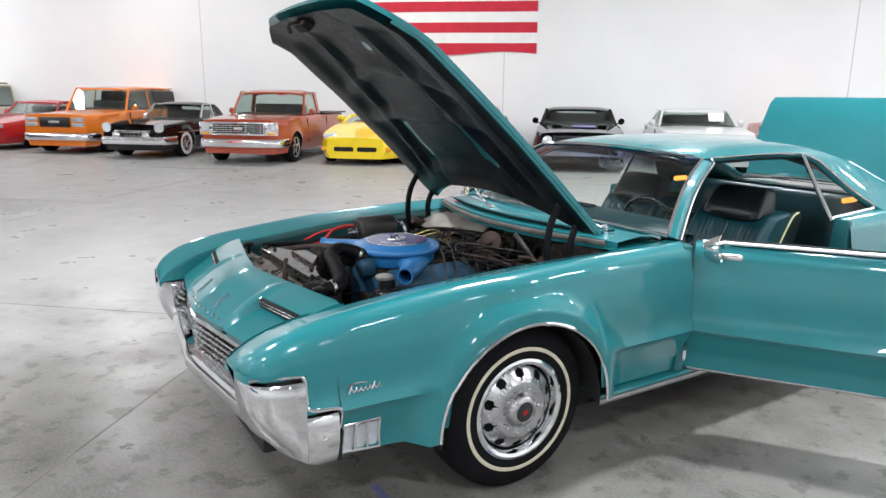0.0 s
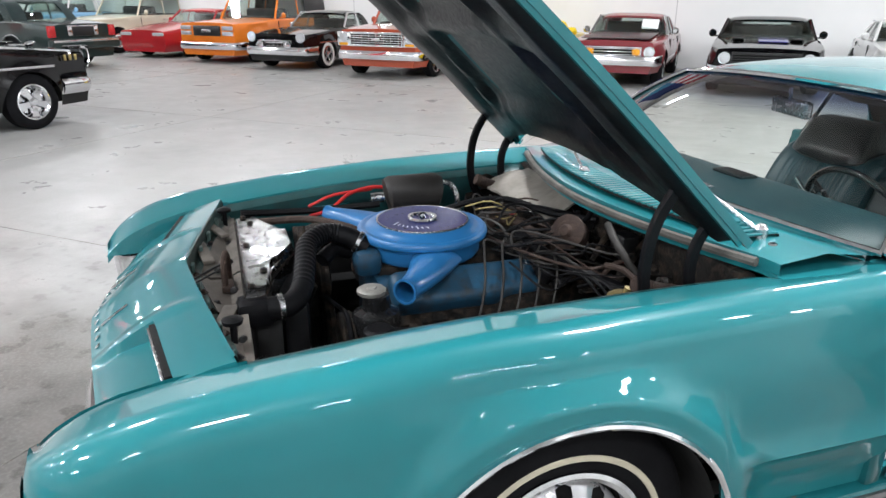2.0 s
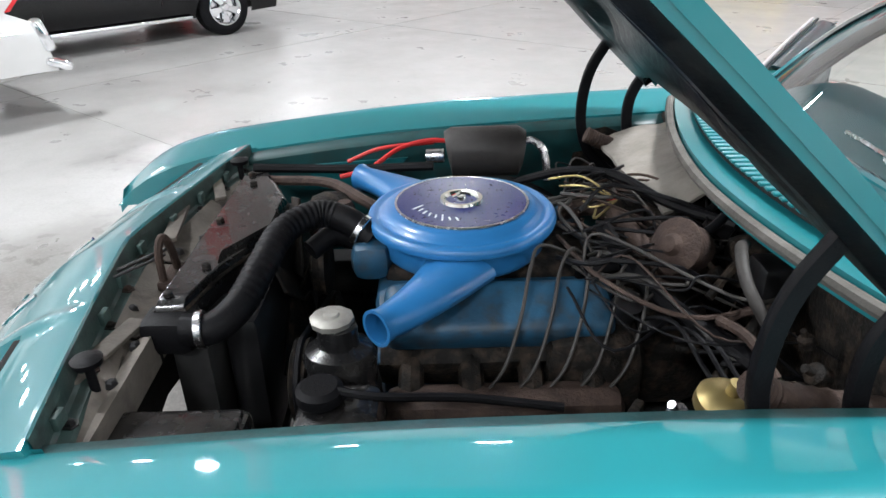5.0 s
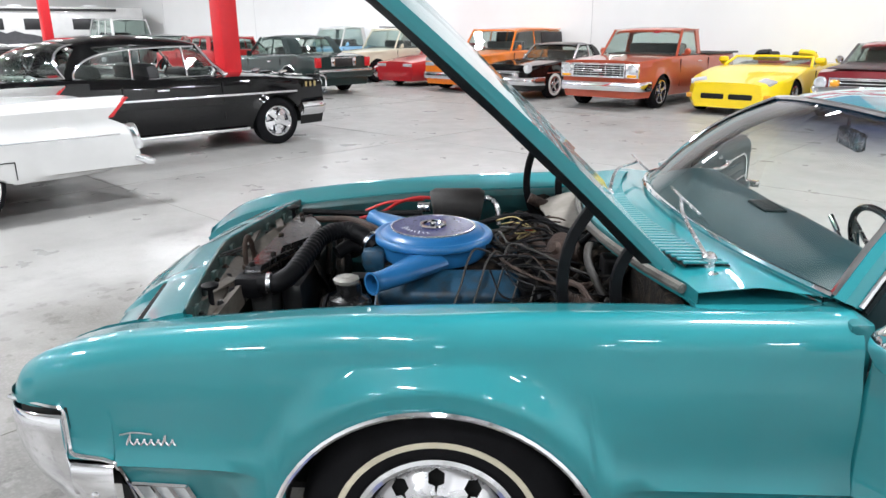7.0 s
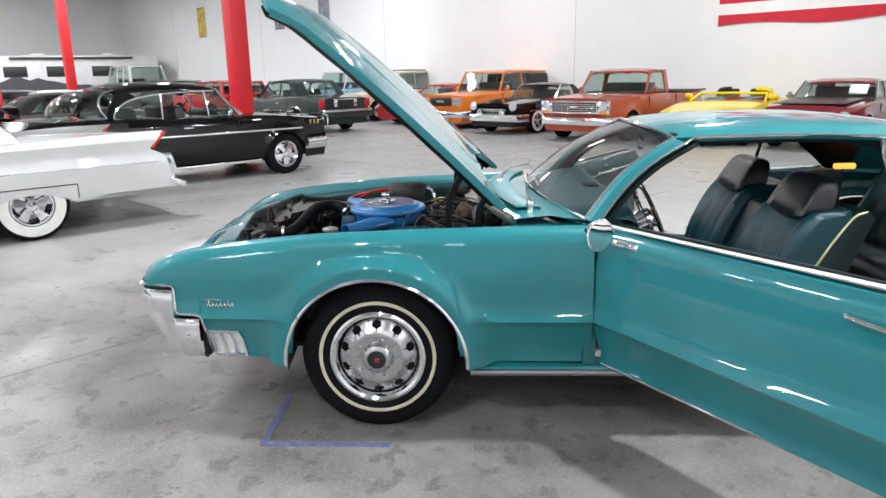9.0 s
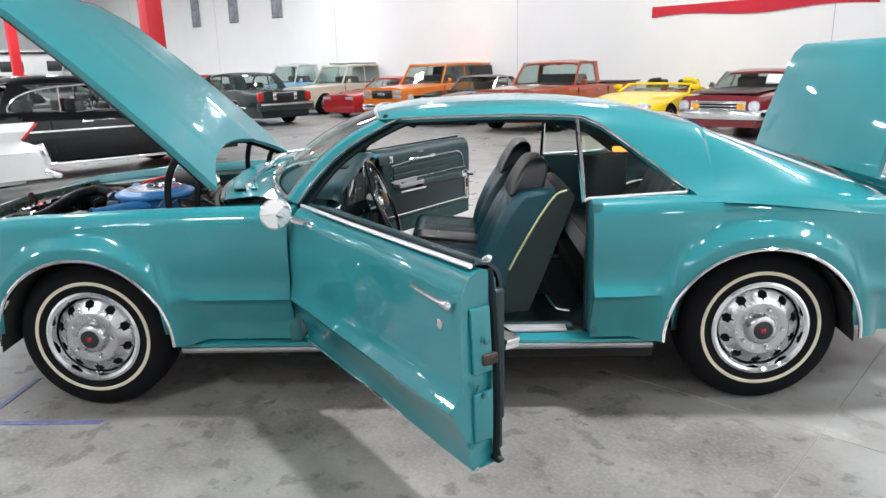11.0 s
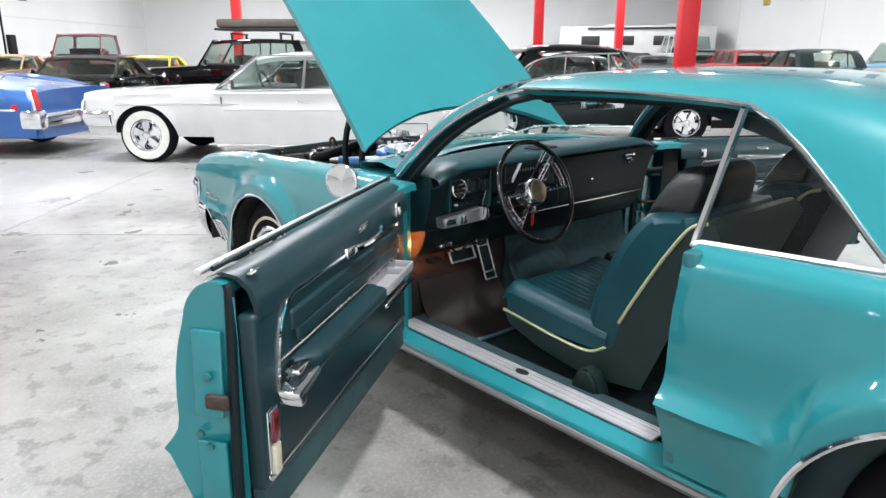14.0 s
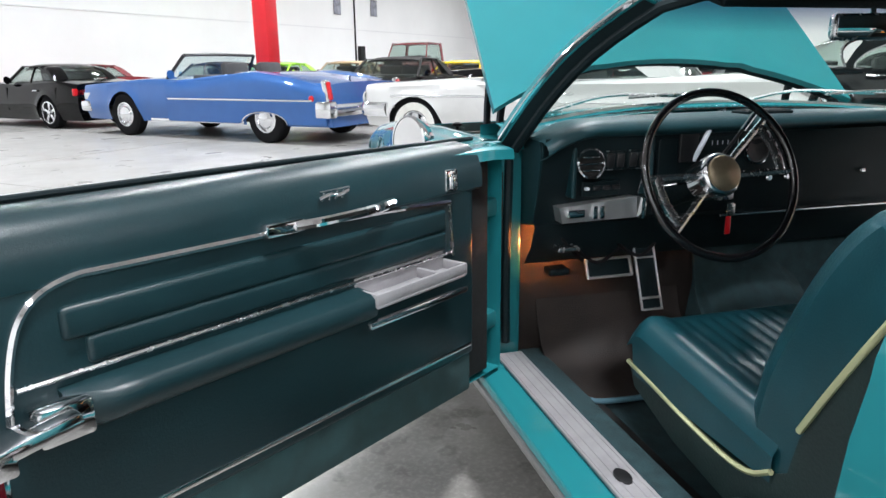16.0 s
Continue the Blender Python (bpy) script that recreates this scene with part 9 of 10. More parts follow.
# dark green saloon seen from behind
gs = parked_car("sedan", "dark green four-door saloon with a dark padded roof", (-6.55, 19.45), (-HU.x, -HU.y), 5.2, 1.95, 3.06, 1.0, 1.54, P_GREEN, surface("dark_green_padded_roof", (0.012, 0.030, 0.030), 0.7, 0, 0.15, 6, 120, 0.2), belt=0.98, hood=(0.90, 0.98), deck=(1.06, 0.98), cowl=0.85, roof=(1.55, 2.65), tail_glass=3.1, clear=0.24,
                body="sedan", bumper=False, wheel_r=0.35, tumble=0.12)
for s in (-1, 1):
    box_part(gs, "tail_light", (4.19, s * 0.83, 0.84), (0.07, 0.20, 0.26), M_RED_LENS, 0.03)
    box_part(gs, "backup_light", (4.215, s * 0.36, 0.84), (0.03, 0.12, 0.2), M_CHROME, 0.015)
    bm = bmesh.new()
    add_tube(bm, [(3.06 + 0.41 * math.cos(math.pi * k / 10), s * 0.985, 0.36 + 0.40 * math.sin(math.pi * k / 10)) for k in range(11)], 0.014, 6, 1)
    part("arch_trim", bm, M_CHROME, gs)
    box_part(gs, "body_trim", (1.6, s * 1.0, 0.55), (4.2, 0.02, 0.035), M_CHROME, 0.008)
box_part(gs, "plate_panel", (4.215, 0, 0.83), (0.03, 0.56, 0.2), M_BLACK, 0.01)
box_part(gs, "trunk_trim", (4.21, 0, 0.955), (0.03, 0.86, 0.035), M_CHROME, 0.012)
box_part(gs, "rear_bumper", (4.24, 0, 0.56), (0.16, 1.92, 0.24), P_GREEN, 0.05)
box_part(gs, "bumper_strip", (4.325, 0, 0.63), (0.012, 1.8, 0.05), M_CHROME, 0.005)

# black fifties hardtop
SIDE = (0.70, 0.714)
cv = parked_car("hardtop_car", "glossy black fifties hardtop with chrome window trim", (-3.43, 8.5), SIDE, 5.05, 1.88, 2.92, 0.84, 1.57, P_BLACK, belt=1.00, hood=(0.90, 1.01), deck=(1.06, 0.93), cowl=0.62, roof=(1.03, 2.55), tail_glass=3.30, clear=0.25,
                wheel_r=0.34, rim=0.215, style="mag", trim=0.755, body="bare", nose_round=0.07)
# rounded roof, wrapped front and rear glass
roof_z = lerp_table([(0.93, 1.455), (1.05, 1.49), (1.3, 1.53), (1.7, 1.56), (2.1, 1.565), (2.4, 1.545), (2.62, 1.50)])
bm = bmesh.new()
solid_grid(bm, [[(x + 0.07 * q * q * (x < 1.2) - 0.05 * q * q * (x > 2.5), 0.735 * math.sin(math.pi / 2 * q), roof_z(x) - 0.10 * (1 - math.cos(math.pi / 2 * q)) ** 1.3) for q in [k / 6 for k in range(-6, 7)]] for x in (0.93, 0.98, 1.05, 1.2, 1.4, 1.7, 2.0, 2.2, 2.4, 2.55, 2.62)], (0, 0, -0.045))
part("roof", bm, P_BLACK, cv, "", None, 50)
sweep = [k / 6 for k in range(-6, 7)]
shield = lambda t, q: (0.42 + 0.53 * t + (0.32 - 0.22 * t) * abs(q) ** 2.4, q * (0.80 - 0.08 * t), 1.02 + 0.40 * t + 0.015 * (1 - q * q))
bm = bmesh.new()
solid_grid(bm, [[shield(t, q) for q in sweep] for t in (0, 0.33, 0.67, 1)], (0.006, 0, -0.004))
part("windshield", bm, M_GLASS_DARK, cv)
back = lambda t, q: (2.60 + 0.74 * math.sin(math.pi / 2 * t) ** 1.1 - (0.04 + 0.54 * t) * abs(q) ** 2.6, q * (0.64 + 0.17 * t), 1.06 + 0.43 * math.cos(math.pi / 2 * t) ** 0.9 - 0.04 * q * q * (1 - t))
bm = bmesh.new()
solid_grid(bm, [[back(t, q) for q in sweep] for t in [k / 7 for k in range(8)]], (-0.006, 0, -0.004))
part("rear_window", bm, M_GLASS_DARK, cv, "large wrapped rear window")
for pts, r in (([shield(0, q) for q in sweep], 0.014), ([shield(1, q) for q in sweep], 0.014), ([back(1, q) for q in sweep], 0.014), ([back(0, q) for q in sweep], 0.012)):
    bm = bmesh.new()
    add_tube(bm, pts, r, 6, 1)
    part("glass_trim", bm, M_CHROME, cv)
flat = lambda z: 0.815 - 0.19 * (z - 1.02)
for s in (-1, 1):
    for way in (shield, back):
        bm = bmesh.new()
        add_tube(bm, [way(k / 6, s) for k in range(7)], 0.016, 6, 1)
        part("pillar", bm, M_CHROME, cv)
    bm = bmesh.new()
    add_prism(bm, [(x, s * flat(z), z) for x, z in ((2.30, 1.345), (2.42, 1.43), (2.56, 1.44), (2.66, 1.30), (2.80, 1.03), (2.68, 1.03), (2.655, 1.12), (2.57, 1.22), (2.45, 1.29))], (0, -s * 0.05, 0))
    part("rear_pillar", bm, P_BLACK, cv)
    arc = [(2.66, 1.05), (2.65, 1.12), (2.56, 1.22), (2.44, 1.29), (2.26, 1.345), (1.95, 1.385), (1.55, 1.405), (1.10, 1.415)]
    bm = bmesh.new()
    add_tube(bm, [(x, s * (flat(z) + 0.006), z) for x, z in arc], 0.013, 6, 3)
    part("window_trim", bm, M_CHROME, cv)
    for p in (((1.975, 1.0), (1.945, 1.385)), ((1.25, 1.03), (1.275, 1.41))):
        bm = bmesh.new()
        add_tube(bm, [(x, s * (flat(z) + 0.004), z) for x, z in p], 0.012, 6, 1)
        part("window_post", bm, M_CHROME, cv)
    bm = bmesh.new()
    add_tube(bm, [(0.80, s * 0.828, 1.025), (1.6, s * 0.835, 1.015), (2.05, s * 0.835, 0.985), (2.3, s * 0.83, 1.0), (2.66, s * 0.822, 1.05)], 0.010, 6, 4)
    part("belt_moulding", bm, M_CHROME, cv)
    bm = bmesh.new()
    add_prism(bm, [(x, s * (flat(z) - 0.006), z) for x, z in ((1.99, 0.99), (1.955, 1.375), (2.24, 1.34), (2.43, 1.285), (2.55, 1.215), (2.64, 1.12), (2.65, 1.04))], (0, -s * 0.006, 0))
    part("quarter_window", bm, M_GLASS_DARK, cv)
    bm = bmesh.new()
    add_prism(bm, [(x, s * (flat(z) - 0.006), z) for x, z in ((0.82, 1.03), (1.09, 1.40), (1.265, 1.405), (1.24, 1.03))], (0, -s * 0.006, 0))
    part("vent_window", bm, M_GLASS_DARK, cv)
    for x in (1.62, 2.35):
        box_part(cv, "seat_back", (x, s * 0.36, 1.03), (0.16, 0.60, 0.32), M_CABIN, 0.06, "", Matrix.Rotation(radians(12), 4, "Y"))
    for k in range(3):
        box_part(cv, "fender_louvre", (-0.50 - 0.075 * k, s * 0.952, 0.845), (0.032, 0.02, 0.075), M_GOLD, 0.004)
    round_lamp(cv, -0.86, s * 0.72, 0.84, 0.095)
    box_part(cv, "lamp_brow", (-0.80, s * 0.78, 0.955), (0.26, 0.20, 0.04), P_BLACK, 0.018)
    bm = bmesh.new()
    add_tube(bm, [(-0.78, s * 0.90, 0.965), (-0.90, s * 0.86, 0.93), (-0.91, s * 0.86, 0.80), (-0.86, s * 0.88, 0.70)], 0.013, 6, 4)
    part("headlight_surround", bm, M_CHROME, cv)
    bm = bmesh.new()
    add_lathe(bm, [(0.0, -0.05), (0.03, -0.03), (0.036, 0.02), (0.02, 0.08), (0.0, 0.11)], 14, pose(-0.40, s * 0.42, 1.0, 0, -78, 0))
    part("hood_ornament", bm, M_CHROME, cv)
    bm = bmesh.new()
    add_prism(bm, [(3.0, s * 0.86, 1.02), (4.16, s * 0.87, 1.10), (4.22, s * 0.87, 1.0), (4.16, s * 0.88, 0.9), (3.2, s * 0.9, 0.9)], (0, -s * 0.1, 0))
    part("tail_fin", bm, P_BLACK, cv)
    box_part(cv, "rocker_trim", (1.45, s * 0.915, 0.27), (2.0, 0.02, 0.045), M_CHROME, 0.01)
bm = bmesh.new()
add_lathe(bm, [(0.17, -0.010), (0.182, 0), (0.17, 0.010), (0.158, 0), (0.17, -0.010)], 20, pose(1.10, -0.38, 1.10, 0, 65, 0))
part("steering_wheel", bm, M_BLACK, cv)
box_part(cv, "dashboard", (0.86, 0, 1.04), (0.26, 1.30, 0.12), M_CABIN, 0.05)

# white finned sedan, heading past
DOWN = (-0.70, -0.714)
cd = parked_car("finned_sedan", "long white sedan with tail fins and whitewall tyres", (-7.05, 1.28), DOWN, 5.42, 1.93, 3.29, 0.86, 1.43, P_WHITE, belt=0.93, hood=(0.90, 0.96), deck=(0.97, 0.95), cowl=0.85, roof=(1.5, 2.6), tail_glass=3.35, clear=0.34,
                wheel_r=0.36, rim=0.2, style="mag", whitewall=0.085, trim=0.76, body="sedan")
for s in (-1, 1):
    # slab flank with an upper fin, a lower crease and a half skirt over the wheel
    levels = ((1.03, 0.925), (1.01, 0.945), (0.98, 0.972), (0.94, 0.992), (0.90, 0.988), (0.84, 0.976), (0.78, 0.984), (0.72, 1.008), (0.68, 1.016), (0.60, 1.012), (0.50, 1.000), (0.40, 0.985), (0.30, 0.965), (0.25, 0.950))

    def flank_end(z):
        if z >= 0.84:
            return 4.53 + (z - 0.84) * 0.95
        if z >= 0.76:
            return 4.53 + (0.84 - z) * 2.1
        return 4.70 + (0.76 - z) * 0.25

    bm = bmesh.new()
    rows = []
    for z, y in levels:
        row = []
        for k in range(45):
            x = 0.9 + (flank_end(z) - 0.9) * k / 44
            rise = max(0.12, min(1.0, (x - 1.2) / 3.0))
            zz = z if z < 0.90 else 0.90 + (z - 0.90) * rise
            zz = max(zz, 0.25 + 0.14 * min(1.0, max(0.0, (x - 3.2) / 0.9)) ** 0.6)
            if abs(x - 3.29) < 0.44:
                zz = max(zz, 0.25 + 0.22 * math.sqrt(1 - ((x - 3.29) / 0.44) ** 2))
            front = max(0.0, (1.5 - x) / 0.6)
            row.append((x, s * (y - 0.045 * front * front), zz))
        rows.append(row)
    solid_grid(bm, rows, (0, -s * 0.07, 0))
    part("rear_flank", bm, P_WHITE, cd, "slab side with tail fin", None, 30)
    bm = bmesh.new()
    add_prism(bm, [(flank_end(z) - 0.012, s * 0.996, z) for z in (0.85, 0.94, 1.025)] + [(flank_end(z) + 0.025, s * 0.99, z) for z in (1.02, 0.94, 0.85)], (0, -s * 0.10, 0))
    part("tail_light", bm, M_RED_LENS, cd)
    box_part(cd, "tail_pod", (4.735, s * 0.965, 0.665), (0.09, 0.14, 0.25), M_CHROME, 0.035, "", Matrix.Rotation(radians(-14), 4, "Y"))
    box_part(cd, "bumper_end", (4.80, s * 0.955, 0.445), (0.20, 0.13, 0.075), M_CHROME, 0.03, "", Matrix.Rotation(radians(24), 4, "Y"))
    box_part(cd, "skirt_gap", (3.30, s * 1.012, 0.545), (0.86, 0.006, 0.008), M_DARK, 0.002)
    box_part(cd, "skirt_gap", (3.73, s * 1.006, 0.47), (0.008, 0.006, 0.15), M_DARK, 0.002)
    box_part(cd, "flank_line", (2.85, s * 1.018, 0.70), (3.5, 0.008, 0.012), M_CHROME, 0.003)
    round_lamp(cd, -0.88, s * 0.78, 0.72, 0.085)
    round_lamp(cd, -0.88, s * 0.58, 0.72, 0.085)

# blue convertible ahead of it
bc = parked_car("convertible", "metallic blue convertible with its top down", (-11.5, -2.95), DOWN, 5.72, 2.03, 3.32, 1.16, 1.42, P_BLUE, M_BLACK, belt=0.97, hood=(0.88, 0.99), deck=(1.06, 0.90), cowl=0.98, roof=(1.42, 2.2), tail_glass=2.75, clear=0.27,
                wheel_r=0.37, rim=0.21, body="open", bumper=False, nose_round=0.06)
for s in (-1, 1):
    # full rear fender with a kick-up behind the door
    bm = bmesh.new()
    kick = lerp_table([(1.15, 0.955), (2.05, 0.965), (2.35, 1.0), (2.75, 1.075), (3.1, 1.095), (3.6, 1.05), (4.2, 0.94), (4.5, 0.86)])
    rows = []
    for k in range(30):
        x = 1.15 + 3.35 * k / 29
        zk, w = kick(x), 1.048 - 0.05 * max(0.0, (x - 3.9) / 0.6) ** 2
        lowest = 0.30 if abs(x - 3.32) > 0.46 else 0.30 + 0.17 * math.sqrt(1 - ((x - 3.32) / 0.46) ** 2)
        rows.append([(x, s * (w - 0.30), zk - 0.03), (x, s * (w - 0.13), zk), (x, s * (w - 0.05), zk - 0.02), (x, s * (w - 0.005), zk - 0.10), (x, s * (w + 0.008), zk - 0.2), (x, s * (w + 0.004), 0.66), (x, s * (w - 0.006), 0.5), (x, s * (w - 0.020), lowest)])
    solid_grid(bm, rows, (0, -s * 0.02, -0.01))
    part("rear_fender", bm, P_BLUE, bc, "long rear fender with a raised hip", None, 30)
    bm = bmesh.new()
    add_tube(bm, [(3.32 + 0.47 * math.cos(math.pi * k / 10), s * 1.040, 0.30 + 0.18 * math.sin(math.pi * k / 10)) for k in range(11)], 0.010, 6, 1)
    part("arch_trim", bm, M_CHROME, bc)
    box_part(bc, "side_moulding", (2.75, s * 1.054, 0.66), (3.1, 0.012, 0.028), M_CHROME, 0.004)
    box_part(bc, "rocker_trim", (1.75, s * 0.985, 0.30), (2.2, 0.02, 0.05), M_CHROME, 0.008)
    box_part(bc, "tail_light", (4.53, s * 0.93, 0.80), (0.08, 0.07, 0.27), M_RED_LENS, 0.02, "", Matrix.Rotation(radians(-10), 4, "Y"))
    box_part(bc, "lamp_bezel", (4.49, s * 0.935, 0.80), (0.08, 0.10, 0.31), M_CHROME, 0.02, "", Matrix.Rotation(radians(-10), 4, "Y"))
    box_part(bc, "bumper_end", (4.47, s * 0.94, 0.53), (0.30, 0.18, 0.26), M_CHROME, 0.04)
    box_part(bc, "front_bumper_end", (-1.10, s * 0.90, 0.50), (0.28, 0.24, 0.20), M_CHROME, 0.05)
    box_part(bc, "fender_lamp", (-1.06, s * 0.965, 0.68), (0.18, 0.02, 0.12), M_LAMP_GLASS, 0.01)
    bm = bmesh.new()
    add_lathe(bm, [(0.048, 0.0), (0.046, 0.012), (0.030, 0.016), (0, 0.017)], 18, pose(4.28, s * 1.030, 0.69, -90 * s, 0, 0))
    part("side_marker", bm, M_RED_LENS, bc, "round red reflector")
box_part(bc, "rear_bumper", (4.58, 0, 0.52), (0.10, 1.75, 0.20), M_CHROME, 0.04)
box_part(bc, "front_bumper", (-1.22, 0, 0.52), (0.10, 1.75, 0.20), M_CHROME, 0.04)
box_part(bc, "folded_top", (2.72, 0, 1.05), (0.62, 1.40, 0.07), M_CABIN, 0.03, "dark boot over the folded top")
bm = bmesh.new()
add_lathe(bm, [(0.18, -0.011), (0.193, 0), (0.18, 0.011), (0.167, 0), (0.18, -0.011)], 20, pose(1.66, -0.42, 1.06, 0, 65, 0))
part("steering_wheel", bm, M_BLACK, bc)
bmw = parked_car("roadster", "black two-seat roadster with hardtop", (-15.3, -6.6), DOWN, 4.05, 1.70, 2.45, 0.75, 1.28, P_BLACK, belt=0.88, hood=(0.75, 0.9), deck=(0.95, 0.88), cowl=0.9, roof=(1.5, 2.15), tail_glass=2.65, clear=0.16, wheel_r=0.32, rim=0.22,
                 style="spoke", bumper=False)
for s in (-1, 1):
    box_part(bmw, "tail_light", (3.26, s * 0.62, 0.72), (0.08, 0.34, 0.14), M_RED_LENS, 0.02)

for x, y in ((-4.2, 10.05), (-14.4, 17.33), (-11.6, -1.1), (-24.1, 10.3), (-16.5, 25.2)):
    column(x, y)

# cars farther back in the hall: kind, label, place, heading, paint, roof
UPU, DNU = (HU.x, HU.y), (-HU.x, -HU.y)
LOW = dict(L=4.7, W=1.85, WB=2.7, FO=0.9, H=1.33, belt=0.92, hood=(0.80, 0.92), deck=(0.93, 0.86), cowl=0.8, roof=(1.4, 2.25), tail_glass=2.85, clear=0.2)
TALL = dict(L=4.8, W=1.92, WB=2.8, FO=0.85, H=1.78, belt=1.10, hood=(1.0, 1.08), deck=(1.1, 1.06), cowl=0.7, roof=(1.25, 3.5), tail_glass=3.75, clear=0.3, wheel_r=0.38, body="wagon", tumble=0.12)
TRUCK = dict(L=5.3, W=1.98, WB=3.2, FO=0.85, H=1.85, belt=1.14, hood=(1.04, 1.12), deck=(1.14, 1.14), cowl=0.7, roof=(1.2, 2.5), tail_glass=2.6, clear=0.35, wheel_r=0.39, body="pickup", tumble=0.12)
SOFT = dict(LOW, H=1.36)
for name, label, at, head, col, roof, size in (
    ("coupe_car", "light blue coupe with a black vinyl roof", (-17.2, -3.4), UPU, P_SKY, M_SOFT_TOP, LOW),
    ("coupe_car", "lime green sports coupe", (-21.0, -1.6), UPU, P_LIME, None, LOW),
    ("convertible", "black convertible with its canvas top up", (-12.05, 0.76), UPU, P_BLACK, M_SOFT_TOP, SOFT),
    ("convertible", "dark bronze convertible with a tan canvas top", (-22.0, 0.9), UPU, P_BRONZE, M_TAN_TOP, SOFT),
    ("coupe_car", "red and yellow custom coupe", (-19.6, 4.6), UPU, P_RED, P_YELLOW, LOW),
    ("pickup_truck", "dark red crew pickup by the back wall", (-25.4, 4.2), UPU, P_DEEP_RED, None, dict(TRUCK, H=2.12, belt=1.32, hood=(1.2, 1.3), deck=(1.32, 1.32))),
    ("coupe_car", "red sports coupe by the back wall", (-20.5, -7.6), UPU, P_DEEP_RED, None, LOW),
    ("pickup_truck", "black crew-cab pickup truck", (-11.8, 6.4), (-0.68, -0.73), P_BLACK, None, TRUCK),
    ("convertible", "dark coupe with a black canvas top", (-7.9, 13.2), (0.70, 0.714), P_GREY, M_SOFT_TOP, SOFT),
    ("coupe_car", "low red sports coupe", (-7.6, 9.6), (0.70, 0.714), P_RED, M_BLACK, LOW),
    ("suv", "small red off-road wagon", (-9.9, 22.6), DNU, P_RED, None, dict(TALL, L=4.0, WB=2.4, H=1.55, roof=(1.15, 2.9), tail_glass=3.05)),
    ("coupe_car", "white hatchback far down the hall", (-12.9, 19.2), UPU, P_WHITE, None, LOW),
    ("suv", "dark green wagon far down the hall", (-10.7, 24.0), UPU, P_GREEN, None, dict(TALL, L=4.4, H=1.6, roof=(1.2, 3.1), tail_glass=3.3)),
    ("coupe_car", "black coupe far down the hall", (-8.0, 24.9), UPU, P_BLACK, None, LOW),
    ("coupe_car", "grey coupe far down the hall", (-14.5, 26.0), UPU, P_GREY, None, LOW),
    ("suv", "white high-roof van far down the hall", (-18.3, 32.6), DNU, P_WHITE, None, dict(TALL, L=5.2, H=2.35, belt=1.45, hood=(1.2, 1.4), deck=(1.45, 1.4))),
    ("coupe_car", "dark blue coupe far down the hall", (-16.0, 21.5), UPU, P_GREY, None, LOW),
    ("coupe_car", "black sedan far down the hall", (-11.5, 15.2), DNU, P_BLACK, None, LOW),
    ("coupe_car", "silver sedan far down the hall", (-19.5, 24.5), DNU, P_GREY, None, LOW),
):
    other = parked_car(name, label, at, head, paint_mat=col, roof_mat=roof, **size)
    xt = size["L"] - size["FO"]
    for s in (-1, 1):
        box_part(other, "tail_light", (xt - 0.02, s * 0.68, size["belt"] - 0.16), (0.06, 0.24, 0.1), M_RED_LENS, 0.02)
        round_lamp(other, -size["FO"] - 0.01, s * 0.66, size["hood"][0] - 0.12, 0.085)

# black off-road wagon carrying a folded roof tent
ow = parked_car("suv", "black off-road wagon with a folded roof tent", (-16.5, 5.0), (-0.68, -0.73), paint_mat=P_BLACK, **TALL)
box_part(ow, "tent_case", (2.35, 0, 2.16), (2.1, 1.30, 0.22), surface("tan_grey_tent_cover", (0.10, 0.085, 0.07), 0.8, 0, 0.2, 5, 90, 0.2), 0.06, "tan grey tent cover")
box_part(ow, "tent_base", (2.35, 0, 2.01), (2.2, 1.34, 0.06), M_BLACK, 0.02)
for x in (1.7, 3.0):
    box_part(ow, "roof_bar", (x, 0, 1.90), (0.06, 1.36, 0.05), M_BLACK, 0.01)
    for s in (-1, 1):
        box_part(ow, "bar_foot", (x, s * 0.62, 1.82), (0.06, 0.05, 0.14), M_BLACK, 0.01)
for s in (-1, 1):
    box_part(ow, "tail_light", (3.93, s * 0.80, 0.98), (0.06, 0.14, 0.26), M_RED_LENS, 0.02)
    round_lamp(ow, -0.86, s * 0.66, 0.86, 0.09)

# white travel trailer along the end of the hall, with a dark painted range along its side
rv_trailer = thing("travel_trailer", "long white travel trailer with dark windows", "trailer", Matrix.Translation((-22.3, 35.2, 0)) @ Matrix.Rotation(radians(30), 4, "Z"))
box_part(rv_trailer, "trailer_body", (0, 0, 1.75), (9.0, 2.5, 2.5), P_WHITE, 0.12)
box_part(rv_trailer, "roof_vent", (-1.5, 0, 3.06), (0.6, 0.6, 0.14), M_STEEL_W, 0.03)
box_part(rv_trailer, "roof_vent", (2.0, 0, 3.06), (0.6, 0.6, 0.14), M_STEEL_W, 0.03)
box_part(rv_trailer, "awning_tube", (0.2, -1.3, 2.85), (6.0, 0.12, 0.12), M_BLACK, 0.04)
for x in (-2.6, -0.6, 1.6):
    box_part(rv_trailer, "trailer_window", (x, -1.255, 2.15), (1.1, 0.03, 0.55), M_BLACK, 0.02)
for x in (-0.5, 0.5):
    for s in (-1, 1):
        wheel(rv_trailer, x, s * 1.1, 0.36, 0.2, 0.2)
mural = bmesh.new()
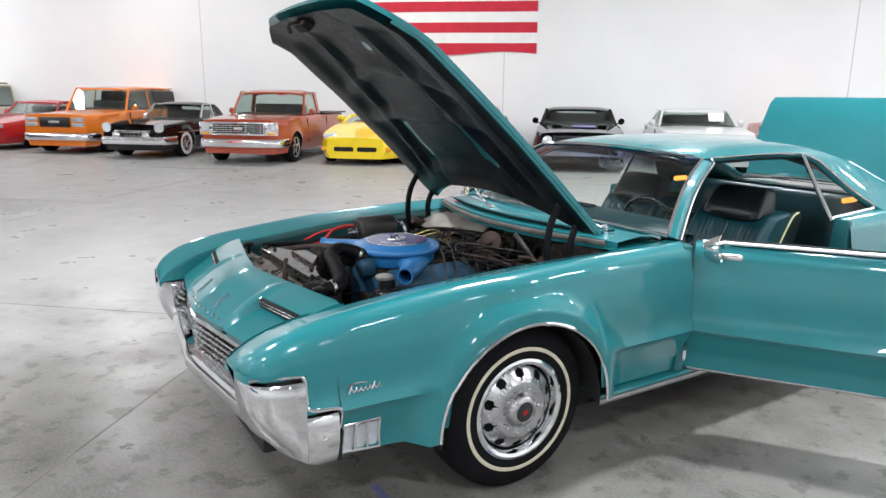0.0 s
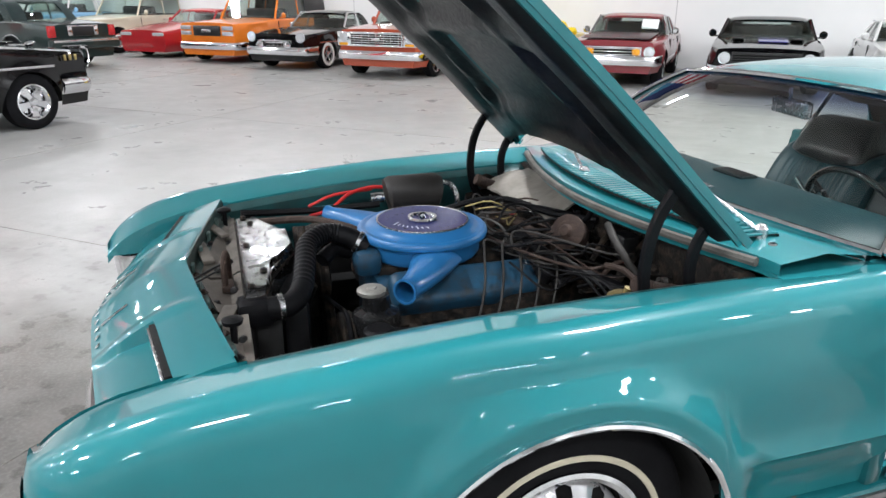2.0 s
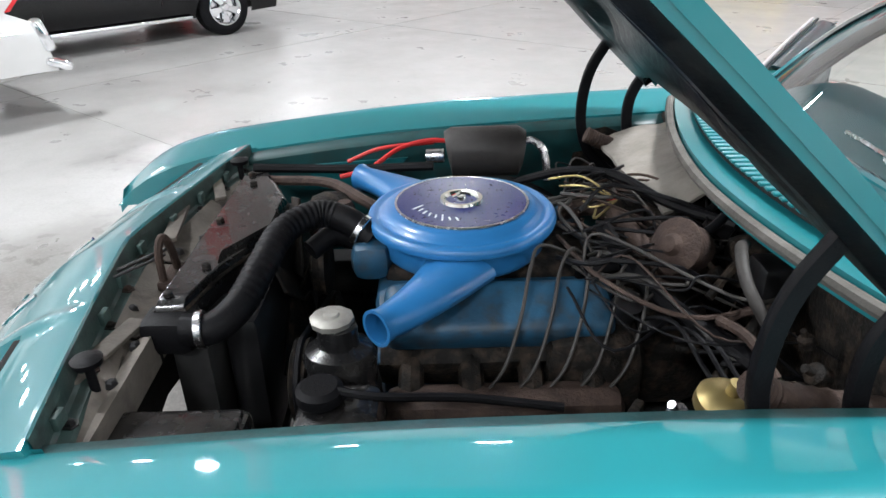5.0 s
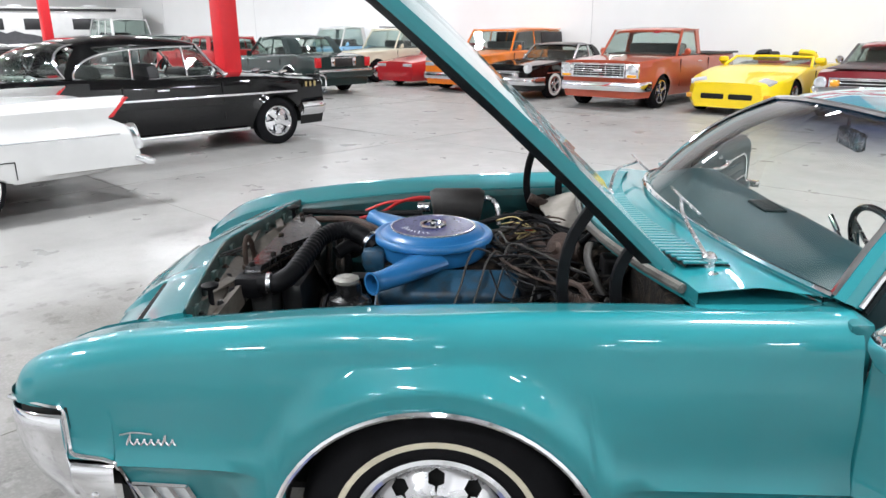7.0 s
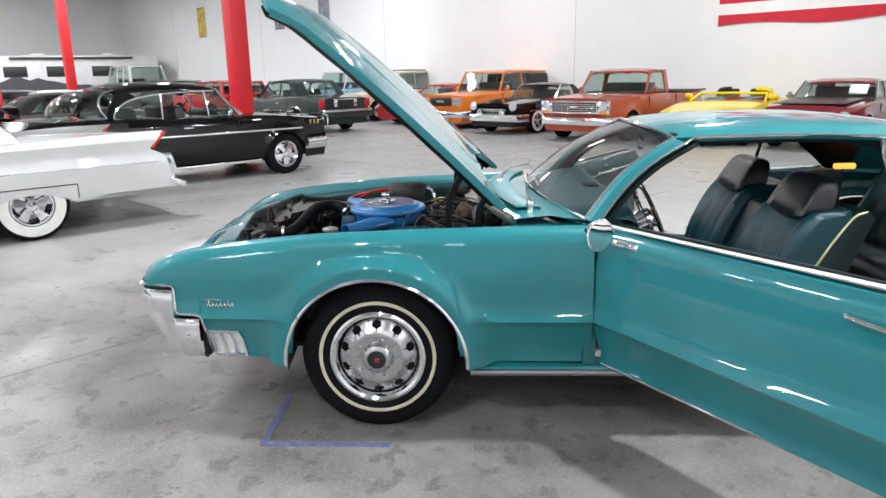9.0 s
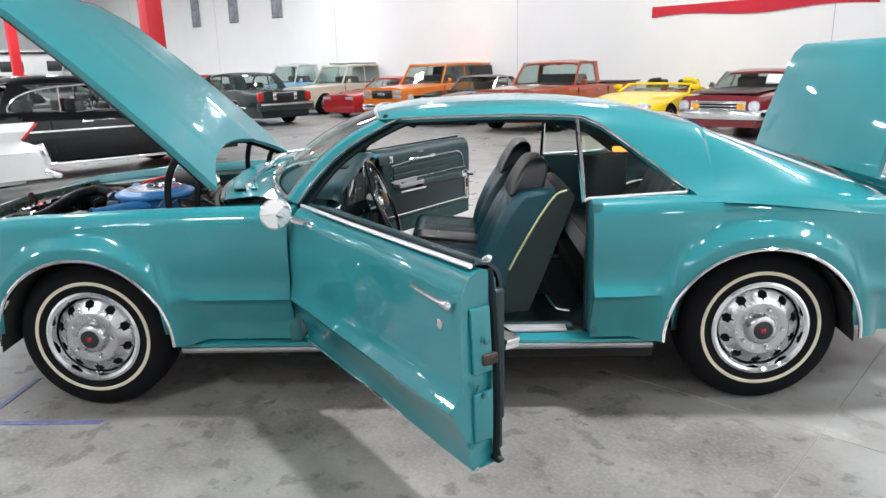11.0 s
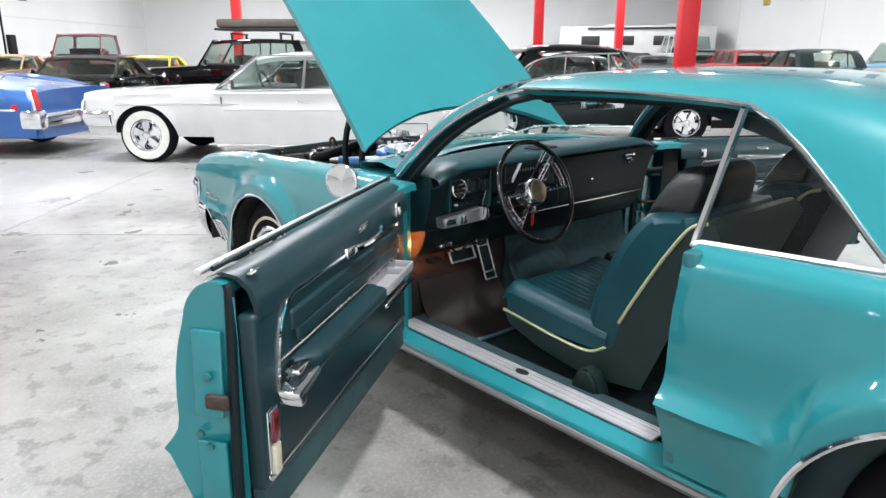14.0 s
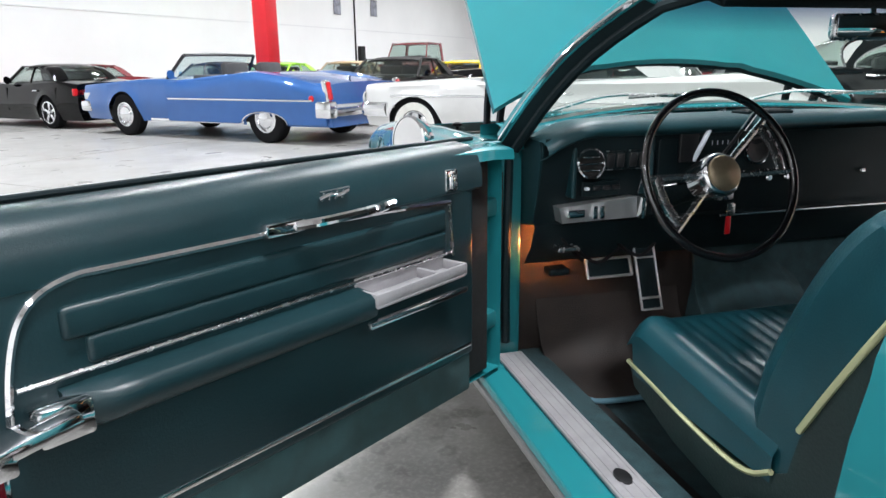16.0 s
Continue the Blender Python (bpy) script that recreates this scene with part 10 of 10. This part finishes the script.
ridge = [(-4.4, 0.6)] + [(-4.4 + 8.8 * k / 22, 1.35 + 0.5 * abs(noise.noise(Vector((k * 0.35, 2.1, 0)))) + 0.35 * math.sin(k * 0.27)) for k in range(23)] + [(4.4, 0.6)]
add_prism(mural, [(x, -1.256, z) for x, z in ridge], (0, -0.012, 0))
part("side_graphic", mural, surface("dark_mountain_print", (0.05, 0.05, 0.055), 0.5), rv_trailer, "dark mountain range graphic")

# lightly marked back wall: band, posters, box and pipe
hall_box("wall_band", U0, -2, V0 - 0.002, V0 + 0.03, 3.0, 3.04, M_STEEL_W, "narrow white rail along the wall", "trim")
M_POSTER = surface("printed_banner", (0.25, 0.26, 0.30), 0.6, 0, 0.5, 4, 30)
M_BANNER = surface("yellow_banner", (0.62, 0.45, 0.08), 0.6, 0, 0.5, 4, 30)


def wall_sheet(name, label, category, p, way, w, h, material):
    ob = thing(name, label, category, Matrix.Translation(p) @ Matrix.Rotation(math.atan2(way[1], way[0]), 4, "Z"))
    box_part(ob, "sheet", (0, 0, 0), (w, 0.02, h), material, 0.004)
    box_part(ob, "rail", (0, 0, h / 2), (w + 0.04, 0.03, 0.03), M_BLACK, 0.008)
    box_part(ob, "rail", (0, 0, -h / 2), (w + 0.04, 0.03, 0.03), M_BLACK, 0.008)


for u, mat in ((-34, M_BANNER), (-30, M_POSTER), (-26.5, M_POSTER), (-23, M_POSTER)):
    p = hall(u, V1 - 0.04, 4.6)
    wall_sheet("wall_banner", "narrow printed banner hung high on the wall", "banner", p, HU, 0.75, 1.5, mat)
for u, z in ((-31, 4.2), (-27.5, 4.1)):
    wall_sheet("wall_banner", "small printed notice on the wall", "banner", hall(u, V0 + 0.05, z), HU, 0.6, 0.8, M_POSTER)
hall_box("wall_pipe", -29.1, -29.04, V0, V0 + 0.07, 0.0, CEIL, M_DARK, "thin dark pipe on the wall", "pipe")
hall_box("switch_cabinet", -29.75, -29.3, V0, V0 + 0.2, 1.3, 2.2, M_DARK, "dark grey wall cabinet", "cabinet", 0.01, "")
